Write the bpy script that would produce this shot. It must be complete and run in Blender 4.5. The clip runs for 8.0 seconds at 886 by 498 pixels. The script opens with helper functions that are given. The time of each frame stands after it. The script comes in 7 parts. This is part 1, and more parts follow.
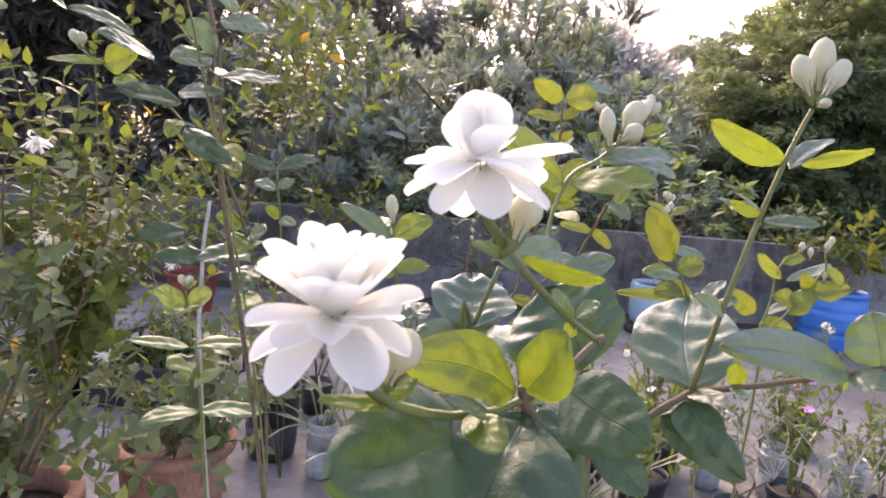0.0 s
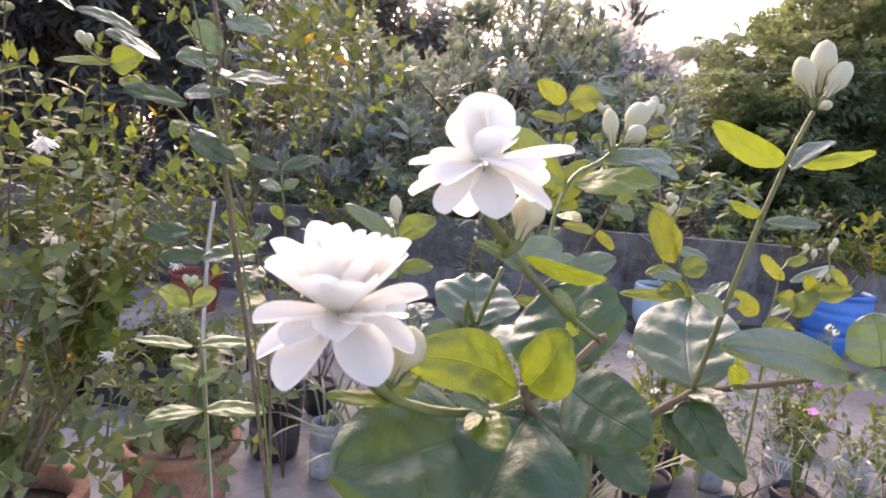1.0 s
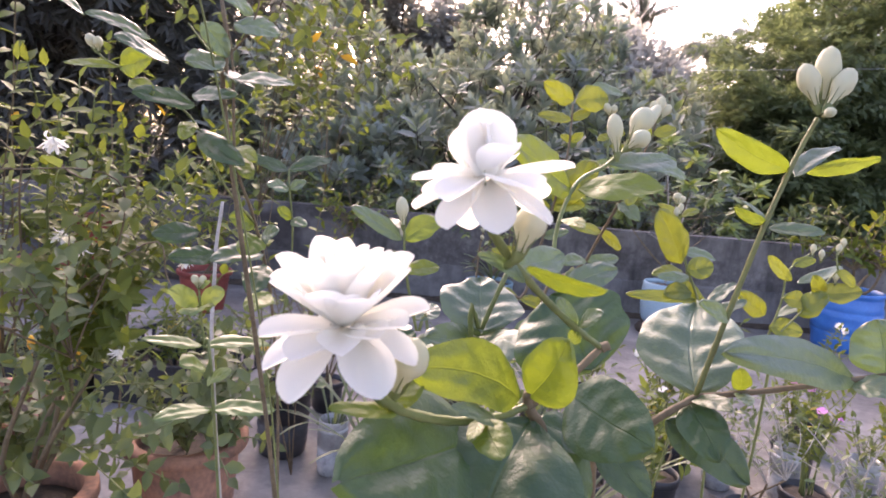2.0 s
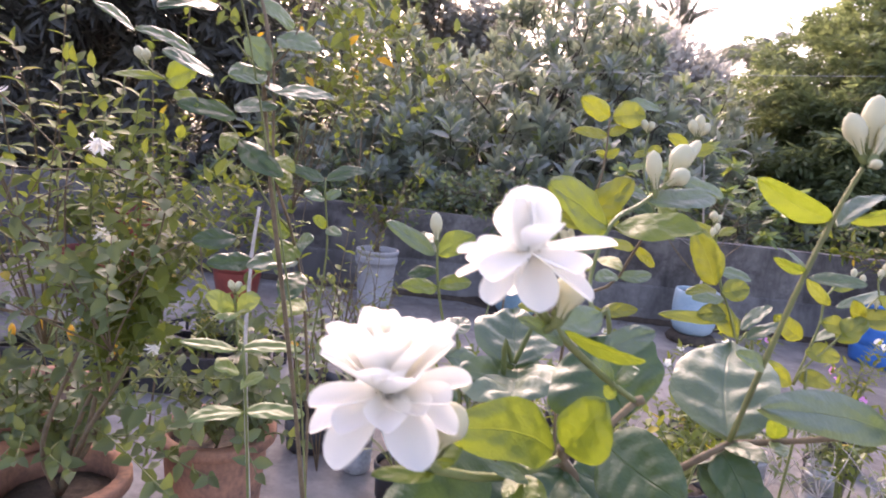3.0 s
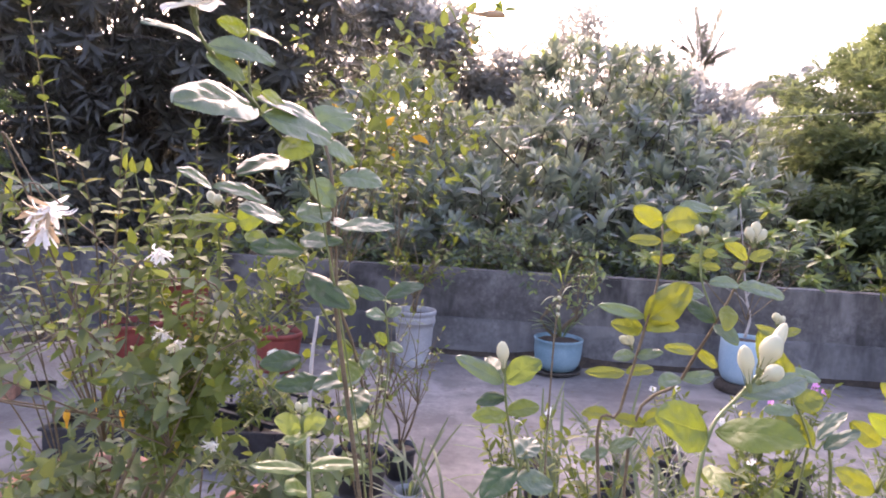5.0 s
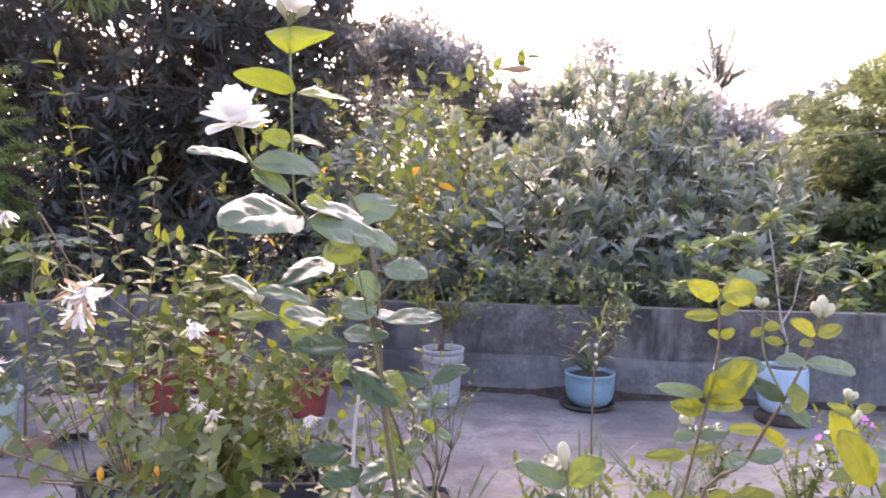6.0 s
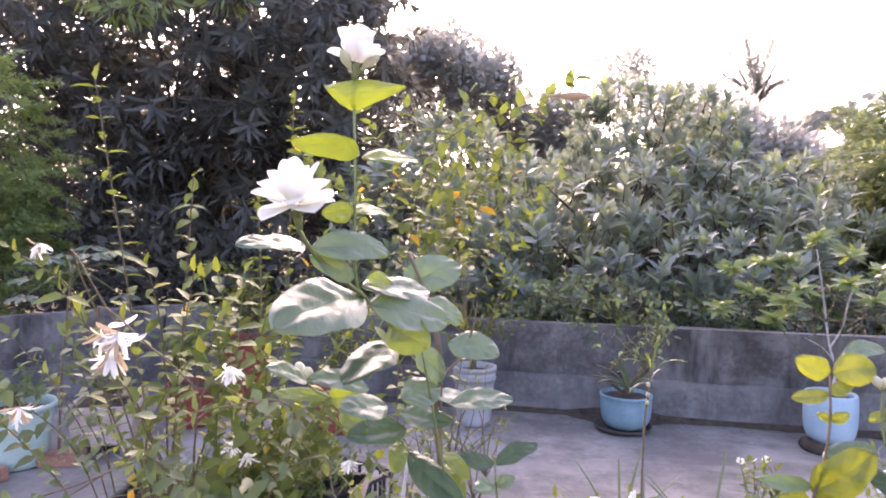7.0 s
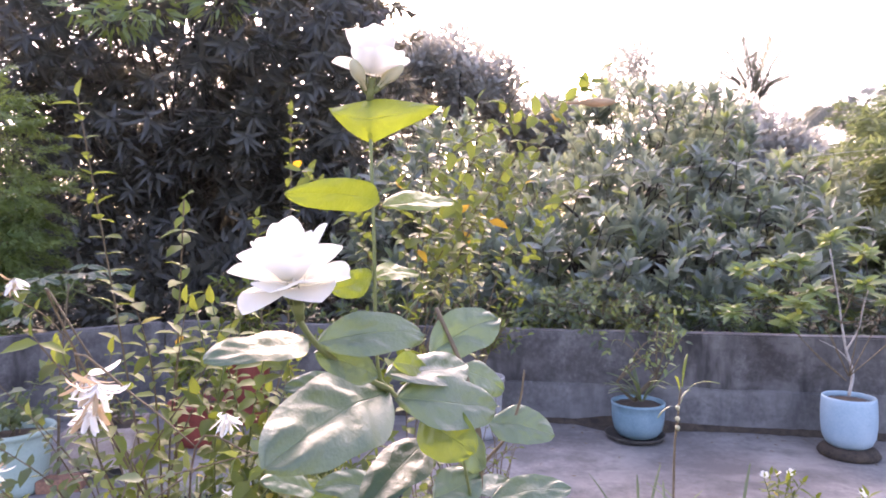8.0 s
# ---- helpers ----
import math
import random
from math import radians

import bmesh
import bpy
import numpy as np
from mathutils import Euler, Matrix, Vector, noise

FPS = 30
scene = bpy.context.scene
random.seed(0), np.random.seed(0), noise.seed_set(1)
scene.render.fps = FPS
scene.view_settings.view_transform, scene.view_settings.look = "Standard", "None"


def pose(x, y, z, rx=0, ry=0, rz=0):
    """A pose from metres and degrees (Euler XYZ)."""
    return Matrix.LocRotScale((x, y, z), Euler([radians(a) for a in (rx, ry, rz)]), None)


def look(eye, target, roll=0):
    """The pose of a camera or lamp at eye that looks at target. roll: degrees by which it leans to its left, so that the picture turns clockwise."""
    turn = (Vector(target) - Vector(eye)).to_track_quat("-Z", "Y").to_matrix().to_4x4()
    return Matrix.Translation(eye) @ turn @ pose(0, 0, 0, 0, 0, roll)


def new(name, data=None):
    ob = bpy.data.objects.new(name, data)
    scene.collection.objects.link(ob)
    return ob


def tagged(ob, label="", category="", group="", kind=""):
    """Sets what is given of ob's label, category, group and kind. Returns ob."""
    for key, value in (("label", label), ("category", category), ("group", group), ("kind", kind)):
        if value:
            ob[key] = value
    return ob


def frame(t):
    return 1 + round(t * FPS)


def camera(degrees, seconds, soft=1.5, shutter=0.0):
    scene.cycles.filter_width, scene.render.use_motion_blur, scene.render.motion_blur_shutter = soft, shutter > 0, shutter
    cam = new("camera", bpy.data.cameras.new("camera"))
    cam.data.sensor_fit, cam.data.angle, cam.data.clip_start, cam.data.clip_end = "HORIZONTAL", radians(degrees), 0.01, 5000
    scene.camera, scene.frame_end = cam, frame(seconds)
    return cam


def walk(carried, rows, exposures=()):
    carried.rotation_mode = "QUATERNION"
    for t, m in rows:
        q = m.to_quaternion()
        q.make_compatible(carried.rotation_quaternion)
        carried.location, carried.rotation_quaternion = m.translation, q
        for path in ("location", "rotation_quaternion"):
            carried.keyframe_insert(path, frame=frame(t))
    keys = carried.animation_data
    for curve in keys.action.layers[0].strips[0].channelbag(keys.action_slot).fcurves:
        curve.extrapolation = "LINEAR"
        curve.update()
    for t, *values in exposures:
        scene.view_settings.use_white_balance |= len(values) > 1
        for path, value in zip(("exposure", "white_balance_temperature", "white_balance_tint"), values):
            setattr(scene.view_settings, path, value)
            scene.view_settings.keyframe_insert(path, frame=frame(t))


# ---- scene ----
cam = camera(69.5, 8.0, soft=1.6, shutter=0.35)
cam.data.dof.use_dof = True
cam.data.dof.focus_distance = 0.27
cam.data.dof.aperture_fstop = 46.0
PATH = [
    (0, (0.156, 0.191, 1.165), (0.15, 2.168, 0.859), 4.6),
    (0.5, (0.157, 0.19, 1.165), (0.14, 2.166, 0.86), 4.6),
    (1, (0.156, 0.189, 1.165), (0.139, 2.166, 0.861), 4.7),
    (1.5, (0.156, 0.189, 1.166), (0.137, 2.166, 0.864), 4.7),
    (2.8, (0.158, 0.185, 1.177), (0.048, 2.153, 0.838), 5.3),
    (3, (0.153, 0.186, 1.181), (0.022, 2.155, 0.856), 5.8),
    (3.5, (0.143, 0.186, 1.193), (-0.037, 2.155, 0.891), 5.6),
    (4, (0.136, 0.186, 1.207), (-0.062, 2.159, 0.948), 4.6),
    (4.2, (0.132, 0.185, 1.214), (-0.065, 2.162, 0.982), 4.6),
    (5.3, (0.119, 0.18, 1.255), (-0.143, 2.157, 1.099), 1.7),
    (5.5, (0.114, 0.186, 1.265), (-0.156, 2.163, 1.133), 1.2),
    (6, (0.098, 0.201, 1.289), (-0.217, 2.175, 1.201), 0.4),
    (6.5, (0.077, 0.23, 1.303), (-0.281, 2.196, 1.227), 0.2),
    (7, (0.055, 0.261, 1.331), (-0.348, 2.219, 1.271), 1.0),
    (7.5, (0.03, 0.306, 1.353), (-0.4, 2.259, 1.296), 0.7),
    (8, (0.017, 0.346, 1.357), (-0.389, 2.304, 1.312), -0.4),
]
walk(cam, [(t, look(eye, target, roll)) for t, eye, target, roll in PATH],
     exposures=[(0.0, 2.25, 6950, 31), (4.0, 2.43, 6800, 36), (8.0, 2.71, 6750, 37)])

# ---- world, sun ----
SUN_DIR = Vector((-0.32, 1.0, 0.56)).normalized()
world = bpy.data.worlds.new("sky")
scene.world = world
world.use_nodes = True
wn = world.node_tree.nodes
wl = world.node_tree.links
wn.clear()
sky = wn.new("ShaderNodeTexSky")
sky.sky_type = 'NISHITA'
sky.sun_disc = False
sky.sun_elevation = math.asin(SUN_DIR.z)
sky.sun_rotation = math.atan2(SUN_DIR.x, SUN_DIR.y)
sky.air_density = 1.0
sky.dust_density = 4.0
sky.ozone_density = 1.0
bg = wn.new("ShaderNodeBackground")
bg.inputs["Strength"].default_value = 0.15
wo = wn.new("ShaderNodeOutputWorld")
wl.new(sky.outputs[0], bg.inputs["Color"])
wl.new(bg.outputs[0], wo.inputs["Surface"])

sun_data = bpy.data.lights.new("sun", 'SUN')
sun_data.energy = 0.8
sun_data.angle = radians(25)
sun_data.color = (1.0, 0.9, 0.78)
sun = new("sun", sun_data)
sun.matrix_world = look(tuple(SUN_DIR * 30), (0, 0, 0))

# ---- materials ----
def material(name):
    m = bpy.data.materials.new(name)
    m.use_nodes = True
    nt = m.node_tree
    return m, nt.nodes, nt.links, nt.nodes["Principled BSDF"]


def val(nodes, links, op, a, b=None, c=None, clamp=False):
    n = nodes.new("ShaderNodeMath")
    n.operation, n.use_clamp = op, clamp
    for i, v in enumerate((a, b, c)):
        if v is None:
            continue
        if isinstance(v, (int, float)):
            n.inputs[i].default_value = v
        else:
            links.new(v, n.inputs[i])
    return n.outputs[0]


def ramp(nodes, links, source, stops):
    n = nodes.new("ShaderNodeValToRGB")
    e = n.color_ramp.elements
    while len(e) < len(stops):
        e.new(0.5)
    for i, (p, c) in enumerate(stops):
        e[i].position, e[i].color = p, (*c, 1)
    links.new(source, n.inputs[0])
    return n.outputs[0]


def blend(nodes, links, fac, a, b, mode='MIX'):
    n = nodes.new("ShaderNodeMix")
    n.data_type, n.blend_type = 'RGBA', mode
    for sock, v in ((n.inputs["Factor"], fac), (n.inputs[6], a), (n.inputs[7], b)):
        if isinstance(v, (int, float)):
            sock.default_value = v
        elif isinstance(v, tuple):
            sock.default_value = (*v, 1)
        else:
            links.new(v, sock)
    return n.outputs[2]


def noise_tex(nodes, links, scale, detail=4, rough=0.55, stretch=None, coord="Object"):
    co = nodes.new("ShaderNodeTexCoord").outputs[coord]
    if stretch:
        mp = nodes.new("ShaderNodeMapping")
        mp.inputs["Scale"].default_value = stretch
        links.new(co, mp.inputs[0])
        co = mp.outputs[0]
    n = nodes.new("ShaderNodeTexNoise")
    n.inputs["Scale"].default_value = scale
    n.inputs["Detail"].default_value = detail
    n.inputs["Roughness"].default_value = rough
    links.new(co, n.inputs["Vector"])
    return n.outputs["Fac"]


def bump(nodes, links, height, strength, distance, target):
    n = nodes.new("ShaderNodeBump")
    n.inputs["Strength"].default_value = strength
    n.inputs["Distance"].default_value = distance
    links.new(height, n.inputs["Height"])
    links.new(n.outputs[0], target.inputs["Normal"])
    return n


def surface(name, dark, light, rough=0.7, scale=8.0, fine=60.0, relief=0.3, depth=0.002, metal=0.0, stretch=None, spec=0.5):
    """Mottled solid surface with stains at a large scale and grain at a small one."""
    m, n, l, p = material(name)
    big = noise_tex(n, l, scale, 5, 0.6, stretch)
    small = noise_tex(n, l, fine, 4, 0.6)
    mixv = val(n, l, 'MULTIPLY_ADD', small, 0.35, val(n, l, 'MULTIPLY', big, 0.65))
    l.new(ramp(n, l, mixv, [(0.36, dark), (0.64, light)]), p.inputs["Base Color"])
    l.new(val(n, l, 'MULTIPLY_ADD', big, 0.3, rough - 0.15), p.inputs["Roughness"])
    p.inputs["Metallic"].default_value = metal
    p.inputs["Specular IOR Level"].default_value = spec
    bump(n, l, mixv, relief, depth, p)
    return m


def leaf_material(name, dark, light, glow, through_part=0.45, rough=0.38, veins=False, odd=None, spec=0.5, coat=0.0):
    """Leaf: glossy skin over a body that lets yellow-green light through."""
    m, n, l, p = material(name)
    geo = n.new("ShaderNodeNewGeometry")
    rnd = geo.outputs["Random Per Island"]
    if veins:
        rnd = n.new("ShaderNodeObjectInfo").outputs["Random"]
    grain = noise_tex(n, l, 90.0 if veins else 6.0, 3)
    f = val(n, l, 'MULTIPLY_ADD', grain, 0.6, val(n, l, 'MULTIPLY_ADD', rnd, 0.8, -0.2), clamp=True)
    col = blend(n, l, f, dark, light)
    tcol = blend(n, l, f, tuple(c * 0.75 for c in glow), glow)
    if odd:
        few = val(n, l, 'GREATER_THAN', rnd, odd[0])
        col = blend(n, l, few, col, odd[1])
        tcol = blend(n, l, few, tcol, odd[2])
    if veins:
        uv = n.new("ShaderNodeTexCoord").outputs["UV"]
        sep = n.new("ShaderNodeSeparateXYZ")
        l.new(uv, sep.inputs[0])
        side = val(n, l, 'ABSOLUTE', val(n, l, 'MULTIPLY_ADD', sep.outputs[0], 2.0, -1.0))
        run = val(n, l, 'MULTIPLY_ADD', side, -1.25, val(n, l, 'MULTIPLY', sep.outputs[1], 4.6))
        rib = val(n, l, 'PINGPONG', run, 0.5)
        lateral = val(n, l, 'SUBTRACT', 1.0, val(n, l, 'MULTIPLY', rib, 22.0), clamp=True)
        mid = val(n, l, 'SUBTRACT', 1.0, val(n, l, 'MULTIPLY', side, 26.0), clamp=True)
        vein = val(n, l, 'MAXIMUM', val(n, l, 'MULTIPLY', lateral, 0.4), mid)
        col = blend(n, l, val(n, l, 'MULTIPLY', vein, 0.28), col, tuple(min(1, c * 1.6 + 0.03) for c in light))
        tcol = blend(n, l, val(n, l, 'MULTIPLY', vein, 0.4), tcol, tuple(c * 0.6 for c in glow))
        crease = noise_tex(n, l, 150.0, 5, 0.6)
        swell = val(n, l, 'SINE', val(n, l, 'MULTIPLY', run, 6.283))
        pucker = val(n, l, 'MULTIPLY_ADD', swell, 0.05, val(n, l, 'MULTIPLY', crease, 1.4))
        relief = bump(n, l, val(n, l, 'SUBTRACT', pucker, val(n, l, 'MULTIPLY', mid, 0.7)), 0.5, 0.002, p)
    l.new(col, p.inputs["Base Color"])
    p.inputs["Roughness"].default_value = rough
    p.inputs["Specular IOR Level"].default_value = spec
    p.inputs["Coat Weight"].default_value = coat
    p.inputs["Coat Roughness"].default_value = 0.55
    tr = n.new("ShaderNodeBsdfTranslucent")
    l.new(tcol, tr.inputs["Color"])
    if veins:
        l.new(relief.outputs[0], tr.inputs["Normal"])
    mx = n.new("ShaderNodeMixShader")
    mx.inputs[0].default_value = through_part
    l.new(p.outputs[0], mx.inputs[1])
    l.new(tr.outputs[0], mx.inputs[2])
    l.new(mx.outputs[0], n["Material Output"].inputs["Surface"])
    return m


JASMINE_OLD = leaf_material("jasmine_leaf_old", (0.014, 0.036, 0.012), (0.04, 0.08, 0.024), (0.16, 0.28, 0.02), 0.14, 0.45, True, spec=0.5, coat=0.25)
JASMINE_YOUNG = leaf_material("jasmine_leaf_young", (0.09, 0.135, 0.024), (0.17, 0.22, 0.045), (0.3, 0.37, 0.018), 0.4, 0.48, True, spec=0.5, coat=0.25)
JASMINE_GOLD = leaf_material("jasmine_leaf_yellowing", (0.095, 0.125, 0.016), (0.165, 0.2, 0.035), (0.3, 0.325, 0.01), 0.4, 0.45, True, spec=0.6, coat=0.35)
JASMINE_BACK = leaf_material("jasmine_leaf_mid", (0.04, 0.075, 0.034), (0.105, 0.15, 0.072), (0.24, 0.36, 0.04), 0.18, 0.5, True, spec=0.85, coat=0.55)
SHRUB_LEAF = leaf_material("shrub_leaf", (0.028, 0.05, 0.012), (0.13, 0.175, 0.038), (0.32, 0.36, 0.04), 0.4, 0.52, odd=(0.97, (0.33, 0.27, 0.04), (0.65, 0.48, 0.04)), spec=0.25, coat=0.0)
SHRUB_PALE = leaf_material("shrub_leaf_pale", (0.035, 0.06, 0.022), (0.12, 0.165, 0.07), (0.28, 0.33, 0.06), 0.36, 0.5, coat=0.1)
VINE_LEAF = leaf_material("vine_leaf", (0.06, 0.09, 0.022), (0.15, 0.19, 0.05), (0.27, 0.32, 0.05), 0.4, 0.55, odd=(0.97, (0.5, 0.3, 0.03), (0.8, 0.45, 0.03)), spec=0.2)
SAPLING_LEAF = leaf_material("sapling_leaf", (0.1, 0.155, 0.055), (0.2, 0.27, 0.105), (0.4, 0.47, 0.08), 0.4, 0.42, coat=0.4)
LOW_LEAF = leaf_material("low_shrub_leaf", (0.04, 0.062, 0.036), (0.115, 0.155, 0.075), (0.26, 0.32, 0.08), 0.34, 0.42, odd=(0.84, (0.18, 0.22, 0.06), (0.4, 0.44, 0.06)), coat=0.3)
# Base lifted to a pale grey-green that includes the veil of haze.
HEDGE_LEAF = leaf_material("broad_leaf", (0.088, 0.115, 0.096), (0.25, 0.285, 0.235), (0.38, 0.43, 0.26), 0.42, 0.36, odd=(0.9, (0.2, 0.25, 0.1), (0.4, 0.46, 0.12)), spec=1.0, coat=0.9)
DARK_LEAF = leaf_material("mango_leaf", (0.042, 0.042, 0.037), (0.108, 0.107, 0.092), (0.2, 0.19, 0.13), 0.3, 0.45, spec=0.45)
FINE_LEAF = leaf_material("fine_leaf", (0.06, 0.085, 0.05), (0.155, 0.195, 0.095), (0.32, 0.38, 0.14), 0.42, 0.5)
# Far foliage: distance haze is painted in as a pale grey leaf colour.
HAZED_LEAF = leaf_material("hazed_leaf", (0.2, 0.195, 0.178), (0.33, 0.325, 0.29), (0.62, 0.6, 0.52), 0.62, 0.55)
# Palm fronds greyed and lightened to stand in for haze over the distance.
HAZED_PALM_LEAF = leaf_material("hazed_palm_leaf", (0.16, 0.17, 0.14), (0.27, 0.275, 0.23), (0.42, 0.42, 0.34), 0.45, 0.45)
GRASS_LEAF = leaf_material("grass_leaf", (0.06, 0.09, 0.05), (0.16, 0.19, 0.11), (0.28, 0.34, 0.1), 0.35, 0.45)


def petal_material(name, col, glow, through_part):
    m, n, l, p = material(name)
    g = noise_tex(n, l, 240.0, 3, 0.6)
    l.new(blend(n, l, g, tuple(c * 0.94 for c in col), col), p.inputs["Base Color"])
    p.inputs["Roughness"].default_value = 0.55
    p.inputs["Specular IOR Level"].default_value = 0.3
    p.inputs["Sheen Weight"].default_value = 0.1
    bump(n, l, g, 0.15, 0.0004, p)
    tr = n.new("ShaderNodeBsdfTranslucent")
    tr.inputs["Color"].default_value = (*glow, 1)
    mx = n.new("ShaderNodeMixShader")
    mx.inputs[0].default_value = through_part
    l.new(p.outputs[0], mx.inputs[1])
    l.new(tr.outputs[0], mx.inputs[2])
    l.new(mx.outputs[0], n["Material Output"].inputs["Surface"])
    return m


PETAL = petal_material("petal_white", (0.93, 0.91, 0.86), (0.93, 0.9, 0.8), 0.5)
BUD = petal_material("bud_cream", (0.58, 0.56, 0.38), (0.62, 0.6, 0.36), 0.24)
FADED = petal_material("petal_faded", (0.5, 0.37, 0.23), (0.55, 0.38, 0.22), 0.3)
PINK = petal_material("petal_pink", (0.75, 0.3, 0.6), (0.8, 0.35, 0.65), 0.3)
ORANGE = petal_material("petal_orange", (0.8, 0.42, 0.03), (0.85, 0.45, 0.03), 0.2)
GREEN_STEM = surface("green_stem", (0.1, 0.125, 0.035), (0.19, 0.21, 0.07), 0.5, 60, 400, 0.3, 0.0004)
OLIVE_STEM = surface("olive_stem", (0.085, 0.09, 0.022), (0.16, 0.165, 0.045), 0.6, 60, 400, 0.4, 0.0005)
BROWN_STEM = surface("brown_stem", (0.09, 0.062, 0.032), (0.19, 0.14, 0.078), 0.75, 50, 300, 0.6, 0.0008)
PALE_STEM = surface("pale_stem", (0.3, 0.26, 0.22), (0.52, 0.47, 0.42), 0.75, 40, 200, 0.5, 0.0008)
BARK = surface("bark", (0.03, 0.025, 0.02), (0.09, 0.075, 0.06), 0.85, 6, 40, 0.8, 0.01, stretch=(1, 1, 0.3))
TERRACOTTA = surface("terracotta", (0.12, 0.07, 0.05), (0.42, 0.2, 0.12), 0.85, 9, 70, 0.5, 0.002)
SOIL = surface("soil", (0.025, 0.018, 0.012), (0.09, 0.065, 0.045), 0.95, 20, 90, 1.0, 0.01)
BLUE_PLASTIC = surface("pale_blue_plastic", (0.11, 0.21, 0.25), (0.23, 0.34, 0.385), 0.45, 5, 90, 0.15, 0.001)
SKY_PLASTIC = surface("sky_blue_plastic", (0.26, 0.38, 0.45), (0.4, 0.51, 0.565), 0.42, 5, 90, 0.15, 0.001)
DRUM_BLUE = surface("drum_blue", (0.02, 0.13, 0.42), (0.04, 0.2, 0.55), 0.4, 7, 90, 0.15, 0.001)
WHITE_PLASTIC = surface("white_plastic", (0.24, 0.235, 0.23), (0.42, 0.41, 0.41), 0.45, 3, 90, 0.2, 0.001)
RED_PLASTIC = surface("red_plastic", (0.16, 0.028, 0.02), (0.3, 0.06, 0.04), 0.5, 9, 90, 0.2, 0.001)
GREEN_PLASTIC = surface("pale_green_plastic", (0.3, 0.4, 0.34), (0.42, 0.52, 0.45), 0.5, 9, 90, 0.2, 0.001)
BLACK_PLASTIC = surface("black_plastic", (0.012, 0.012, 0.014), (0.035, 0.035, 0.04), 0.45, 12, 90, 0.3, 0.001)
PLANTER_GREY = surface("weathered_planter", (0.3, 0.22, 0.18), (0.5, 0.4, 0.35), 0.7, 9, 90, 0.3, 0.001)
GREY_METAL = surface("wire_metal", (0.35, 0.35, 0.36), (0.5, 0.5, 0.5), 0.5, 20, 90, 0.2, 0.001, metal=0.6)
BOTTLE_PLASTIC = surface("cloudy_bottle", (0.25, 0.25, 0.25), (0.45, 0.45, 0.44), 0.3, 20, 90, 0.3, 0.001)


def concrete(name, dark, mid, light, wet):
    m, n, l, p = material(name)
    big = noise_tex(n, l, 0.9, 6, 0.62)
    streak = noise_tex(n, l, 2.2, 5, 0.65, (1, 1, 0.28))
    small = noise_tex(n, l, 28, 6, 0.7)
    spots = noise_tex(n, l, 9, 3, 0.5)
    f = val(n, l, 'ADD', val(n, l, 'MULTIPLY', big, 0.45), val(n, l, 'MULTIPLY_ADD', streak, 0.35, val(n, l, 'MULTIPLY', small, 0.2)))
    base = ramp(n, l, f, [(0.44, dark), (0.5, mid), (0.56, light)])
    patch = noise_tex(n, l, 3.2, 3, 0.45, (0.6, 1, 1.3))
    smear = ramp(n, l, patch, [(0.5, (0, 0, 0)), (0.58, (1, 1, 1))])
    smb = n.new("ShaderNodeRGBToBW")
    l.new(smear, smb.inputs[0])
    base = blend(n, l, val(n, l, 'MULTIPLY', smb.outputs[0], 0.45), base, light)
    damp = ramp(n, l, streak, [(0.48, (0, 0, 0)), (0.62, (1, 1, 1))])
    sepc = n.new("ShaderNodeRGBToBW")
    l.new(damp, sepc.inputs[0])
    base = blend(n, l, val(n, l, 'MULTIPLY', sepc.outputs[0], wet), base, tuple(c * 0.45 for c in dark))
    spot = val(n, l, 'GREATER_THAN', spots, 0.68)
    base = blend(n, l, val(n, l, 'MULTIPLY', spot, 0.25), base, tuple(c * 0.6 for c in dark))
    l.new(base, p.inputs["Base Color"])
    l.new(val(n, l, 'MULTIPLY_ADD', small, 0.3, 0.62), p.inputs["Roughness"])
    bump(n, l, val(n, l, 'MULTIPLY_ADD', small, 0.6, big), 0.5, 0.012, p)
    return m


WALL_MAT = concrete("stained_cement_wall", (0.045, 0.037, 0.034), (0.1, 0.09, 0.084), (0.215, 0.198, 0.185), 0.9)
PLINTH_MAT = concrete("pale_cement_plinth", (0.085, 0.078, 0.074), (0.155, 0.145, 0.138), (0.25, 0.236, 0.224), 0.8)
FLOOR_MAT = concrete("worn_cement_floor", (0.118, 0.106, 0.096), (0.192, 0.174, 0.158), (0.29, 0.265, 0.24), 0.65)
EARTH_MAT = surface("dry_earth_and_grass", (0.05, 0.05, 0.025), (0.13, 0.11, 0.06), 0.95, 0.8, 12, 0.8, 0.03)

# ---- building tools ----


def thing(name, at, label, category, group="", kind=""):
    ob = new(name)
    ob.empty_display_size = 0.05
    ob.location = at
    return tagged(ob, label, category, group, kind)


def root_place(ob):
    while ob.parent:
        ob = ob.parent
    return np.array(ob.location)


def finish(name, verts, faces, mat, parent=None, label="", smooth=True, uvs=None):
    """Mesh object from world-space vertices, as a part of parent (or on its own)."""
    off = root_place(parent) if parent else np.zeros(3)
    me = bpy.data.meshes.new(name)
    v = np.asarray(verts, float) - off
    me.from_pydata(v.tolist(), [], [tuple(f) for f in faces])
    if smooth:
        me.polygons.foreach_set("use_smooth", [True] * len(me.polygons))
    if uvs is not None:
        layer = me.uv_layers.new(name="UVMap")
        loops = np.zeros(len(me.loops), np.int32)
        me.loops.foreach_get("vertex_index", loops)
        layer.data.foreach_set("uv", np.asarray(uvs, np.float32)[loops].ravel())
    me.materials.append(mat)
    me.update()
    ob = new(name, me)
    if parent:
        ob.parent = parent
    if label:
        tagged(ob, label)
    return ob


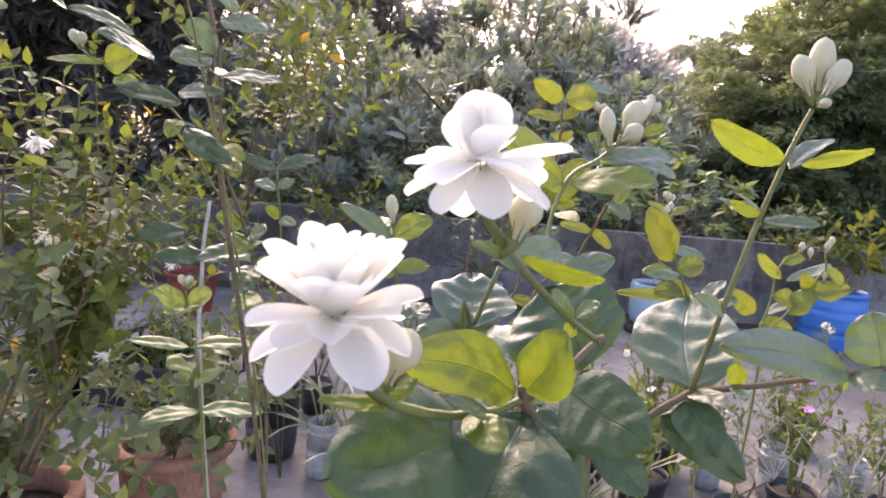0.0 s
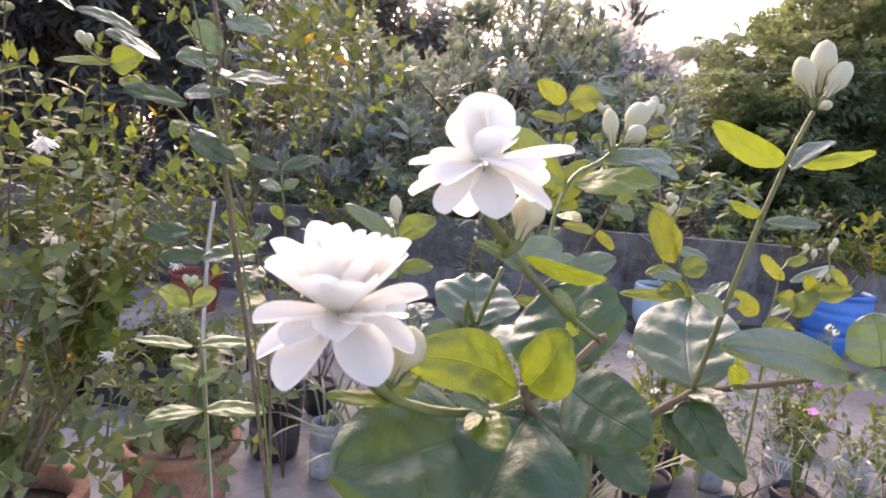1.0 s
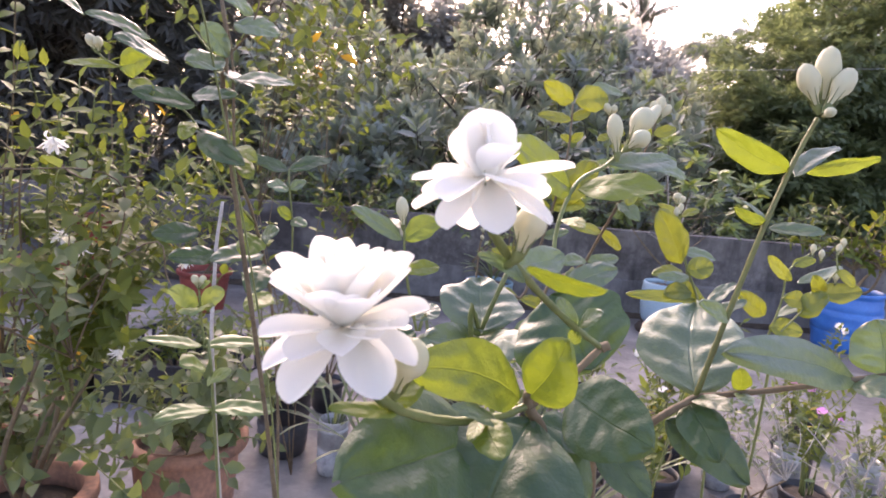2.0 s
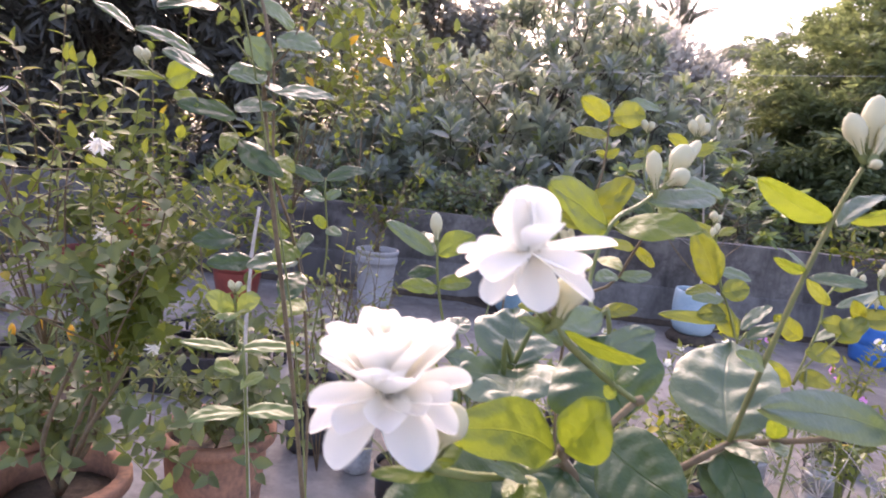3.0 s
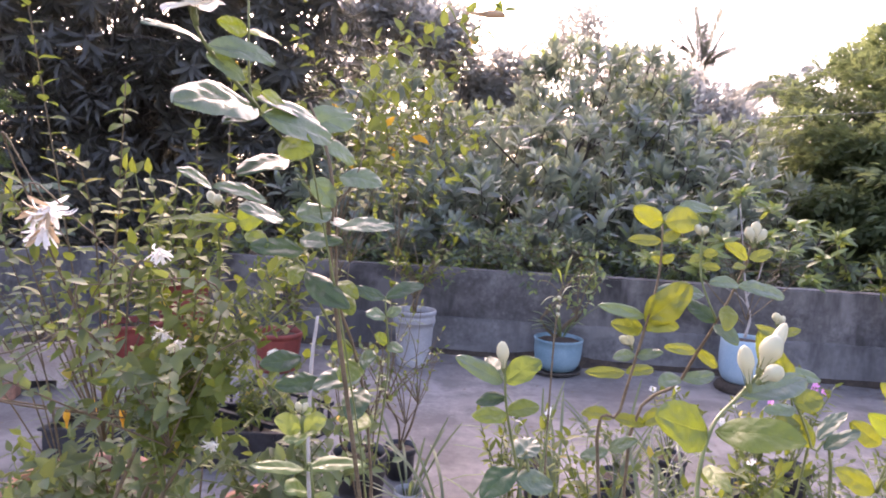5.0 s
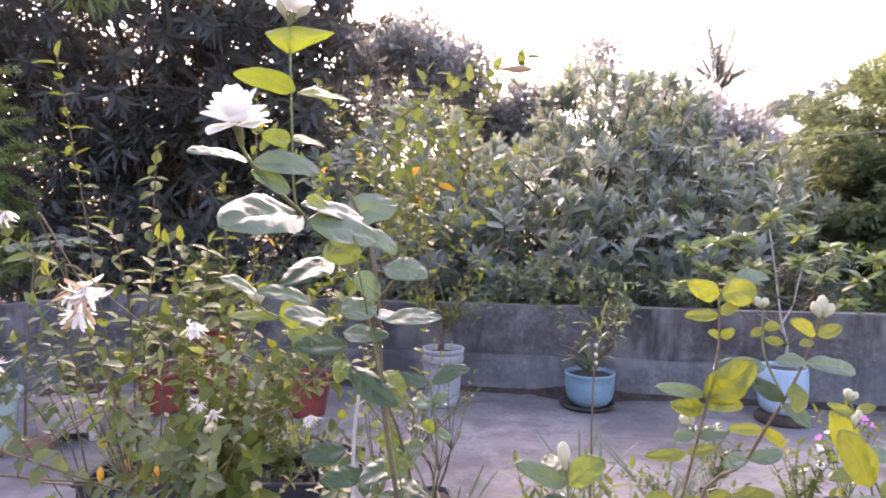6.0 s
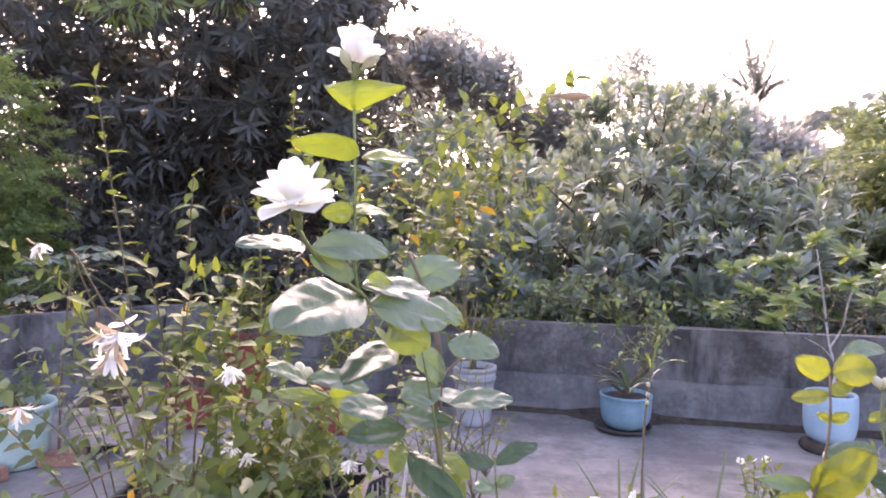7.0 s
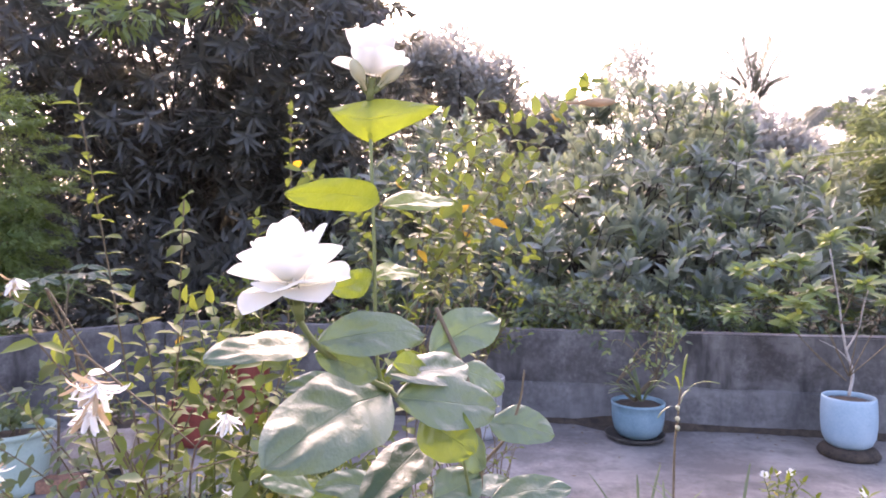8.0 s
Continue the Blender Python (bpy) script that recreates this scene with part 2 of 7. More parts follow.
def part(name, bm, mat, parent, label="", smooth=True):
    """Links a bmesh, built in world space, as one mesh object under a thing or a part."""
    off = root_place(parent) if parent else np.zeros(3)
    me = bpy.data.meshes.new(name)
    bmesh.ops.translate(bm, verts=bm.verts, vec=Vector(-off))
    bmesh.ops.recalc_face_normals(bm, faces=bm.faces)
    bm.to_mesh(me)
    bm.free()
    for p in me.polygons:
        p.use_smooth = smooth
    me.materials.append(mat)
    ob = new(name, me)
    if parent:
        ob.parent = parent
    if label:
        tagged(ob, label)
    return ob


def unit(v):
    v = np.asarray(v, float)
    return v / max(np.linalg.norm(v), 1e-9)


def smooth_path(points, per=5):
    """Catmull-Rom curve through the points."""
    p = np.asarray(points, float)
    if len(p) < 3:
        return np.linspace(p[0], p[-1], per + 1)
    q = np.vstack([2 * p[0] - p[1], p, 2 * p[-1] - p[-2]])
    out = []
    for i in range(1, len(q) - 2):
        for t in np.linspace(0, 1, per, endpoint=False):
            a, b, c, d = q[i - 1], q[i], q[i + 1], q[i + 2]
            out.append(0.5 * (2 * b + (c - a) * t + (2 * a - 5 * b + 4 * c - d) * t * t + (3 * b - a - 3 * c + d) * t ** 3))
    out.append(p[-1])
    return np.array(out)


def tube_data(path, r0, r1, sides=6, knobs=0.0):
    path = np.asarray(path, float)
    n = len(path)
    tan = np.gradient(path, axis=0)
    verts, faces = [], []
    ref = np.array((0.31, 0.77, 0.11))
    for i in range(n):
        t = unit(tan[i])
        a = unit(np.cross(t, ref))
        b = np.cross(t, a)
        r = r0 + (r1 - r0) * i / (n - 1)
        if knobs:
            r *= 1 + knobs * math.sin(i * 2.4)
        for k in range(sides):
            w = 2 * math.pi * k / sides
            verts.append(path[i] + r * (a * math.cos(w) + b * math.sin(w)))
    for i in range(n - 1):
        for k in range(sides):
            faces.append((i * sides + k, i * sides + (k + 1) % sides, (i + 1) * sides + (k + 1) % sides, (i + 1) * sides + k))
    faces.append(tuple(range(sides - 1, -1, -1)))
    faces.append(tuple(range((n - 1) * sides, n * sides)))
    return verts, faces


def stem(parent, points, r0, r1, mat, name="stem", sides=6, per=5, knobs=0.08, label=""):
    v, f = tube_data(smooth_path(points, per), r0, r1, sides, knobs)
    return finish(name, v, f, mat, parent, label)


def join_tubes(list_of):
    verts, faces = [], []
    for v, f in list_of:
        k = len(verts)
        verts += list(v)
        faces += [tuple(i + k for i in g) for g in f]
    return verts, faces


LEAF_N, LEAF_M = 28, 12


def leaf_data(base, tip, width, normal, cup=0.18, droop=0.12, point=0.57, wave=0.012, seed=0):
    """A blade from base to tip: rounded outline, lifted sides, bent along its length, puckered between the veins."""
    base, tip = np.asarray(base, float), np.asarray(tip, float)
    axis = tip - base
    length = np.linalg.norm(axis)
    a = axis / length
    nrm = np.asarray(normal, float)
    nrm = unit(nrm - a * (nrm @ a))
    side = np.cross(a, nrm)
    verts, uvs, faces = [], [], []
    for i in range(LEAF_N + 1):
        v = i / LEAF_N
        swell = math.sin(math.pi / 2 * v / 0.42) ** 0.62 if v < 0.42 else max(0.0, 1 - ((v - 0.42) / 0.58) ** 2.1) ** point
        half = 0.5 * width * max(swell, 0.03)
        for j in range(LEAF_M + 1):
            u = 2 * j / LEAF_M - 1
            lift = cup * half * abs(u) ** 1.5 - droop * length * (v - 0.45) ** 2 * 1.4
            pucker = width * (0.045 * min(1, width / 0.03) * abs(math.sin((v * 4.6 - abs(u) * 1.0) * math.pi + 0.3 * math.sin(seed))) * math.sin(math.pi * min(1, abs(u) * 1.05)) - 0.05 * abs(u) ** 5)
            ripple = wave * 2.2 * width * math.sin(v * 7 + seed * 2.1 + 2 * u) * abs(u) ** 2
            crease = width * (0.065 * noise.noise(Vector((u * 1.6 + seed, v * 3.2, seed * 0.7))) + 0.045 * noise.noise(Vector((abs(u) * 2.5 + seed, v * 7.5 - abs(u) * 1.5, seed)))) * min(1, 4 * v)
            sway = 0.05 * length * math.sin(seed * 3.3) * math.sin(math.pi * v)
            edge = 1 + 0.16 * noise.noise(Vector((v * 3.5 + seed, (3 if u > 0 else -3) + seed * 0.3, 0.5)))
            verts.append(base + a * length * v + side * (half * u * edge + sway) + nrm * (lift + pucker + ripple + crease))
            uvs.append(((u + 1) / 2, v))
    w = LEAF_M + 1
    for i in range(LEAF_N):
        for j in range(LEAF_M):
            faces.append((i * w + j, i * w + j + 1, (i + 1) * w + j + 1, (i + 1) * w + j))
    return verts, faces, uvs


LEAF_COUNT = [0]


def leaf(parent, base, tip, width, normal, mat, cup=0.18, droop=0.12, label=""):
    LEAF_COUNT[0] += 1
    v, f, uv = leaf_data(base, tip, width, normal, cup, droop, seed=LEAF_COUNT[0] * 1.7)
    return finish("leaf", v, f, mat, parent, label, uvs=uv)


def petal_data(base, out, up, length, width, curve, cup, point=0.5, rows=9, cols=6, wide=0.3):
    """A petal that starts at base, leaves along out and bends towards up by curve (radians over its length)."""
    out, up = unit(out), np.asarray(up, float)
    up = unit(up - out * (up @ out))
    side = np.cross(out, up)
    verts, faces = [], []
    pos = np.array(base, float)
    last = 0.0
    for i in range(rows + 1):
        v = math.sin(math.pi / 2 * i / rows)
        ang = curve * v
        d = out * math.cos(ang) + up * math.sin(ang)
        nn = up * math.cos(ang) - out * math.sin(ang)
        if i:
            pos = pos + d * length * (v - last)
        last = v
        prof = wide + (1 - wide) * math.sin(math.pi / 2 * v / 0.6) ** 1.2 if v < 0.6 else max(0.0, 1 - ((v - 0.6) / 0.4) ** 2) ** point
        half = width * 0.5 * max(prof, 0.06)
        for j in range(cols + 1):
            u = 2 * j / cols - 1
            verts.append(pos + side * half * u + nn * (cup * half * u * u) )
    w = cols + 1
    for i in range(rows):
        for j in range(cols):
            faces.append((i * w + j, i * w + j + 1, (i + 1) * w + j + 1, (i + 1) * w + j))
    return verts, faces


def whorl(parent, centre, axis, count, tilt, length, width, curve, cup, turn, mat, point=0.5, seed=0, rise=0.0, stray=8):
    """count petals round the axis; tilt in degrees from the axis."""
    axis = unit(axis)
    a = unit(np.cross(axis, (0.3, 0.9, 0.2)))
    b = np.cross(axis, a)
    rng = np.random.default_rng(seed)
    for k in range(count):
        w = radians(turn) + 2 * math.pi * k / count + rng.normal(0, 0.1)
        radial = a * math.cos(w) + b * math.sin(w)
        ti = radians(tilt + rng.normal(0, stray))
        out = axis * math.cos(ti) + radial * math.sin(ti)
        up = axis * math.sin(ti) - radial * math.cos(ti)
        s = 1 + rng.normal(0, 0.07)
        v, f = petal_data(np.asarray(centre) + axis * rise + radial * 0.0012, out, up, length * s, width * s, curve + rng.normal(0, 0.12), cup, point, wide=0.46)
        finish("petal", v, f, mat, parent)


def lathe(profile, sides, at, squash=(1, 1)):
    """Vertices and faces of a turned form: profile of (radius, height)."""
    verts, faces = [], []
    for r, h in profile:
        for k in range(sides):
            w = 2 * math.pi * k / sides
            verts.append((at[0] + r * math.cos(w) * squash[0], at[1] + r * math.sin(w) * squash[1], at[2] + h))
    for i in range(len(profile) - 1):
        for k in range(sides):
            faces.append((i * sides + k, i * sides + (k + 1) % sides, (i + 1) * sides + (k + 1) % sides, (i + 1) * sides + k))
    return verts, faces


def bud_data(base, axis, length, radius, sides=10, rows=14):
    axis = unit(axis)
    a = unit(np.cross(axis, (0.2, 0.9, 0.3)))
    b = np.cross(axis, a)
    verts, faces = [], []
    for i in range(rows + 1):
        v = i / rows
        q = min(1, max(0, (v - 0.16) / 0.46))
        r = 0.93 * radius * (0.3 + 0.7 * q * q * (3 - 2 * q))
        if v > 0.6:
            r *= math.sqrt(max(0.0, 1 - ((v - 0.6) / 0.402) ** 2))
        for k in range(sides):
            w = 2 * math.pi * k / sides + v * 0.8
            rr = r * (1 + 0.05 * math.cos(2 * w))
            verts.append(np.asarray(base) + axis * length * v + rr * (a * math.cos(w) + b * math.sin(w)))
    for i in range(rows):
        for k in range(sides):
            faces.append((i * sides + k, i * sides + (k + 1) % sides, (i + 1) * sides + (k + 1) % sides, (i + 1) * sides + k))
    faces.append(tuple(range(rows * sides, (rows + 1) * sides)))
    return verts, faces


def bud(parent, base, tip, radius, mat=BUD):
    base, tip = np.asarray(base, float), np.asarray(tip, float)
    ax = tip - base
    v, f = bud_data(base, ax, np.linalg.norm(ax), radius)
    ob = finish("bud", v, f, mat, parent, "closed cream bud")
    calyx(ob, base, ax, np.linalg.norm(ax) * 0.3, radius * 0.42)
    return ob


def calyx(parent, base, axis, length, radius):
    axis = unit(axis)
    a = unit(np.cross(axis, (0.2, 0.9, 0.3)))
    b = np.cross(axis, a)
    tubes = []
    cup = [(radius * 0.45, -0.35), (radius * 0.9, 0.0), (radius, 0.35)]
    verts, faces = [], []
    for r, h in cup:
        for k in range(8):
            w = 2 * math.pi * k / 8
            verts.append(np.asarray(base) + axis * h * length + r * (a * math.cos(w) + b * math.sin(w)))
    for i in range(2):
        for k in range(8):
            faces.append((i * 8 + k, i * 8 + (k + 1) % 8, i * 8 + 8 + (k + 1) % 8, i * 8 + 8 + k))
    tubes.append((verts, faces))
    for k in range(7):
        w = 2 * math.pi * k / 7
        rad = a * math.cos(w) + b * math.sin(w)
        s = np.asarray(base) + axis * 0.3 * length + rad * radius * 0.95
        tubes.append(tube_data([s, s + axis * length * 0.6 + rad * radius * 0.3, s + axis * length * 1.2 + rad * radius * 0.75], radius * 0.16, radius * 0.03, 4))
    v, f = join_tubes(tubes)
    finish("calyx", v, f, GREEN_STEM, parent)


def leaf_cloud(name, mat, pos, direction, up, length, width, parent=None, label="", rounded=True, fold=0.25, droop=0.15):
    """Many small blades in one mesh."""
    pos = np.asarray(pos, float)
    n = len(pos)
    d = np.asarray(direction, float)
    d /= np.linalg.norm(d, axis=1, keepdims=True) + 1e-9
    u = np.asarray(up, float)
    u = u - d * (u * d).sum(1, keepdims=True)
    u /= np.linalg.norm(u, axis=1, keepdims=True) + 1e-9
    s = np.cross(d, u)
    L, W = np.asarray(length, float).reshape(-1, 1), np.asarray(width, float).reshape(-1, 1)
    if rounded:
        st = [(0, 0, 0), (0.3, -0.46, 1), (0.3, 0, 0), (0.3, 0.46, 1), (0.66, -0.36, 0.9), (0.66, 0, 0), (0.66, 0.36, 0.9), (1, 0, 0)]
        fc = [(0, 2, 1), (0, 3, 2), (1, 2, 5, 4), (2, 3, 6, 5), (4, 5, 7), (5, 6, 7)]
    else:
        st = [(0, 0, 0), (0.42, -0.5, 1), (0.42, 0, 0), (0.42, 0.5, 1), (1, 0, 0)]
        fc = [(0, 2, 1), (0, 3, 2), (1, 2, 4), (2, 3, 4)]
    k = len(st)
    V = np.zeros((n, k, 3))
    for i, (a, b, c) in enumerate(st):
        V[:, i] = pos + d * L * a + s * W * b + u * (fold * W * 0.5 * c - droop * L * a * a)
    off = root_place(parent) if parent else np.zeros(3)
    V = (V - off).reshape(-1, 3)
    sizes = np.array([len(f) for f in fc] * n, np.int32)
    flat = np.array([i for f in fc for i in f], np.int32)
    loops = (flat[None, :] + (np.arange(n) * k)[:, None]).ravel().astype(np.int32)
    starts = np.concatenate([[0], np.cumsum(sizes)[:-1]]).astype(np.int32)
    me = bpy.data.meshes.new(name)
    me.vertices.add(len(V))
    me.vertices.foreach_set("co", V.ravel().astype(np.float32))
    me.loops.add(len(loops))
    me.loops.foreach_set("vertex_index", loops)
    me.polygons.add(len(sizes))
    me.polygons.foreach_set("loop_start", starts)
    me.polygons.foreach_set("use_smooth", np.ones(len(sizes), bool))
    me.update(calc_edges=True)
    me.validate()
    me.materials.append(mat)
    ob = new(name, me)
    if parent:
        ob.parent = parent
    if label:
        tagged(ob, label)
    return ob


def rand_dirs(n, rng):
    v = rng.normal(size=(n, 3))
    return v / np.linalg.norm(v, axis=1, keepdims=True)

# ---- setting ----
def box_bm(x0, y0, z0, x1, y1, z1, bevel=0.0, cuts=0):
    bm = bmesh.new()
    bmesh.ops.create_cube(bm, size=1)
    for v in bm.verts:
        v.co = ((x0 + x1) / 2 + v.co.x * (x1 - x0), (y0 + y1) / 2 + v.co.y * (y1 - y0), (z0 + z1) / 2 + v.co.z * (z1 - z0))
    if bevel:
        bmesh.ops.bevel(bm, geom=bm.edges[:], offset=bevel, segments=2, affect='EDGES')
    if cuts:
        bmesh.ops.subdivide_edges(bm, edges=[e for e in bm.edges if e.calc_length() > 0.5], cuts=cuts, use_grid_fill=True)
    return bm


def rough(bm, amount, scale, seed=0.0):
    for v in bm.verts:
        v.co += noise.noise_vector(v.co * scale + Vector((seed, seed, seed))) * amount


tagged(part("ground", box_bm(-400, -400, -0.6, 400, 600, -0.16), EARTH_MAT, None, smooth=False),
       "dry brown earth with sparse grass reaching the horizon", "ground", kind="structure")

# Terrace floor: one cast slab.
tagged(part("floor", box_bm(-9, -6, -0.2, 9, 5.03, 0.0), FLOOR_MAT, None, smooth=False),
       "worn grey cement terrace floor with dusty stains", "floor", kind="structure")

# Low wall round the terrace: back run, then a run that turns towards the viewer.
WALL_Y = 5.02


def wall_run(name, a, b, label):
    """Cement wall 0.66 m high between two plan points, with a paler plinth standing proud."""
    a, b = Vector(a), Vector(b)
    run = (b - a)
    length = run.length
    ang = math.atan2(run.y, run.x)
    m = Matrix.Translation((a.x, a.y, 0)) @ Matrix.Rotation(ang, 4, 'Z')
    bm = box_bm(0, 0, -0.15, length, 0.14, 0.655, 0.012)
    bmesh.ops.subdivide_edges(bm, edges=[e for e in bm.edges if e.calc_length() > 1.0], cuts=40)
    rough(bm, 0.006, 2.5)
    bmesh.ops.transform(bm, matrix=m, verts=bm.verts)
    w = tagged(part(name, bm, WALL_MAT, None, smooth=False), label, "wall", kind="structure")
    pl = box_bm(0, -0.028, -0.15, length, 0.002, 0.285, 0.01)
    bmesh.ops.subdivide_edges(pl, edges=[e for e in pl.edges if e.calc_length() > 1.0], cuts=90)
    for v in pl.verts:
        if v.co.z > 0.2:
            v.co.z += noise.noise(Vector((v.co.x * 3.1, 2, 0))) * 0.014 + noise.noise(Vector((v.co.x * 11, 5, 0))) * 0.006
        v.co.y += noise.noise(Vector((v.co.x * 2, v.co.z * 3, 7))) * 0.004
    bmesh.ops.transform(pl, matrix=m, verts=pl.verts)
    part("plinth", pl, PLINTH_MAT, w, "paler cement plinth with a ragged upper edge", smooth=False)
    return w


wall_run("wall_back", (-3.3, WALL_Y), (10, WALL_Y), "low grey cement wall stained dark by damp")

# Dark line of wet dirt along the foot of the back wall.
bm = bmesh.new()
rows = []
for i in range(261):
    x = -3.1 + i * 0.05
    wide = 0.005 + 0.03 * abs(noise.noise(Vector((x * 1.7, 3, 0)))) + 0.03 * abs(noise.noise(Vector((x * 7, 9, 0)))) + (0.16 * max(0, noise.noise(Vector((x * 1.3, 1, 4)))))
    rows.append([bm.verts.new((x, 4.985, 0.03 + 0.35 * wide)), bm.verts.new((x, 4.98 - wide * 0.3, 0.012)), bm.verts.new((x, 4.97 - wide * 1.5, 0.002))])
for a, b in zip(rows, rows[1:]):
    for k in range(2):
        bm.faces.new((a[k], b[k], b[k + 1], a[k + 1]))
tagged(part("trim", bm, SOIL, None), "dark wet dirt washed up along the wall foot", "dirt line", kind="structure")
wall_run("wall_side", (-6.6, -0.6), (-3.3, WALL_Y), "low grey cement wall turning towards the terrace")


# ---- trees behind the wall ----
def unit_rows(v):
    return v / (np.linalg.norm(v, axis=1, keepdims=True) + 1e-9)


def clump_tree(name, base, crowns, mat, leaf_len, leaf_wid, per_clump, clump_r, trunk_r, label, seed, hang=0.1, shell=0.75,
               rounded=True, fork=0.35, upward=0.3, stiff=0.15, face=0.0):
    """Trunk and limbs that reach clumps of leaves; crowns are ellipsoids (centre, radii, clumps)."""
    rng = np.random.default_rng(seed)
    base = np.asarray(base, float)
    t = thing(name, base, label, "tree" if "tree" in name else "shrub")
    centres = []
    for c, r, k in crowns:
        d = rand_dirs(k, rng)
        rad = shell + (1 - shell) * rng.random(k) ** 0.5 if shell < 1 else np.ones(k)
        rad = np.where(rng.random(k) < 0.3, rng.random(k) ** 0.5 * 0.9, rad)
        rad *= 1 + rng.normal(0, 0.06, k)
        centres.append(np.asarray(c) + d * np.asarray(r) * rad[:, None])
    centres = np.vstack(centres)
    centres = centres[centres[:, 2] > 0.15]
    mid = np.mean([c for c, _, _ in crowns], axis=0)
    knot = base + (mid - base) * fork
    trunk = smooth_path([base, base + (knot - base) * 0.5 + rng.normal(0, 0.05, 3), knot, mid], 6)
    v, f = tube_data(trunk, trunk_r, trunk_r * 0.3, 9, 0.05)
    finish("trunk", v, f, BARK, t)
    for c in centres[:: max(1, len(centres) // 45)]:
        s = trunk[rng.integers(len(trunk) // 3, len(trunk))]
        h = (s + c) / 2 + rng.normal(0, 0.12, 3) * np.linalg.norm(c - s) * 0.5 + (0, 0, 0.1)
        v, f = tube_data(smooth_path([s, h, c], 5), trunk_r * 0.22, trunk_r * 0.04, 5)
        finish("limb", v, f, BARK, t)
    n = len(centres) * per_clump
    cen = np.repeat(centres, per_clump, axis=0)
    d = rand_dirs(n, rng)
    off = d * (rng.random((n, 1)) ** 0.5) * clump_r * (0.6 + 0.8 * np.repeat(rng.random((len(centres), 1)), per_clump, axis=0))
    pos = cen + off
    outw = unit_rows(cen - mid) * 0.5 + d + (0, 0, upward - hang)
    up = rand_dirs(n, rng) * 0.6 + (0, 0, 1) + unit_rows(cen - mid) * face
    L = leaf_len * (0.6 + 0.7 * rng.random(n))
    leaf_cloud("crown", mat, pos, outw, up, L, L * leaf_wid / leaf_len, t, rounded=rounded, droop=stiff)
    tagged(t.children[-1], kind="stuff")
    return t


def rosette_tree(name, base, crowns, mat, leaf_len, leaf_wid, per, trunk_r, label, seed, rise=0.5, sag=0.0, fork=0.35, droop=0.12, opening=(30, 85), twig=0.0):
    """Trunk and limbs whose twigs end in whorls of long leaves; crowns are ellipsoids (centre, radii, twigs)."""
    rng = np.random.default_rng(seed)
    base = np.asarray(base, float)
    t = thing(name, base, label, "tree" if "tree" in name else "shrub")
    tips, outs = [], []
    for c, r, k in crowns:
        d = rand_dirs(k, rng)
        rad = np.where(rng.random(k) < 0.25, 0.35 + 0.5 * rng.random(k), 0.82 + 0.26 * rng.random(k))
        tips.append(np.asarray(c) + d * np.asarray(r) * rad[:, None])
        outs.append(unit_rows(d / np.asarray(r)))
    tips, outs = np.vstack(tips), np.vstack(outs)
    keep = tips[:, 2] > 0.15
    tips, outs = tips[keep], outs[keep]
    mid = np.mean([c for c, _, _ in crowns], axis=0)
    knot = base + (mid - base) * fork
    trunk = smooth_path([base, base + (knot - base) * 0.5 + rng.normal(0, 0.05, 3), knot, mid], 6)
    finish("trunk", *tube_data(trunk, trunk_r, trunk_r * 0.3, 9, 0.05), BARK, t)
    for c in tips[:: max(1, len(tips) // 60)]:
        s = trunk[rng.integers(len(trunk) // 3, len(trunk))]
        h = (s + c) / 2 + rng.normal(0, 0.12, 3) * np.linalg.norm(c - s) * 0.5 + (0, 0, 0.1)
        finish("limb", *tube_data(smooth_path([s, h, c], 5), trunk_r * 0.22, trunk_r * 0.04, 5), BARK, t)
    axis = unit_rows(outs * 0.8 + rng.normal(0, 0.35, outs.shape) + (0, 0, rise))
    if twig:
        tubes = [tube_data([p - a * twig, p - a * twig * 0.4 + rng.normal(0, 0.01, 3), p], 0.006, 0.003, 4) for p, a in zip(tips, axis)]
        tagged(finish("twig_mass", *join_tubes(tubes), BARK, t), kind="stuff")
    n = len(tips) * per
    a = np.repeat(axis, per, axis=0)
    x = unit_rows(np.cross(a, rand_dirs(len(tips), rng).repeat(per, axis=0)))
    y = np.cross(a, x)
    k = np.tile(np.arange(per), len(tips))
    w = k * 2.4 + rng.normal(0, 0.25, n)
    polar = np.radians(opening[0] + (opening[1] - opening[0]) * k / max(1, per - 1) + rng.normal(0, 8, n))
    rad = x * np.cos(w)[:, None] + y * np.sin(w)[:, None]
    size = np.repeat(rng.uniform(0.75, 1.15, len(tips)), per)
    d = a * np.cos(polar)[:, None] + rad * np.sin(polar)[:, None] - np.array((0, 0, sag))
    pos = np.repeat(tips, per, axis=0) - a * (leaf_len * 0.9 * k / per)[:, None] * size[:, None]
    L = leaf_len * size * (0.65 + 0.35 * np.minimum(1, k / (0.4 * per))) * rng.uniform(0.85, 1.15, n)
    crown = leaf_cloud("crown", mat, pos, d, a - rad * 0.15 + rng.normal(0, 0.15, (n, 3)), L, L * leaf_wid / leaf_len, t, droop=droop, fold=0.35)
    tagged(crown, kind="stuff")
    return t


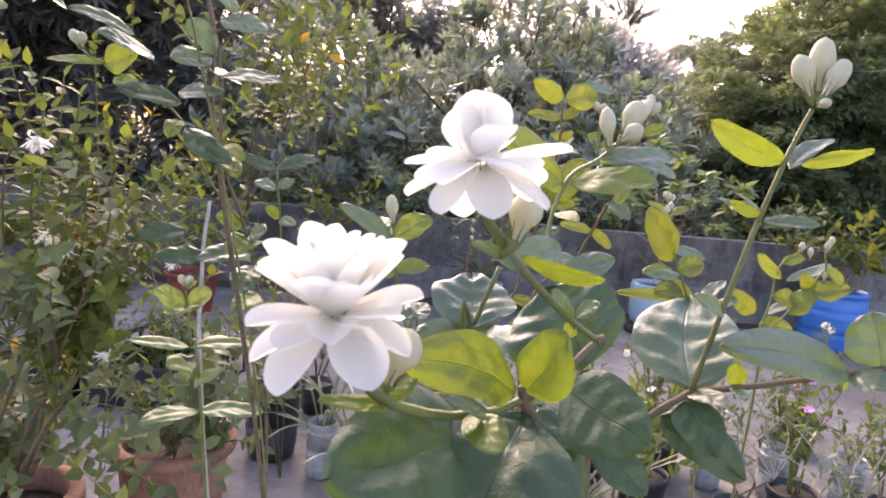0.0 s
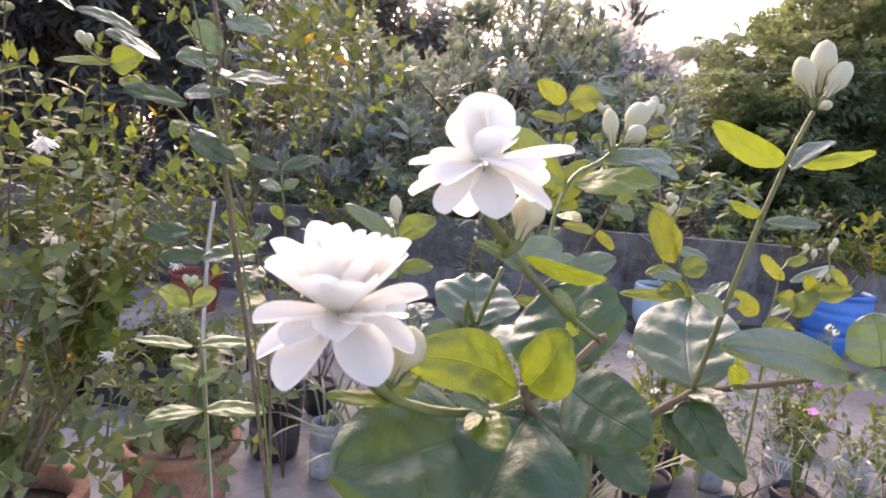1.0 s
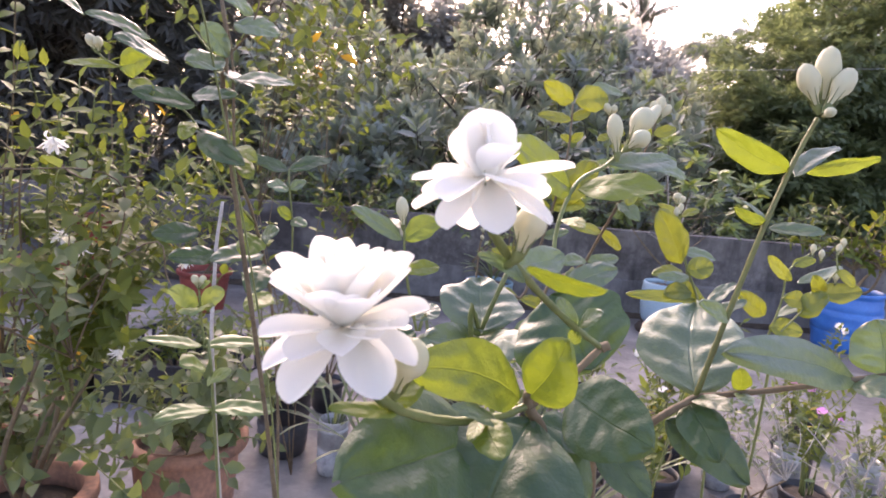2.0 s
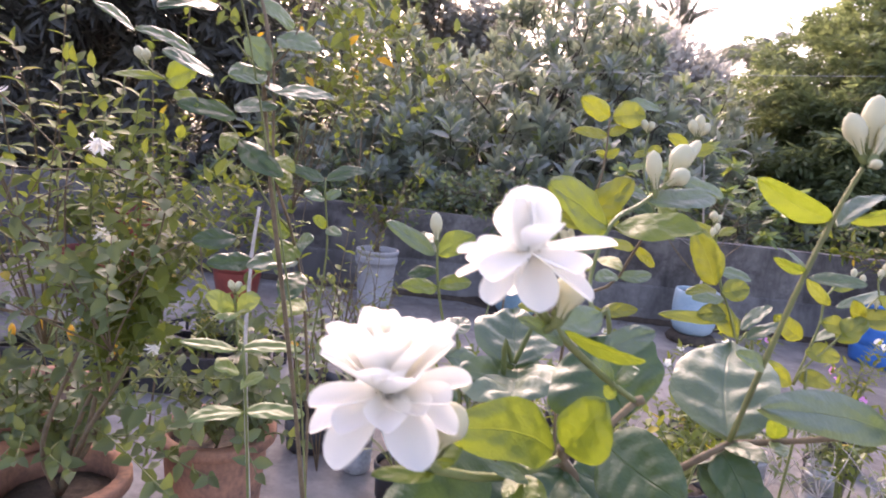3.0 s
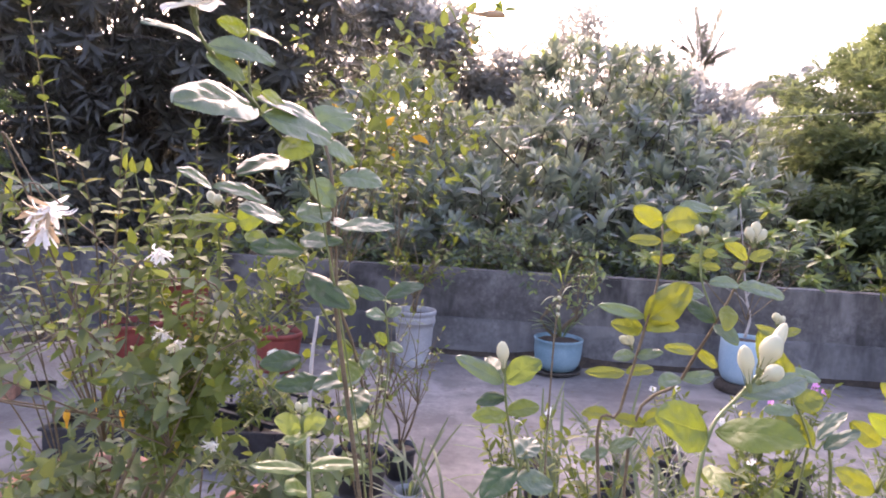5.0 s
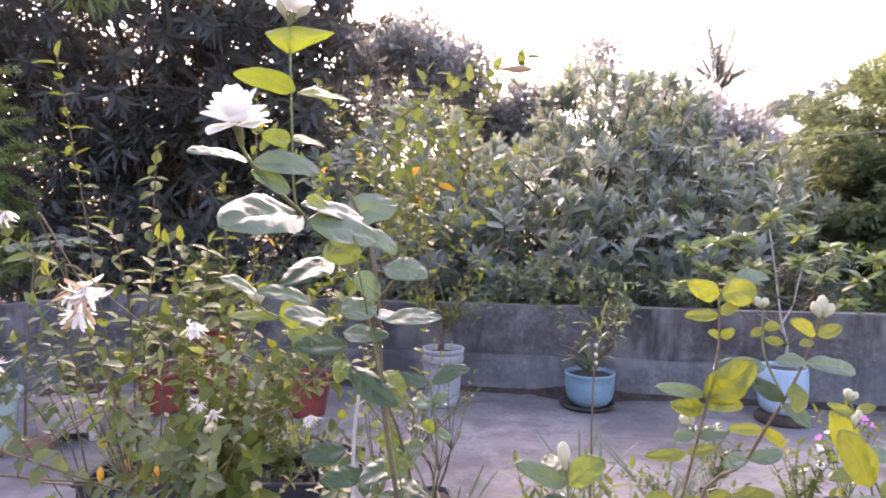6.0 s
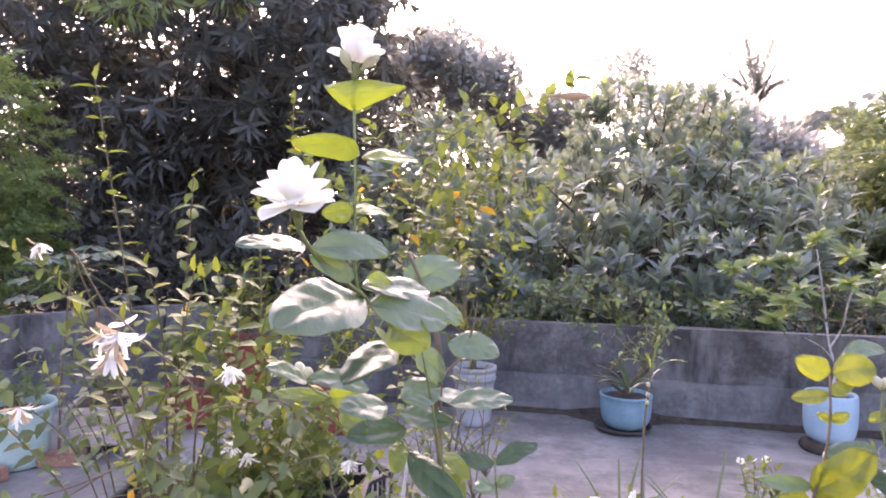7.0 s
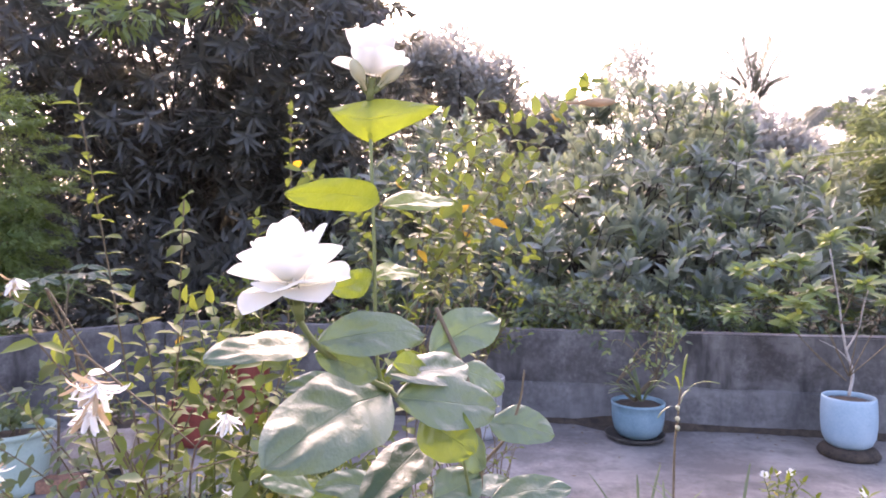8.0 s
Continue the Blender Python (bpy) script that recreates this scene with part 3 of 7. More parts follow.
def spray_tree(name, base, crowns, mat, leaf_len, leaf_wid, per, spray, trunk_r, label, seed, fork=0.35):
    """Fine-leaved tree: flat feathery sprays that lean outwards and droop at their ends, with gaps between them."""
    rng = np.random.default_rng(seed)
    base = np.asarray(base, float)
    t = thing(name, base, label, "tree" if "tree" in name else "shrub")
    tips, outs = [], []
    for c, r, k in crowns:
        d = rand_dirs(k, rng)
        rad = np.where(rng.random(k) < 0.3, 0.3 + 0.5 * rng.random(k), 0.8 + 0.3 * rng.random(k))
        tips.append(np.asarray(c) + d * np.asarray(r) * rad[:, None])
        outs.append(unit_rows(d / np.asarray(r)))
    tips, outs = np.vstack(tips), np.vstack(outs)
    keep = tips[:, 2] > 0.1
    tips, outs = tips[keep], outs[keep]
    mid = np.mean([c for c, _, _ in crowns], axis=0)
    knot = base + (mid - base) * fork
    trunk = smooth_path([base, base + (knot - base) * 0.5 + rng.normal(0, 0.05, 3), knot, mid], 6)
    finish("trunk", *tube_data(trunk, trunk_r, trunk_r * 0.3, 9, 0.05), BARK, t)
    for c in tips[:: max(1, len(tips) // 45)]:
        s = trunk[rng.integers(len(trunk) // 3, len(trunk))]
        h = (s + c) / 2 + rng.normal(0, 0.1, 3) * np.linalg.norm(c - s) * 0.5 + (0, 0, 0.1)
        finish("limb", *tube_data(smooth_path([s, h, c], 5), trunk_r * 0.2, trunk_r * 0.03, 5), BARK, t)
    m = len(tips)
    run = unit_rows(outs * (1, 1, 0.35) + rng.normal(0, 0.3, (m, 3)) + (0, 0, 0.1))
    wide = unit_rows(np.cross(run, (0, 0, 1)) + rng.normal(0, 0.12, (m, 3)))
    lift = np.cross(wide, run)
    size = spray * rng.uniform(0.6, 1.3, m)
    n = m * per
    u, v = rng.random(n) ** 0.8, rng.uniform(-1, 1, n)
    R, W, U, S = (np.repeat(q, per, axis=0) for q in (run, wide, lift, size))
    half = 0.42 * np.sin(np.pi * np.clip(u * 0.9 + 0.1, 0, 1)) ** 0.7
    pos = np.repeat(tips, per, axis=0) + R * (S * (u - 0.5))[:, None] + W * (S * v * half)[:, None] + U * (S * (rng.normal(0, 0.05, n) - 0.3 * u * u))[:, None]
    d = R * 0.8 + W * np.sign(v)[:, None] * 0.8 + rng.normal(0, 0.35, (n, 3)) - np.array((0, 0, 0.25))
    L = leaf_len * rng.uniform(0.6, 1.3, n)
    crown = leaf_cloud("crown", mat, pos, d, U + rng.normal(0, 0.35, (n, 3)), L, L * leaf_wid / leaf_len, t, rounded=False)
    tagged(crown, kind="stuff")
    return t


rosette_tree("jackfruit_tree", (0.6, 8.2, -0.16),
             [((0.4, 7.6, 1.1), (2.6, 1.8, 1.2), 430), ((-1.25, 7.0, 1.4), (1.25, 1.1, 1.1), 210), ((1.2, 6.7, 0.95), (1.6, 1.1, 0.75), 170),
              ((0.95, 8.4, 2.15), (1.15, 1.0, 1.05), 210), ((-0.2, 6.3, 0.95), (1.7, 0.8, 0.6), 150), ((2.1, 8.3, 1.4), (1.0, 1.0, 1.0), 130), ((0.4, 8.9, 1.05), (3.2, 0.5, 1.1), 290), ((-1.9, 8.5, 1.4), (1.5, 0.5, 1.35), 230), ((1.1, 9.3, 1.7), (1.4, 0.35, 1.2), 210)],
             HEDGE_LEAF, 0.19, 0.084, 11, 0.12, "broad jackfruit tree with stiff dark glossy leaves", 3, rise=1.0, opening=(12, 72), twig=0.25)
rosette_tree("low_shrub", (0.6, 5.7, -0.16),
             [((0.4, 5.5, 0.75), (1.5, 0.3, 0.22), 80), ((2.3, 5.6, 0.8), (1.0, 0.35, 0.3), 60), ((-1.7, 5.5, 0.8), (0.8, 0.3, 0.25), 40), ((0.8, 5.9, 0.5), (2.6, 0.3, 0.35), 90)],
             LOW_LEAF, 0.1, 0.036, 10, 0.03, "low shrub with grey-green leaves leaning on the wall", 5, rise=0.8, twig=0.15)
rosette_tree("mango_tree", (-5.2, 9.0, -0.16),
             [((-5.2, 8.6, 4.0), (2.7, 1.8, 2.4), 520), ((-3.5, 8.0, 3.5), (1.5, 1.2, 1.8), 260), ((-4.4, 8.2, 1.4), (2.4, 1.3, 1.4), 330), ((-7.6, 8.0, 3.2), (2.0, 1.6, 2.8), 420), ((-5.6, 10.3, 3.2), (3.2, 0.6, 2.8), 330), ((-8.6, 9.4, 3.0), (2.2, 0.8, 3.0), 260)],
             DARK_LEAF, 0.27, 0.062, 17, 0.22, "tall mango tree with dark drooping leaves", 11, rise=-0.1, sag=0.55, droop=0.28, opening=(25, 110), twig=0.3)
spray_tree("casuarina_tree", (5.4, 8.6, -0.16),
           [((5.2, 8.4, 1.9), (2.0, 1.6, 1.6), 480), ((4.1, 7.7, 1.15), (0.95, 1.0, 1.05), 280), ((6.1, 8.6, 3.2), (1.5, 1.3, 1.3), 190), ((4.3, 7.3, 0.6), (1.3, 0.8, 0.6), 150), ((5.6, 9.6, 1.8), (2.2, 0.5, 1.8), 330)],
           FINE_LEAF, 0.1, 0.034, 180, 0.7, 0.14, "bushy tree with fine feathery green foliage", 21)
spray_tree("feathery_shrub", (-5.5, 4.9, -0.16),
           [((-5.35, 5.0, 1.9), (0.85, 0.7, 0.95), 230), ((-5.1, 5.0, 1.1), (0.6, 0.6, 0.6), 110)],
           SAPLING_LEAF, 0.05, 0.014, 170, 0.36, 0.05, "tall shrub with fine feathery green foliage", 23)
# Distant trees; their hazy look comes from the paled leaf colour alone.
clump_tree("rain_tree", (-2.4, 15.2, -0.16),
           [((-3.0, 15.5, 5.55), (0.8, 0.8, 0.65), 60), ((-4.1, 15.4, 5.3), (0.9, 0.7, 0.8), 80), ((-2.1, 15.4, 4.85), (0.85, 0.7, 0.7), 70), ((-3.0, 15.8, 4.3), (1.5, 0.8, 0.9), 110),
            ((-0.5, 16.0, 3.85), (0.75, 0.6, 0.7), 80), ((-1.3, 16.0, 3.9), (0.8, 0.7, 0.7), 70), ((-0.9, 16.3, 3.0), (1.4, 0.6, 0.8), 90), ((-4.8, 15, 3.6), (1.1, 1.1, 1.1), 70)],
           HAZED_LEAF, 0.17, 0.11, 30, 0.34, 0.16, "hazy brownish-green tree standing far behind the wall", 31)
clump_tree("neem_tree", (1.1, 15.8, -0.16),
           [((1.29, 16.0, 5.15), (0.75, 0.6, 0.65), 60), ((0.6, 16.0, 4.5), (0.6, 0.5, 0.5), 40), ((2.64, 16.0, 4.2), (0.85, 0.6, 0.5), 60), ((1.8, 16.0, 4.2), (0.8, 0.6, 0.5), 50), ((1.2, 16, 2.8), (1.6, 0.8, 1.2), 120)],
           HAZED_LEAF, 0.13, 0.07, 22, 0.26, 0.08, "hazy grey-green tree with an open thin crown", 33)
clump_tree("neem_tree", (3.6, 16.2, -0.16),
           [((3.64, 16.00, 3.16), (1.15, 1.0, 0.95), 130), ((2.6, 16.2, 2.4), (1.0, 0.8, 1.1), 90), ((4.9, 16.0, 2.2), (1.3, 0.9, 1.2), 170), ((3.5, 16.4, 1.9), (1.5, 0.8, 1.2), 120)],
           HAZED_LEAF, 0.19, 0.1, 34, 0.38, 0.13, "hazy grey-green tree with a dense rounded crown", 35)


clump_tree("understory_shrub", (-5.6, 6.9, -0.16), [((-5.4, 6.9, 0.55), (2.6, 0.6, 0.75), 170), ((-3.4, 6.6, 0.45), (1.4, 0.5, 0.6), 80)],
           DARK_LEAF, 0.16, 0.07, 22, 0.3, 0.05, "dark leafy undergrowth behind the low wall", 27, hang=0.1)
# Bright young shoots on the mango.
mango = bpy.data.objects["mango_tree"]
rngm = np.random.default_rng(37)
for q, c in enumerate(((-4.839, 6.442, 3.735), (-5.243, 6.465, 3.908), (-3.865, 6.957, 3.989), (-4.480, 6.519, 3.824))):
    o = rand_dirs(70, rngm) * (0.26, 0.22, 0.13)
    tagged(leaf_cloud("young_shoot", SAPLING_LEAF, np.array(c) + o, o * 2 + rngm.normal(0, 0.1, (70, 3)) - (0, 0, 0.15), rand_dirs(70, rngm), rngm.uniform(0.14, 0.24, 70), rngm.uniform(0.035, 0.055, 70), mango, "bright lime-green young leaves"), kind="stuff")


def palm(at, height, fronds, reach, label, seed, low=0.3, high=1.55):
    rng = np.random.default_rng(seed)
    t = thing("coconut_palm", at, label, "palm tree")
    at = np.asarray(at, float)
    top = at + (0.3, 0, height)
    stem(t, [at, at + (0.1, 0.05, height * 0.5), top], 0.16, 0.11, BARK, "trunk", 9, 10)
    for k in range(fronds):
        w = 2 * math.pi * k / fronds + rng.normal(0, 0.2)
        rise = rng.uniform(low, high)
        out = np.array((math.cos(w), math.sin(w), 0))
        p = smooth_path([top, top + out * reach * (0.36 - 0.1 * rise) + (0, 0, reach * (0.1 + 0.28 * rise)), top + out * reach * (0.85 - 0.22 * rise) + (0, 0, reach * (0.85 * rise - 0.55))], 12)
        rachis = stem(t, p, 0.03, 0.012, HAZED_PALM_LEAF, "frond", 4, 1, 0)
        m = len(p)
        pos, dr, up = [], [], []
        for i in range(2, m):
            tan = unit(p[i] - p[i - 1])
            sd = unit(np.cross(tan, (0, 0, 1)))
            for sgn in (-1, 1):
                for q in (0.0, 0.33, 0.66):
                    pos.append(p[i - 1] + (p[i] - p[i - 1]) * q)
                    dr.append(sd * sgn + tan * 0.9 + (0, 0, -1.1 + 0.5 * rise) + rng.normal(0, 0.08, 3))
                    up.append((0, 0, 1))
        leaf_cloud("foliage", HAZED_PALM_LEAF, pos, dr, up, np.full(len(pos), reach * 0.2), np.full(len(pos), 0.06), rachis, rounded=False)
    return t


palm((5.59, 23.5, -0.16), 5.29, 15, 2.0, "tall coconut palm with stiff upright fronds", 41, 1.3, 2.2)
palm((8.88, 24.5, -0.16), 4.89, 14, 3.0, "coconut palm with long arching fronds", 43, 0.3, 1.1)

# Woods that close the distance, in the same leaf colour paled for haze.
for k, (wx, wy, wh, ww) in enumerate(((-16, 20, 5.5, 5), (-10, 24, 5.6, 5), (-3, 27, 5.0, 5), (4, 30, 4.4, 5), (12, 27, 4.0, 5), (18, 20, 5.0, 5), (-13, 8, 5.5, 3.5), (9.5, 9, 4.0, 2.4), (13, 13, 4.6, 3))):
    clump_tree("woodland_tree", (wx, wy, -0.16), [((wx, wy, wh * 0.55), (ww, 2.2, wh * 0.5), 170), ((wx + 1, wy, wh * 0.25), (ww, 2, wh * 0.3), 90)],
               HAZED_LEAF, 0.3, 0.13, 22, 0.75, 0.2, "leafy woodland tree far beyond the wall", 60 + k, rounded=False)

# Pale post and the sagging wire beyond the wall.
post = thing("utility_post", (3.55, 13.0, -0.16), "pale slender concrete post beyond the wall", "post")
part("shaft", box_bm(3.5, 12.95, -0.16, 3.6, 13.05, 2.35, 0.012), PLINTH_MAT, post)
part("cap", box_bm(3.47, 12.92, 2.35, 3.63, 13.08, 2.42, 0.01), PLINTH_MAT, post)
wire = thing("overhead_wire", (-0.9, 6.3, 1.73), "thin grey wire strung from the tree above the wall", "wire")
stem(wire, [(-0.9, 6.3, 1.73), (-0.44, 5.6, 1.769), (1.0, 5.6, 1.877), (2.5, 5.6, 1.988), (9, 5.6, 2.55)], 0.0016, 0.0016, GREY_METAL, "cable", 5, 10, 0)

# Dry leaves and crumbs swept against the wall and round the pots.
rngl = np.random.default_rng(71)
k = 420
lx, ly = rngl.uniform(-3.0, 5.0, k), 4.97 - np.abs(rngl.normal(0, 0.16, k))
far = rngl.random(k) < 0.35
ly[far] = rngl.uniform(2.2, 4.9, far.sum())
tagged(leaf_cloud("leaf_litter", BROWN_STEM, np.c_[lx, ly, np.full(k, 0.004)], np.c_[rngl.normal(size=(k, 2)), np.zeros(k)], np.tile((0.0, 0.0, 1.0), (k, 1)),
                  rngl.uniform(0.012, 0.045, k), rngl.uniform(0.008, 0.02, k), droop=-0.1), "dry brown fallen leaves on the cement floor", "leaf litter", kind="stuff")

# ---- pots and containers on the terrace ----
def pot(name, at, profile, mat, label, category="plant pot", sides=28, soil=None, squash=(1, 1), group=""):
    """Turned container: outer profile upwards, rim, then down the inside; soil as a part."""
    t = thing(name, at, label, category, group)
    v, f = lathe(profile, sides, at, squash)
    k = len(profile) - 1
    f = f + [tuple(range(sides - 1, -1, -1)), tuple(k * sides + i for i in range(sides))]
    finish("body", v, f, mat, t)
    if soil:
        r, h = soil
        sv, sf = lathe([(r, h - 0.01), (r * 0.97, h), (r * 0.6, h + 0.008), (r * 0.2, h + 0.004), (0.001, h + 0.004)], sides, at, squash)
        sv = [(x, y, z + 0.006 * noise.noise(Vector((x * 30, y * 30, 3)))) for x, y, z in sv]
        finish("soil", sv, sf, SOIL, t)
    return t


def wall_profile(r0, r1, h, lip=0.012, thick=0.006, bulge=0.0, rings=()):
    pr = [(r0 * 0.9, 0.0), (r0, 0.008)]
    for i in range(1, 9):
        q = i / 9
        r = r0 + (r1 - r0) * q + bulge * math.sin(math.pi * q)
        pr.append((r, h * q))
    pr = sorted(pr + [(r0 + (r1 - r0) * q + bulge * math.sin(math.pi * q) + d, h * q) for q, d in rings], key=lambda e: e[1])
    pr += [(r1, h - 0.03), (r1 + lip, h - 0.026), (r1 + lip, h - 0.004), (r1 + lip - 0.003, h), (r1 - thick, h), (r1 - thick, h - 0.04), (r1 * 0.9, h - 0.12), (0.9 * r0, 0.03)]
    return pr


# Rounded pale-blue tub on a rusty tray.
tray = thing("saucer_tray", (0.4, 4.72, 0), "rusty brown metal saucer under a blue tub", "saucer")
v, f = lathe([(0.001, 0.004), (0.14, 0.0), (0.18, 0.012), (0.195, 0.036), (0.187, 0.036), (0.175, 0.018), (0.001, 0.016)], 28, (0.4, 4.72, 0))
finish("dish", v, f, BARK, tray)
pot("blue_tub", (0.42, 4.72, 0.018), [(0.1, 0), (0.125, 0.012), (0.15, 0.045), (0.162, 0.085), (0.168, 0.13), (0.17, 0.17), (0.17, 0.21), (0.174, 0.214), (0.174, 0.226), (0.17, 0.23), (0.162, 0.229), (0.16, 0.19), (0.12, 0.09), (0.05, 0.05)],
    BLUE_PLASTIC, "rounded pale-blue plastic tub with a small shrub", soil=(0.16, 0.205))
# Cut sky-blue drum on a dark base.
base2 = thing("drum_stand", (1.64, 4.62, 0), "dark weathered round stand under a blue drum", "plant stand")
v, f = lathe([(0.16, 0), (0.17, 0.02), (0.15, 0.05), (0.12, 0.06), (0.001, 0.06)], 24, (1.64, 4.62, 0))
finish("block", v, f + [tuple(range(23, -1, -1))], SOIL, base2)
pot("blue_drum_pot", (1.64, 4.62, 0.06), [(0.1, 0), (0.125, 0.02), (0.142, 0.06), (0.15, 0.12), (0.152, 0.18), (0.15, 0.25), (0.147, 0.29), (0.143, 0.3), (0.136, 0.3), (0.138, 0.28), (0.138, 0.2), (0.1, 0.1)],
    SKY_PLASTIC, "sky-blue cut drum used as a tree pot", soil=(0.138, 0.27))
# White bucket.
wb = pot("white_bucket", (-0.6, 4.6, 0), wall_profile(0.118, 0.142, 0.4, 0.01, 0.005, 0, ((0.78, 0.008), (0.8, 0.008), (0.86, 0.007), (0.88, 0.007))),
         WHITE_PLASTIC, "dirty white plastic bucket planted with a twiggy shrub", "bucket", soil=(0.128, 0.36))
hp = [(-0.6 + 0.152 * math.cos(w), 4.6 - 0.02 - 0.05 * math.sin(w), 0.34 - 0.1 * math.sin(w)) for w in np.linspace(0, math.pi, 9)]
stem(wb, hp, 0.0025, 0.0025, GREY_METAL, "handle", 5, 2, 0)
# Dark-blue drum.
pot("blue_drum", (2.92, 4.62, 0), wall_profile(0.19, 0.2, 0.42, 0.008, 0.008, 0.012, ((0.3, 0.01), (0.34, 0.01), (0.66, 0.01), (0.7, 0.01))), DRUM_BLUE,
           "deep-blue plastic drum cut down for planting", "drum", soil=(0.19, 0.38))


def trough(name, cx, cy, w, d, h, turn, mat, label):
    """Rectangular planter with flared sides, a rim and four feet."""
    t = thing(name, (cx, cy, 0), label, "planter box")
    m = Matrix.Translation((cx, cy, 0)) @ Matrix.Rotation(radians(turn), 4, 'Z')
    bm = box_bm(-w / 2, -d / 2, 0.05, w / 2, d / 2, h, 0.008)
    for v in bm.verts:
        if v.co.z < h * 0.5:
            v.co.x *= 0.86
            v.co.y *= 0.84
    bmesh.ops.transform(bm, matrix=m, verts=bm.verts)
    part("body", bm, mat, t, smooth=False)
    for a in ((-w / 2 - 0.012, -d / 2 - 0.012, w / 2 + 0.012, -d / 2 + 0.008), (-w / 2 - 0.012, d / 2 - 0.008, w / 2 + 0.012, d / 2 + 0.012),
              (-w / 2 - 0.012, -d / 2 + 0.01, -w / 2 + 0.008, d / 2 - 0.01), (w / 2 - 0.008, -d / 2 + 0.01, w / 2 + 0.012, d / 2 - 0.01)):
        bm = box_bm(a[0], a[1], h - 0.022, a[2], a[3], h + 0.012, 0.004)
        bmesh.ops.transform(bm, matrix=m, verts=bm.verts)
        part("rim", bm, mat, t, smooth=False)
    for sx in (-1, 1):
        for sy in (-1, 1):
            bm = box_bm(sx * w * 0.36 - 0.025, sy * d * 0.34 - 0.025, 0, sx * w * 0.36 + 0.025, sy * d * 0.34 + 0.025, 0.055, 0.004)
            bmesh.ops.transform(bm, matrix=m, verts=bm.verts)
            part("foot", bm, mat, t, smooth=False)
    bm = box_bm(-w / 2 + 0.02, -d / 2 + 0.02, h, w / 2 - 0.02, d / 2 - 0.02, h + 0.006)
    bmesh.ops.transform(bm, matrix=m, verts=bm.verts)
    part("soil", bm, SOIL, t)
    return t


trough("footed_planter", -2.64, 3.55, 0.36, 0.3, 0.27, 24, PLANTER_GREY, "weathered mauve-grey rectangular planter on short feet")
pot("red_pot", (-2.42, 4.1, 0), wall_profile(0.13, 0.17, 0.28), RED_PLASTIC, "bright red plastic plant pot", soil=(0.155, 0.24), group="red pots")
pot("red_pot", (-2.36, 4.62, 0), wall_profile(0.15, 0.185, 0.5), RED_PLASTIC, "tall faded red plastic plant pot by the wall", soil=(0.17, 0.46), group="red pots")
pot("red_pot", (-1.45, 4.2, 0), wall_profile(0.12, 0.16, 0.27), RED_PLASTIC, "small red plastic plant pot among the shrubs", soil=(0.145, 0.23), group="red pots")
pot("green_pot", (-2.93, 3.20, 0), wall_profile(0.15, 0.19, 0.34), GREEN_PLASTIC, "pale green plastic pot under a honeysuckle", soil=(0.172, 0.29))
pot("terracotta_pot", (-0.95, 1.62, 0), wall_profile(0.12, 0.155, 0.47, 0.02, 0.012), TERRACOTTA, "tall terracotta pot with a thick chipped rim", soil=(0.138, 0.42), group="terracotta pots")
pot("terracotta_pot", (-0.52, 1.78, 0), wall_profile(0.11, 0.14, 0.36, 0.02, 0.012), TERRACOTTA, "terracotta pot half hidden by small leaves", soil=(0.123, 0.31), group="terracotta pots")
pot("terracotta_pot", (-0.72, 1.42, 0), wall_profile(0.1, 0.13, 0.38, 0.018, 0.012), TERRACOTTA, "terracotta pot with a rounded mossy rim", soil=(0.113, 0.33), group="terracotta pots")
RIBS = tuple((q, 0.004) for q in (0.2, 0.32, 0.44, 0.56, 0.68, 0.8))
pot("ribbed_pot", (-0.43, 2.42, 0), wall_profile(0.085, 0.1, 0.27, 0.004, 0.004, 0, RIBS), BLACK_PLASTIC, "ribbed black plastic nursery pot", soil=(0.09, 0.23))
pot("nursery_pot", (-0.35, 2.82, 0), wall_profile(0.055, 0.07, 0.14, 0.004, 0.003), BLACK_PLASTIC, "small black plastic nursery pot", soil=(0.062, 0.12), group="nursery pots")
for k, (bx, by) in enumerate(((1.05, 2.7), (1.3, 2.95), (1.52, 2.55), (1.75, 2.85), (0.55, 2.7), (0.25, 2.75), (0.8, 2.95))):
    pot("nursery_pot", (bx, by, 0), wall_profile(0.06, 0.078, 0.16, 0.004, 0.003), BLACK_PLASTIC, "small black plastic nursery pot", soil=(0.07, 0.14), group="nursery pots")
for k, (bx, by) in enumerate(((1.42, 2.4), (1.2, 2.45), (-0.22, 2.3), (1.66, 2.35))):
    pot("bottle_pot", (bx, by, 0), wall_profile(0.05, 0.05, 0.2, 0.001, 0.002, 0, RIBS), BOTTLE_PLASTIC, "cloudy ribbed plastic bottle cut as a pot", soil=(0.046, 0.13), group="bottle pots")


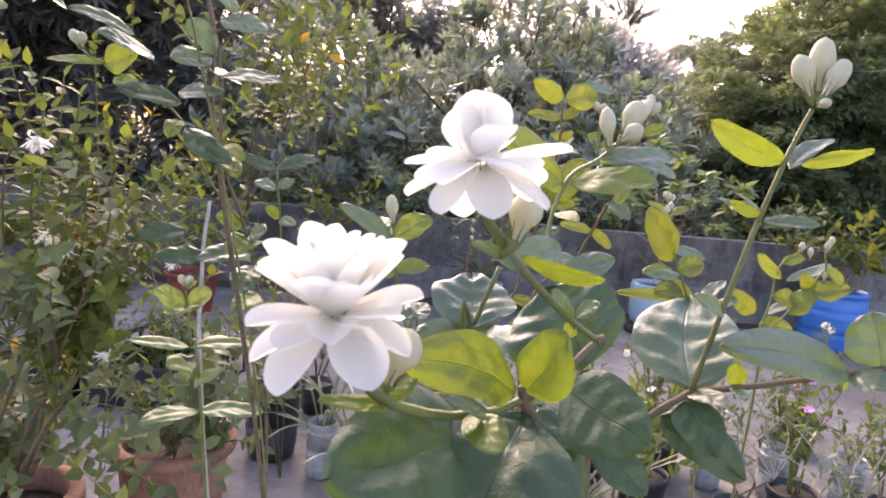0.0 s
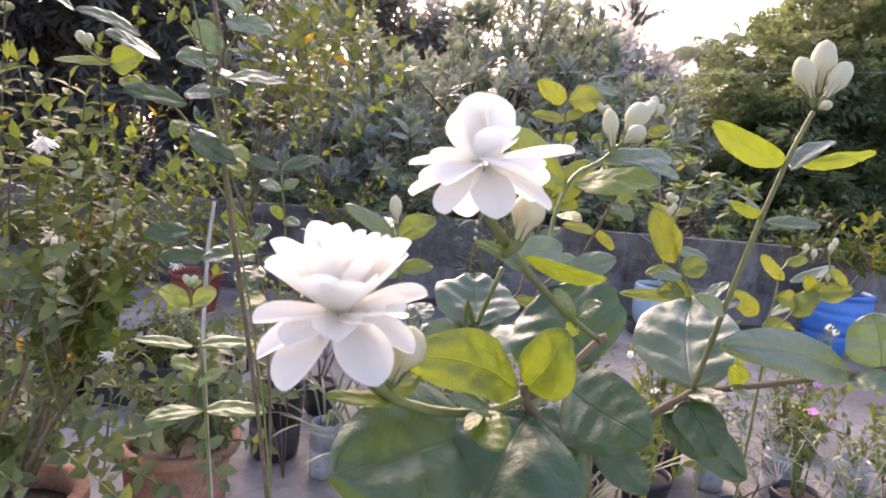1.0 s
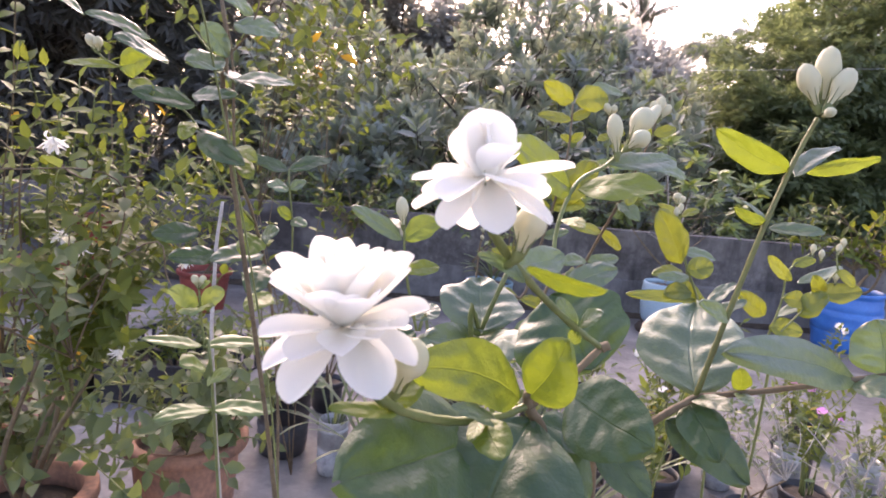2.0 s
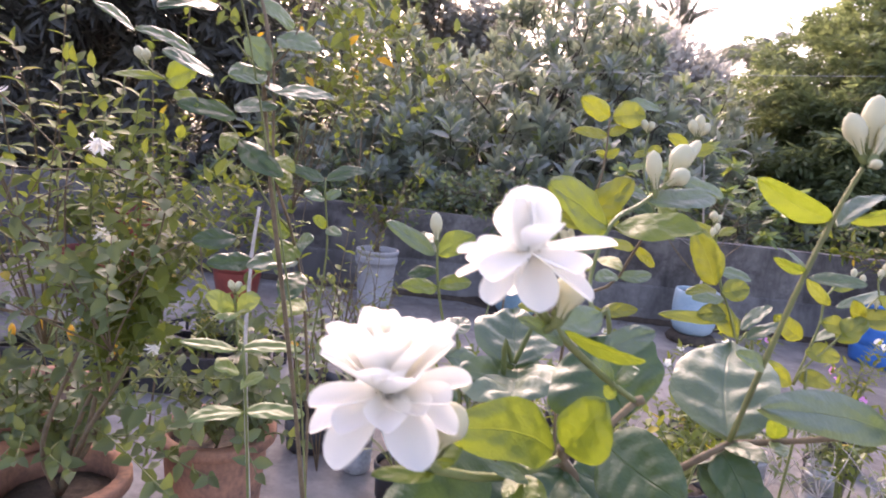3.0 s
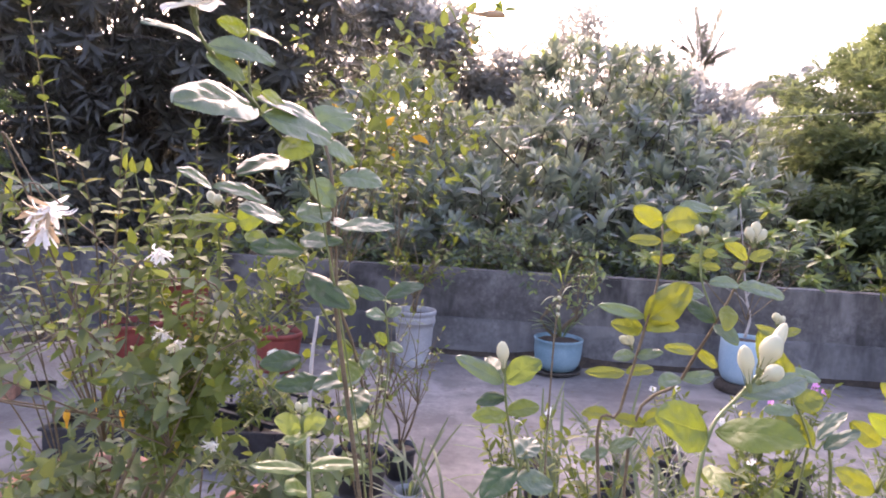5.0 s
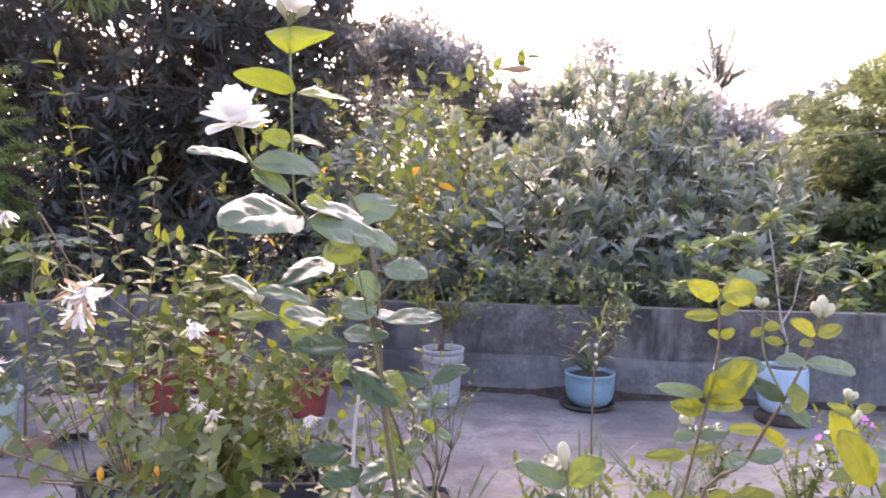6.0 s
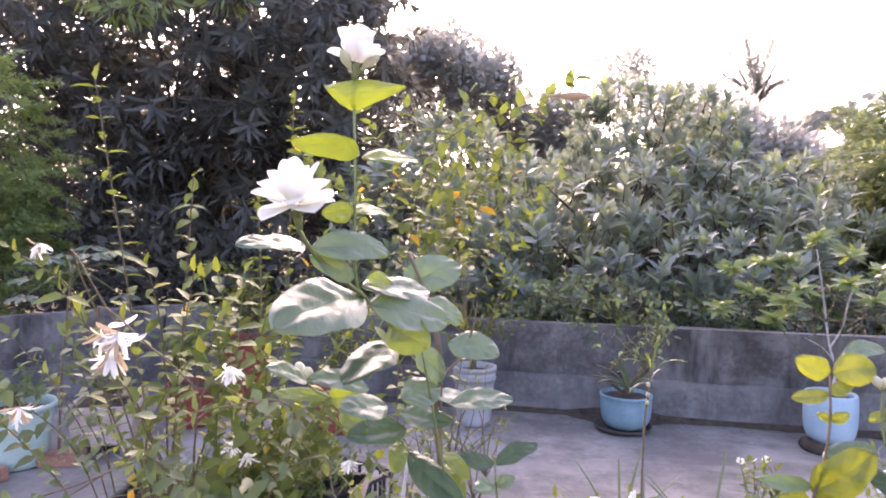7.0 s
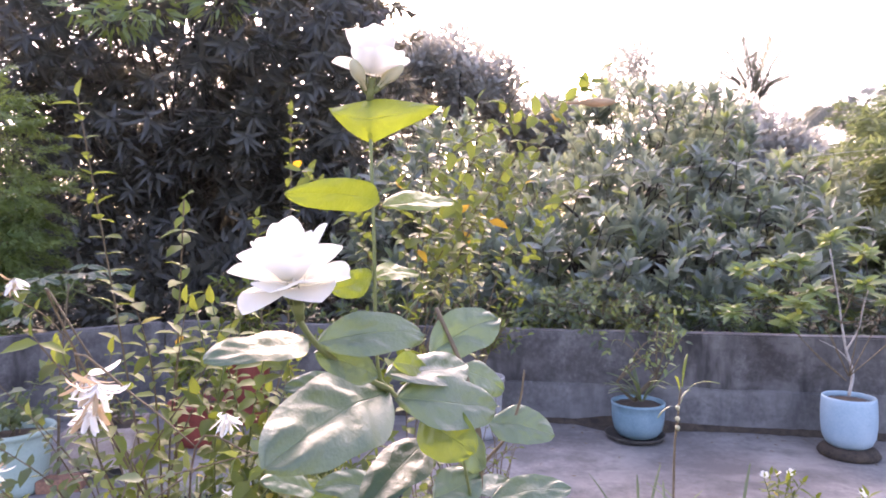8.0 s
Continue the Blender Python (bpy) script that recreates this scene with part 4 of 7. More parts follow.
def crate(cx, cy, w, d, h, turn, label):
    t = thing("plastic_crate", (cx, cy, 0), label, "crate")
    m = Matrix.Translation((cx, cy, 0)) @ Matrix.Rotation(radians(turn), 4, 'Z')

    def bar(nm, *a):
        bm = box_bm(*a)
        bmesh.ops.transform(bm, matrix=m, verts=bm.verts)
        part(nm, bm, BLACK_PLASTIC, t, smooth=False)
    bar("bottom", -w / 2, -d / 2, 0, w / 2, d / 2, 0.012)
    for s in (-1, 1):
        bar("rail", -w / 2 - 0.01, s * d / 2 - 0.012, h - 0.02, w / 2 + 0.01, s * d / 2 + 0.012, h)
        bar("rail", s * w / 2 - 0.01, -d / 2 + 0.013, h - 0.02, s * w / 2 + 0.01, d / 2 - 0.013, h)
        for i in range(9):
            x = -w / 2 + 0.01 + (w - 0.02) * i / 8
            bar("slat", x - 0.006, s * d / 2 - 0.006, 0.012, x + 0.006, s * d / 2 + 0.006, h - 0.02)
        for i in range(1, 6):
            y = -d / 2 + d * i / 6
            bar("slat", s * w / 2 - 0.005, y - 0.006, 0.012, s * w / 2 + 0.005, y + 0.006, h - 0.02)
    return t


crate(-1.12, 3.15, 0.56, 0.4, 0.16, -22, "black slatted plastic crate on the floor")


def tray(cx, cy, w, d, h, turn, label):
    """Solid-sided black tray with a flared lip and soil inside."""
    t = thing("seedling_tray", (cx, cy, 0), label, "plant tray", "seedling trays")
    m = Matrix.Translation((cx, cy, 0)) @ Matrix.Rotation(radians(turn), 4, 'Z')

    def panel(nm, mat, x0, y0, z0, x1, y1, z1, bev=0.003):
        bm = box_bm(x0, y0, z0, x1, y1, z1, bev)
        bmesh.ops.transform(bm, matrix=m, verts=bm.verts)
        part(nm, bm, mat, t, smooth=False)
    panel("bottom", BLACK_PLASTIC, -w / 2 + 0.01, -d / 2 + 0.01, 0, w / 2 - 0.01, d / 2 - 0.01, 0.01)
    for sg in (-1, 1):
        y = sg * (d / 2 - 0.004)
        panel("side", BLACK_PLASTIC, -w / 2, y - 0.004, 0.006, w / 2, y + 0.004, h - 0.012)
        panel("lip", BLACK_PLASTIC, -w / 2 - 0.014, y - 0.014, h - 0.012, w / 2 + 0.014, y + 0.014, h)
        x = sg * (w / 2 - 0.004)
        panel("end", BLACK_PLASTIC, x - 0.004, -d / 2 + 0.009, 0.006, x + 0.004, d / 2 - 0.009, h - 0.012)
        panel("lip", BLACK_PLASTIC, x - 0.014, -d / 2 + 0.011, h - 0.0125, x + 0.014, d / 2 - 0.011, h - 0.0005)
        for q in range(1, 5):
            rx = -w / 2 + w * q / 5
            panel("rib", BLACK_PLASTIC, rx - 0.006, sg * d / 2 - 0.004 * sg - 0.006, 0.008, rx + 0.006, sg * d / 2 - 0.004 * sg + 0.006, h - 0.014, 0)
    panel("soil", SOIL, -w / 2 + 0.01, -d / 2 + 0.01, 0.02, w / 2 - 0.01, d / 2 - 0.01, h * 0.6, 0)
    return t


tray(-1.62, 2.8, 0.52, 0.38, 0.17, 11, "long black plastic tray of grass-like seedlings")
tray(-1.08, 2.9, 0.5, 0.38, 0.17, 11, "black plastic tray crowded with leafy seedlings")
for k in range(2):
    br = thing("brick", (-2.69 - 0.16 * k, 3.26 - 0.35 * k, 0), "weathered brown brick lying on the floor", "brick", "loose bricks")
    bm = box_bm(-0.11, -0.055, 0, 0.11, 0.055, 0.07, 0.006)
    rough(bm, 0.003, 30, k)
    bmesh.ops.transform(bm, matrix=Matrix.Translation((-2.69 - 0.16 * k, 3.26 - 0.35 * k, 0)) @ Matrix.Rotation(0.4 + k, 4, 'Z'), verts=bm.verts)
    part("block", bm, TERRACOTTA, br, smooth=False)

# ---- plants of the middle distance ----
def leafy_stems(t, ends, mat, leaf_len, leaf_wid, gap, start, stem_mat, r0, r1, seed, spread=0.9, droop=0.2, bend=0.06, rounded=True, jitter=0.3):
    """Curved stems from root points to tips, with opposite leaf pairs on their outer part, turned a quarter from pair to pair."""
    rng = np.random.default_rng(seed)
    pos, dr, up, ln = [], [], [], []
    for a, b in ends:
        a, b = np.asarray(a, float), np.asarray(b, float)
        length = np.linalg.norm(b - a)
        mid = (a + b) / 2 + rng.normal(0, bend, 3) * length + (0, 0, 0.1 * length)
        p = smooth_path([a, mid, b], 8)
        v, f = tube_data(p, r0, r1, 5, 0.05)
        finish("stem", v, f, stem_mat, t)
        d = np.r_[0, np.cumsum(np.linalg.norm(np.diff(p, axis=0), axis=1))]
        s, turn = d[-1] * start, rng.random() * 3
        while s < d[-1]:
            q = np.array([np.interp(s, d, p[:, i]) for i in range(3)])
            q2 = np.array([np.interp(min(s + 0.01, d[-1]), d, p[:, i]) for i in range(3)])
            tan = unit(q2 - q + (0, 0, 1e-5))
            x = unit(np.cross(tan, (0.2, 0.3, 1)))
            y = np.cross(tan, x)
            turn += math.pi / 2 + rng.normal(0, 0.25)
            for g in (0, math.pi):
                rad = x * math.cos(turn + g) + y * math.sin(turn + g)
                pos.append(q)
                dr.append(rad * spread + tan * 0.32 + rng.normal(0, jitter, 3))
                up.append(tan + (0, 0, 0.8) + rng.normal(0, 0.25, 3))
                ln.append(leaf_len * rng.uniform(0.55, 1.2))
            s += gap * rng.uniform(0.7, 1.3)
        pos.append(b)
        dr.append(unit(b - mid) + rng.normal(0, 0.2, 3))
        up.append((0, -0.6, 0.8))
        ln.append(leaf_len * 0.9)
    ln = np.array(ln)
    c = leaf_cloud("foliage", mat, pos, dr, up, ln, ln * leaf_wid / leaf_len, t, rounded=rounded, droop=droop)
    tagged(c, kind="stuff")
    return t


def bushy(name, root, lo, hi, count, mat, leaf_len, leaf_wid, gap, label, seed, stem_mat=GREEN_STEM, start=0.35, r0=0.003, droop=0.2, fork=0.45):
    """A many-stemmed plant: trunks rise from root and divide towards tips spread through a box."""
    rng = np.random.default_rng(seed)
    t = thing(name, root, label, "shrub" if "shrub" in name else "plant")
    root = np.asarray(root, float)
    lo, hi = np.asarray(lo, float), np.asarray(hi, float)
    hubs = [root + (np.array((rng.uniform(lo[0], hi[0]), rng.uniform(lo[1], hi[1]), 0)) - (root[0], root[1], 0)) * 0.45 + (0, 0, (lo[2] - root[2]) * rng.uniform(0.4, 0.9)) for _ in range(max(3, count // 7))]
    for h in hubs:
        v, f = tube_data(smooth_path([root, (root + h) / 2 + rng.normal(0, 0.02, 3), h], 5), r0 * 2.2, r0 * 1.2, 6, 0.06)
        finish("trunk", v, f, BROWN_STEM, t)
    ends = [(hubs[rng.integers(len(hubs))], rng.uniform(lo, hi)) for _ in range(count)]
    return leafy_stems(t, ends, mat, leaf_len, leaf_wid, gap, start * 0.4, stem_mat, r0, r0 * 0.35, seed + 1, droop=droop)


def spidery(t, at, size, seed, faded=False):
    """Honeysuckle bloom: a head of narrow curling petals, some gone brown."""
    rng = np.random.default_rng(seed)
    head = None
    for k in range(26):
        d = unit(rng.normal(0, 0.62, 3) + (0, -0.3, -1.5))
        v, f = petal_data(np.asarray(at), d, rng.normal(0, 1, 3), size * rng.uniform(0.5, 1.05), size * rng.uniform(0.1, 0.2), rng.uniform(-2.4, 2.4), 0.5, 0.45, 7, 2)
        finish("petal", v, f, FADED if faded and k % 3 == 0 else PETAL, t)


# Honeysuckle in its terracotta pots.
honey = bushy("honeysuckle_shrub", (-0.72, 1.42, 0.33), (-0.58, 1.1, 0.8), (-0.24, 1.55, 1.25), 44, SHRUB_LEAF, 0.034, 0.019, 0.025,
              "dense honeysuckle shrub with small yellow-green leaves", 101)
rngh = np.random.default_rng(104)
leafy_stems(honey, [((-0.7, 1.35, 0.7), (rngh.uniform(-0.88, -0.5), rngh.uniform(0.9, 1.5), rngh.uniform(1.14, 1.34))) for _ in range(9)], SHRUB_LEAF, 0.036, 0.019, 0.032, 0.3, BROWN_STEM, 0.0022, 0.0008, 106, bend=0.08)
leafy_stems(honey, [((-0.5, 1.25, 0.75), (rngh.uniform(-0.56, -0.28), rngh.uniform(0.78, 1.0), rngh.uniform(0.96, 1.13))) for _ in range(6)], SHRUB_PALE, 0.031, 0.018, 0.026, 0.35, BROWN_STEM, 0.0018, 0.0008, 108, bend=0.1)
for k, (p, s, fd) in enumerate((((-0.47, 1.18, 0.99), 0.03, False), ((-0.455, 1.2, 0.965), 0.028, False), ((-0.542, 0.99, 1.196), 0.042, True), ((-0.484, 0.937, 1.2), 0.042, True),
                                ((-0.5, 0.95, 1.175), 0.04, True), ((-0.752, 1.098, 1.3), 0.03, True), ((-0.4, 1.05, 1.14), 0.03, False), ((-0.62, 0.93, 1.1), 0.03, True), ((-0.3, 1.25, 0.95), 0.026, False), ((-0.38, 1.18, 0.8), 0.024, False))):
    fl = finish("blossom", *tube_data([np.array(p) + (0, 0.01, -0.02), np.array(p) + (0, 0.004, -0.008), p], 0.0012, 0.002, 5), GREEN_STEM, honey)
    spidery(fl, p, s, 200 + k, fd)
leafy_stems(honey, [((-0.9, 1.5, 0.5), (rngh.uniform(-0.97, -0.8), rngh.uniform(1.12, 1.3), rngh.uniform(0.9, 1.13))) for _ in range(5)], SHRUB_PALE, 0.033, 0.019, 0.027, 0.55, BROWN_STEM, 0.002, 0.0008, 110, bend=0.04)
for run in (((-0.667, 0.945, 0.946), (-0.534, 0.972, 1.007), (-0.430, 1.044, 1.077)),
            ((-0.544, 0.978, 1.202), (-0.477, 0.989, 1.172), (-0.427, 1.026, 1.106)),
            ((-0.648, 0.999, 0.917), (-0.573, 1.066, 0.997), (-0.578, 1.120, 1.087)),
            ((-0.612, 1.019, 1.267), (-0.580, 1.023, 1.228), (-0.562, 1.073, 1.132)),
            ((-0.329, 1.161, 0.982), (-0.294, 1.165, 0.929), (-0.258, 1.169, 0.859)),
            ((-0.427, 1.026, 1.106), (-0.377, 1.075, 1.085), (-0.310, 1.118, 1.091))):
    stem(honey, [(-0.66, 1.36, 0.75)] + list(run) if run[0][2] > 0.9 else run, 0.0016, 0.001, BROWN_STEM, "stem", 5)
bushy("honeysuckle_shrub", (-0.95, 1.62, 0.42), (-1.1, 1.2, 0.46), (-0.7, 1.7, 0.6), 18, SHRUB_PALE, 0.036, 0.019, 0.028,
      "honeysuckle shrub with pale dusty leaves over terracotta", 103)
bushy("honeysuckle_shrub", (-0.52, 1.78, 0.31), (-0.7, 1.4, 0.38), (-0.2, 1.95, 0.75), 30, SHRUB_PALE, 0.045, 0.027, 0.034,
      "low honeysuckle with pale leaves spilling over terracotta", 105)
bushy("spreading_shrub", (-2.93, 3.20, 0.29), (-3.33, 2.80, 0.4), (-2.63, 3.40, 0.6), 20, SHRUB_PALE, 0.05, 0.028, 0.036,
      "straggling shrub with grey-green leaves in a green pot", 107)

bushy("trailing_shrub", (-0.95, 1.62, 0.42), (-0.9, 1.2, 0.4), (-0.3, 1.55, 0.75), 20, SHRUB_PALE, 0.044, 0.026, 0.036,
      "trailing shrub with small pale leaves among the pots", 109)

# Tall thin vines that rise above the shrub.
vine = thing("climbing_vine", (-0.82, 1.55, 0.42), "thin climbing vine with small paired leaves", "vine")
leafy_stems(vine, [((-0.82, 1.55, 0.42), (-0.9, 1.39, 1.62)), ((-0.82, 1.55, 0.42), (-0.62, 1.3, 1.42))], VINE_LEAF, 0.042, 0.024, 0.034, 0.3, BROWN_STEM, 0.0026, 0.0012, 111, bend=0.015)
vine2 = thing("climbing_vine", (-0.95, 2.2, 0.0), "yellow-leaved vine twined up a thin cane", "vine")
leafy_stems(vine2, [((-0.95, 2.2, 0), (-0.93, 2.38, 1.78)), ((-0.95, 2.2, 0.5), (-1.02, 2.3, 1.42)), ((-0.95, 2.25, 0.8), (-0.78, 2.3, 1.3))], VINE_LEAF, 0.045, 0.026, 0.034, 0.3, BROWN_STEM, 0.004, 0.0018, 113, bend=0.01)
arch = thing("golden_shrub", (-0.35, 2.25, 0.0), "tall arching shrub with yellowing leaves", "shrub")
rnga = np.random.default_rng(114)
crown_tips = [(-0.38 + 0.1 * rnga.normal(), 2.15, 0.9 + 0.2 * rnga.random()) for _ in range(4)]
leafy_stems(arch, [((-0.35, 2.25, 0), c) for c in crown_tips], VINE_LEAF, 0.042, 0.026, 0.06, 0.35, BROWN_STEM, 0.0028, 0.0014, 115, bend=0.05)
leafy_stems(arch, [(crown_tips[0], (0.02, 1.32, 1.56)), (crown_tips[1], (-0.55, 1.6, 1.5))] + [(crown_tips[q % 4], (rnga.uniform(-0.62, 0.1), rnga.uniform(1.75, 2.5), rnga.uniform(1.42, 1.66))) for q in range(8)],
            VINE_LEAF, 0.042, 0.024, 0.036, 0.3, BROWN_STEM, 0.0016, 0.0007, 116, bend=0.1)
leafy_stems(arch, [(crown_tips[q % 4], p) for q, p in enumerate(((-0.21, 1.85, 1.67), (-0.11, 1.80, 1.68), (-0.03, 1.80, 1.63), (-0.20, 1.95, 1.57), (-0.08, 1.85, 1.53), (-0.32, 2.00, 1.66), (-0.14, 1.90, 1.47), (-0.40, 1.95, 1.66), (0.07, 1.75, 1.70), (-0.03, 2.00, 1.45), (-0.55, 2.00, 1.68), (-0.23, 1.90, 1.42)))],
            VINE_LEAF, 0.046, 0.027, 0.034, 0.35, BROWN_STEM, 0.0016, 0.0007, 118, bend=0.06)
v, f = bud_data((0.005, 1.31, 1.55), (1, -0.1, -0.05), 0.07, 0.007)
finish("pod", v, f, FADED, arch, "pale brown seed pod")

# Twiggy plants by the wall.
bushy("twiggy_shrub", (-0.6, 4.6, 0.36), (-0.85, 4.4, 0.6), (-0.3, 4.8, 1.1), 26, SHRUB_LEAF, 0.07, 0.03, 0.09, "twiggy shrub with sparse leaves", 121, BROWN_STEM, 0.6, 0.005)
bushy("twiggy_shrub", (-0.35, 2.82, 0.12), (-0.55, 2.65, 0.4), (-0.15, 2.95, 0.8), 26, SHRUB_LEAF, 0.03, 0.012, 0.07, "bare twiggy shrub with a few small leaves", 123, BROWN_STEM, 0.8, 0.003)
bushy("twiggy_shrub", (-0.43, 2.42, 0.23), (-0.6, 2.2, 0.4), (-0.3, 2.55, 0.7), 18, SHRUB_PALE, 0.035, 0.018, 0.05, "twiggy plant with pale leaves", 125, BROWN_STEM, 0.6, 0.003)
bushy("guava_shrub", (0.4, 4.72, 0.25), (0.1, 4.5, 0.5), (0.75, 4.85, 0.85), 8, SAPLING_LEAF, 0.06, 0.026, 0.07, "small guava shrub with yellow-green leaves", 127, BROWN_STEM, 0.5, 0.006)
bushy("frangipani_shrub", (2.92, 4.62, 0.38), (2.5, 4.4, 0.6), (3.4, 4.9, 1.0), 22, SHRUB_LEAF, 0.1, 0.04, 0.07, "leafy shrub growing from a blue drum", 129, BROWN_STEM, 0.5, 0.006)
bushy("potted_shrub", (-2.42, 4.1, 0.25), (-2.75, 3.85, 0.4), (-2.1, 4.3, 0.8), 22, SHRUB_LEAF, 0.07, 0.035, 0.06, "leafy shrub in a red pot", 131, BROWN_STEM, 0.5, 0.004)
bushy("potted_shrub", (-2.36, 4.62, 0.46), (-2.7, 4.4, 0.6), (-2.0, 4.8, 1.05), 24, SHRUB_LEAF, 0.07, 0.035, 0.06, "leafy shrub in a tall red pot", 133, BROWN_STEM, 0.5, 0.004)
bushy("potted_shrub", (-1.45, 4.2, 0.24), (-1.75, 4.0, 0.4), (-1.15, 4.4, 0.85), 20, SHRUB_LEAF, 0.06, 0.03, 0.06, "leafy shrub in a small red pot", 135, BROWN_STEM, 0.5, 0.004)
bushy("potted_shrub", (-2.64, 3.55, 0.27), (-2.86, 3.38, 0.35), (-2.41, 3.73, 0.6), 16, SHRUB_PALE, 0.06, 0.03, 0.06, "small shrub in a footed planter", 137, BROWN_STEM, 0.4, 0.003)

over = thing("overhanging_shrub", (0.1, 5.5, -0.16), "light-green leafy branches hanging over the wall", "shrub")
rngo = np.random.default_rng(139)
leafy_stems(over, [((0.1, 5.5, -0.16), (x, 5.45, 0.8)) for x in (-0.3, 0.1, 0.6)], LOW_LEAF, 0.07, 0.035, 0.1, 0.7, BROWN_STEM, 0.012, 0.006, 138, bend=0.03)
leafy_stems(over, [((rngo.choice((-0.3, 0.1, 0.6)), 5.45, 0.8), (rngo.uniform(-0.55, 0.8), rngo.uniform(4.78, 5.1), rngo.uniform(0.52, 0.95))) for _ in range(26)], LOW_LEAF, 0.06, 0.03, 0.05, 0.4, BROWN_STEM, 0.004, 0.0015, 140, bend=0.1)
# Sapling in the sky-blue drum: pale forked trunk, leaf rosettes.
sap = thing("sapling_tree", (1.64, 4.62, 0.36), "slender pale-trunked sapling with leaf rosettes", "tree")
stem(sap, [(1.64, 4.62, 0.36), (1.665, 4.63, 0.5), (1.63, 4.65, 0.66), (1.6, 4.68, 0.95), (1.56, 4.7, 1.25)], 0.0095, 0.004, PALE_STEM, "trunk", 8)
stem(sap, [(1.64, 4.65, 0.64), (1.7, 4.65, 0.76), (1.72, 4.62, 0.92), (1.78, 4.66, 1.08)], 0.006, 0.003, PALE_STEM, "branch", 7)
stem(sap, [(1.655, 4.64, 0.56), (1.58, 4.62, 0.64), (1.47, 4.6, 0.7)], 0.004, 0.002, PALE_STEM, "branch", 6)
tips = [(1.3, 4.6, 0.8), (1.15, 4.6, 0.98), (1.56, 4.7, 1.32), (1.4, 4.75, 1.18), (1.75, 4.7, 1.22), (1.85, 4.6, 0.95), (1.95, 4.7, 1.12), (1.25, 4.75, 1.15),
        (1.0, 4.7, 0.85), (1.45, 4.6, 1.0), (2.1, 4.65, 0.92), (2.0, 4.6, 0.78), (1.7, 4.55, 1.05), (1.05, 4.65, 1.12), (1.35, 4.55, 0.92), (2.2, 4.7, 1.05)]
rows_pos, rows_dir, rows_up = [], [], []
rngs = np.random.default_rng(141)
for k, tp in enumerate(tips):
    a = [(1.64, 4.62, 0.48), (1.61, 4.66, 0.8), (1.59, 4.69, 1.0)][k % 3] if k > 1 else (1.63, 4.63, 0.45)
    stem(sap, [a, (np.array(a) + tp) / 2 + (0, 0, -0.03), tp], 0.004, 0.002, BROWN_STEM, "branch", 5)
    for q in range(26):
        w = rngs.random() * 6.283
        rows_pos.append(np.array(tp) + rngs.normal(0, 0.012, 3))
        rows_dir.append((math.cos(w), math.sin(w), rngs.uniform(-0.5, 0.7)))
        rows_up.append((rngs.normal(0, 0.5), -0.7 + rngs.normal(0, 0.4), 0.8))
n = len(rows_pos)
tagged(leaf_cloud("foliage", SAPLING_LEAF, rows_pos, rows_dir, rows_up, rngs.uniform(0.08, 0.14, n), rngs.uniform(0.03, 0.042, n), sap), kind="stuff")


def blades(t, at, count, length, width, mat, seed, lean=0.5):
    rng = np.random.default_rng(seed)
    for k in range(count):
        w = rng.random() * 6.283
        o = np.array((math.cos(w), math.sin(w), 0))
        L = length * rng.uniform(0.6, 1.15)
        v, f = petal_data(np.array(at) + o * 0.012, unit(o * rng.uniform(0.1, lean) + (0, 0, 1)), o, L, width, rng.uniform(0.4, 1.5), 0.4, 0.35, 8, 2)
        finish("blade", v, f, mat, t)


spider = thing("spider_plant", (0.44, 4.68, 0.26), "arching strap-leaved plant in the blue tub", "plant")
blades(spider, (0.44, 4.68, 0.26), 14, 0.34, 0.022, GRASS_LEAF, 151, 0.7)
for k, (gx, gy, gz, hgt) in enumerate(((-1.74, 2.76, 0.1, 0.36), (-1.6, 2.82, 0.1, 0.34), (-1.46, 2.78, 0.1, 0.3))):
    g = thing("spiky_grass", (gx, gy, gz), "tuft of long spiky grass-like leaves", "plant", "grass tufts")
    blades(g, (gx, gy, gz), 46, hgt, 0.009, GRASS_LEAF, 153 + k, 0.9)
for k, (gx, gy) in enumerate(((0.25, 2.75), (0.55, 2.7), (-0.22, 2.3))):
    g = thing("spiky_grass", (gx, gy, 0.13), "upright tuft of narrow grey-green leaves", "plant", "grass tufts")
    blades(g, (gx, gy, 0.13), 13, 0.38, 0.011, GRASS_LEAF, 163 + k, 0.5)


def periwinkle(at, height, seed, flower):
    """Upright leafy stems with flat five-petalled flowers at their tips."""
    rng = np.random.default_rng(seed)
    t = thing("periwinkle", at, "leafy periwinkle with small flat %s flowers" % ("white" if flower == PETAL else "pink"), "flowering plant", "periwinkles")
    at = np.asarray(at, float)
    ends = [(at + rng.normal(0, 0.01, 3) * (1, 1, 0), at + (rng.uniform(-0.13, 0.13), rng.uniform(-0.12, 0.12), height * rng.uniform(0.65, 1.05))) for _ in range(9)]
    leafy_stems(t, ends, SHRUB_LEAF, 0.045, 0.018, 0.026, 0.4, GREEN_STEM, 0.003, 0.0015, seed + 1, droop=0.1)
    for a, b in ends[:4]:
        head = finish("blossom", *tube_data([b, b + (0, 0, 0.008), b + (0, 0, 0.018)], 0.001, 0.0015, 5), GREEN_STEM, t)
        whorl(head, b + (0, 0, 0.018), unit(rng.normal(0, 0.5, 3) + (0, -0.6, 0.7)), 5, 85, 0.015, 0.013, 0.05, 0.05, rng.random() * 90, flower, 0.5, seed)
    return t


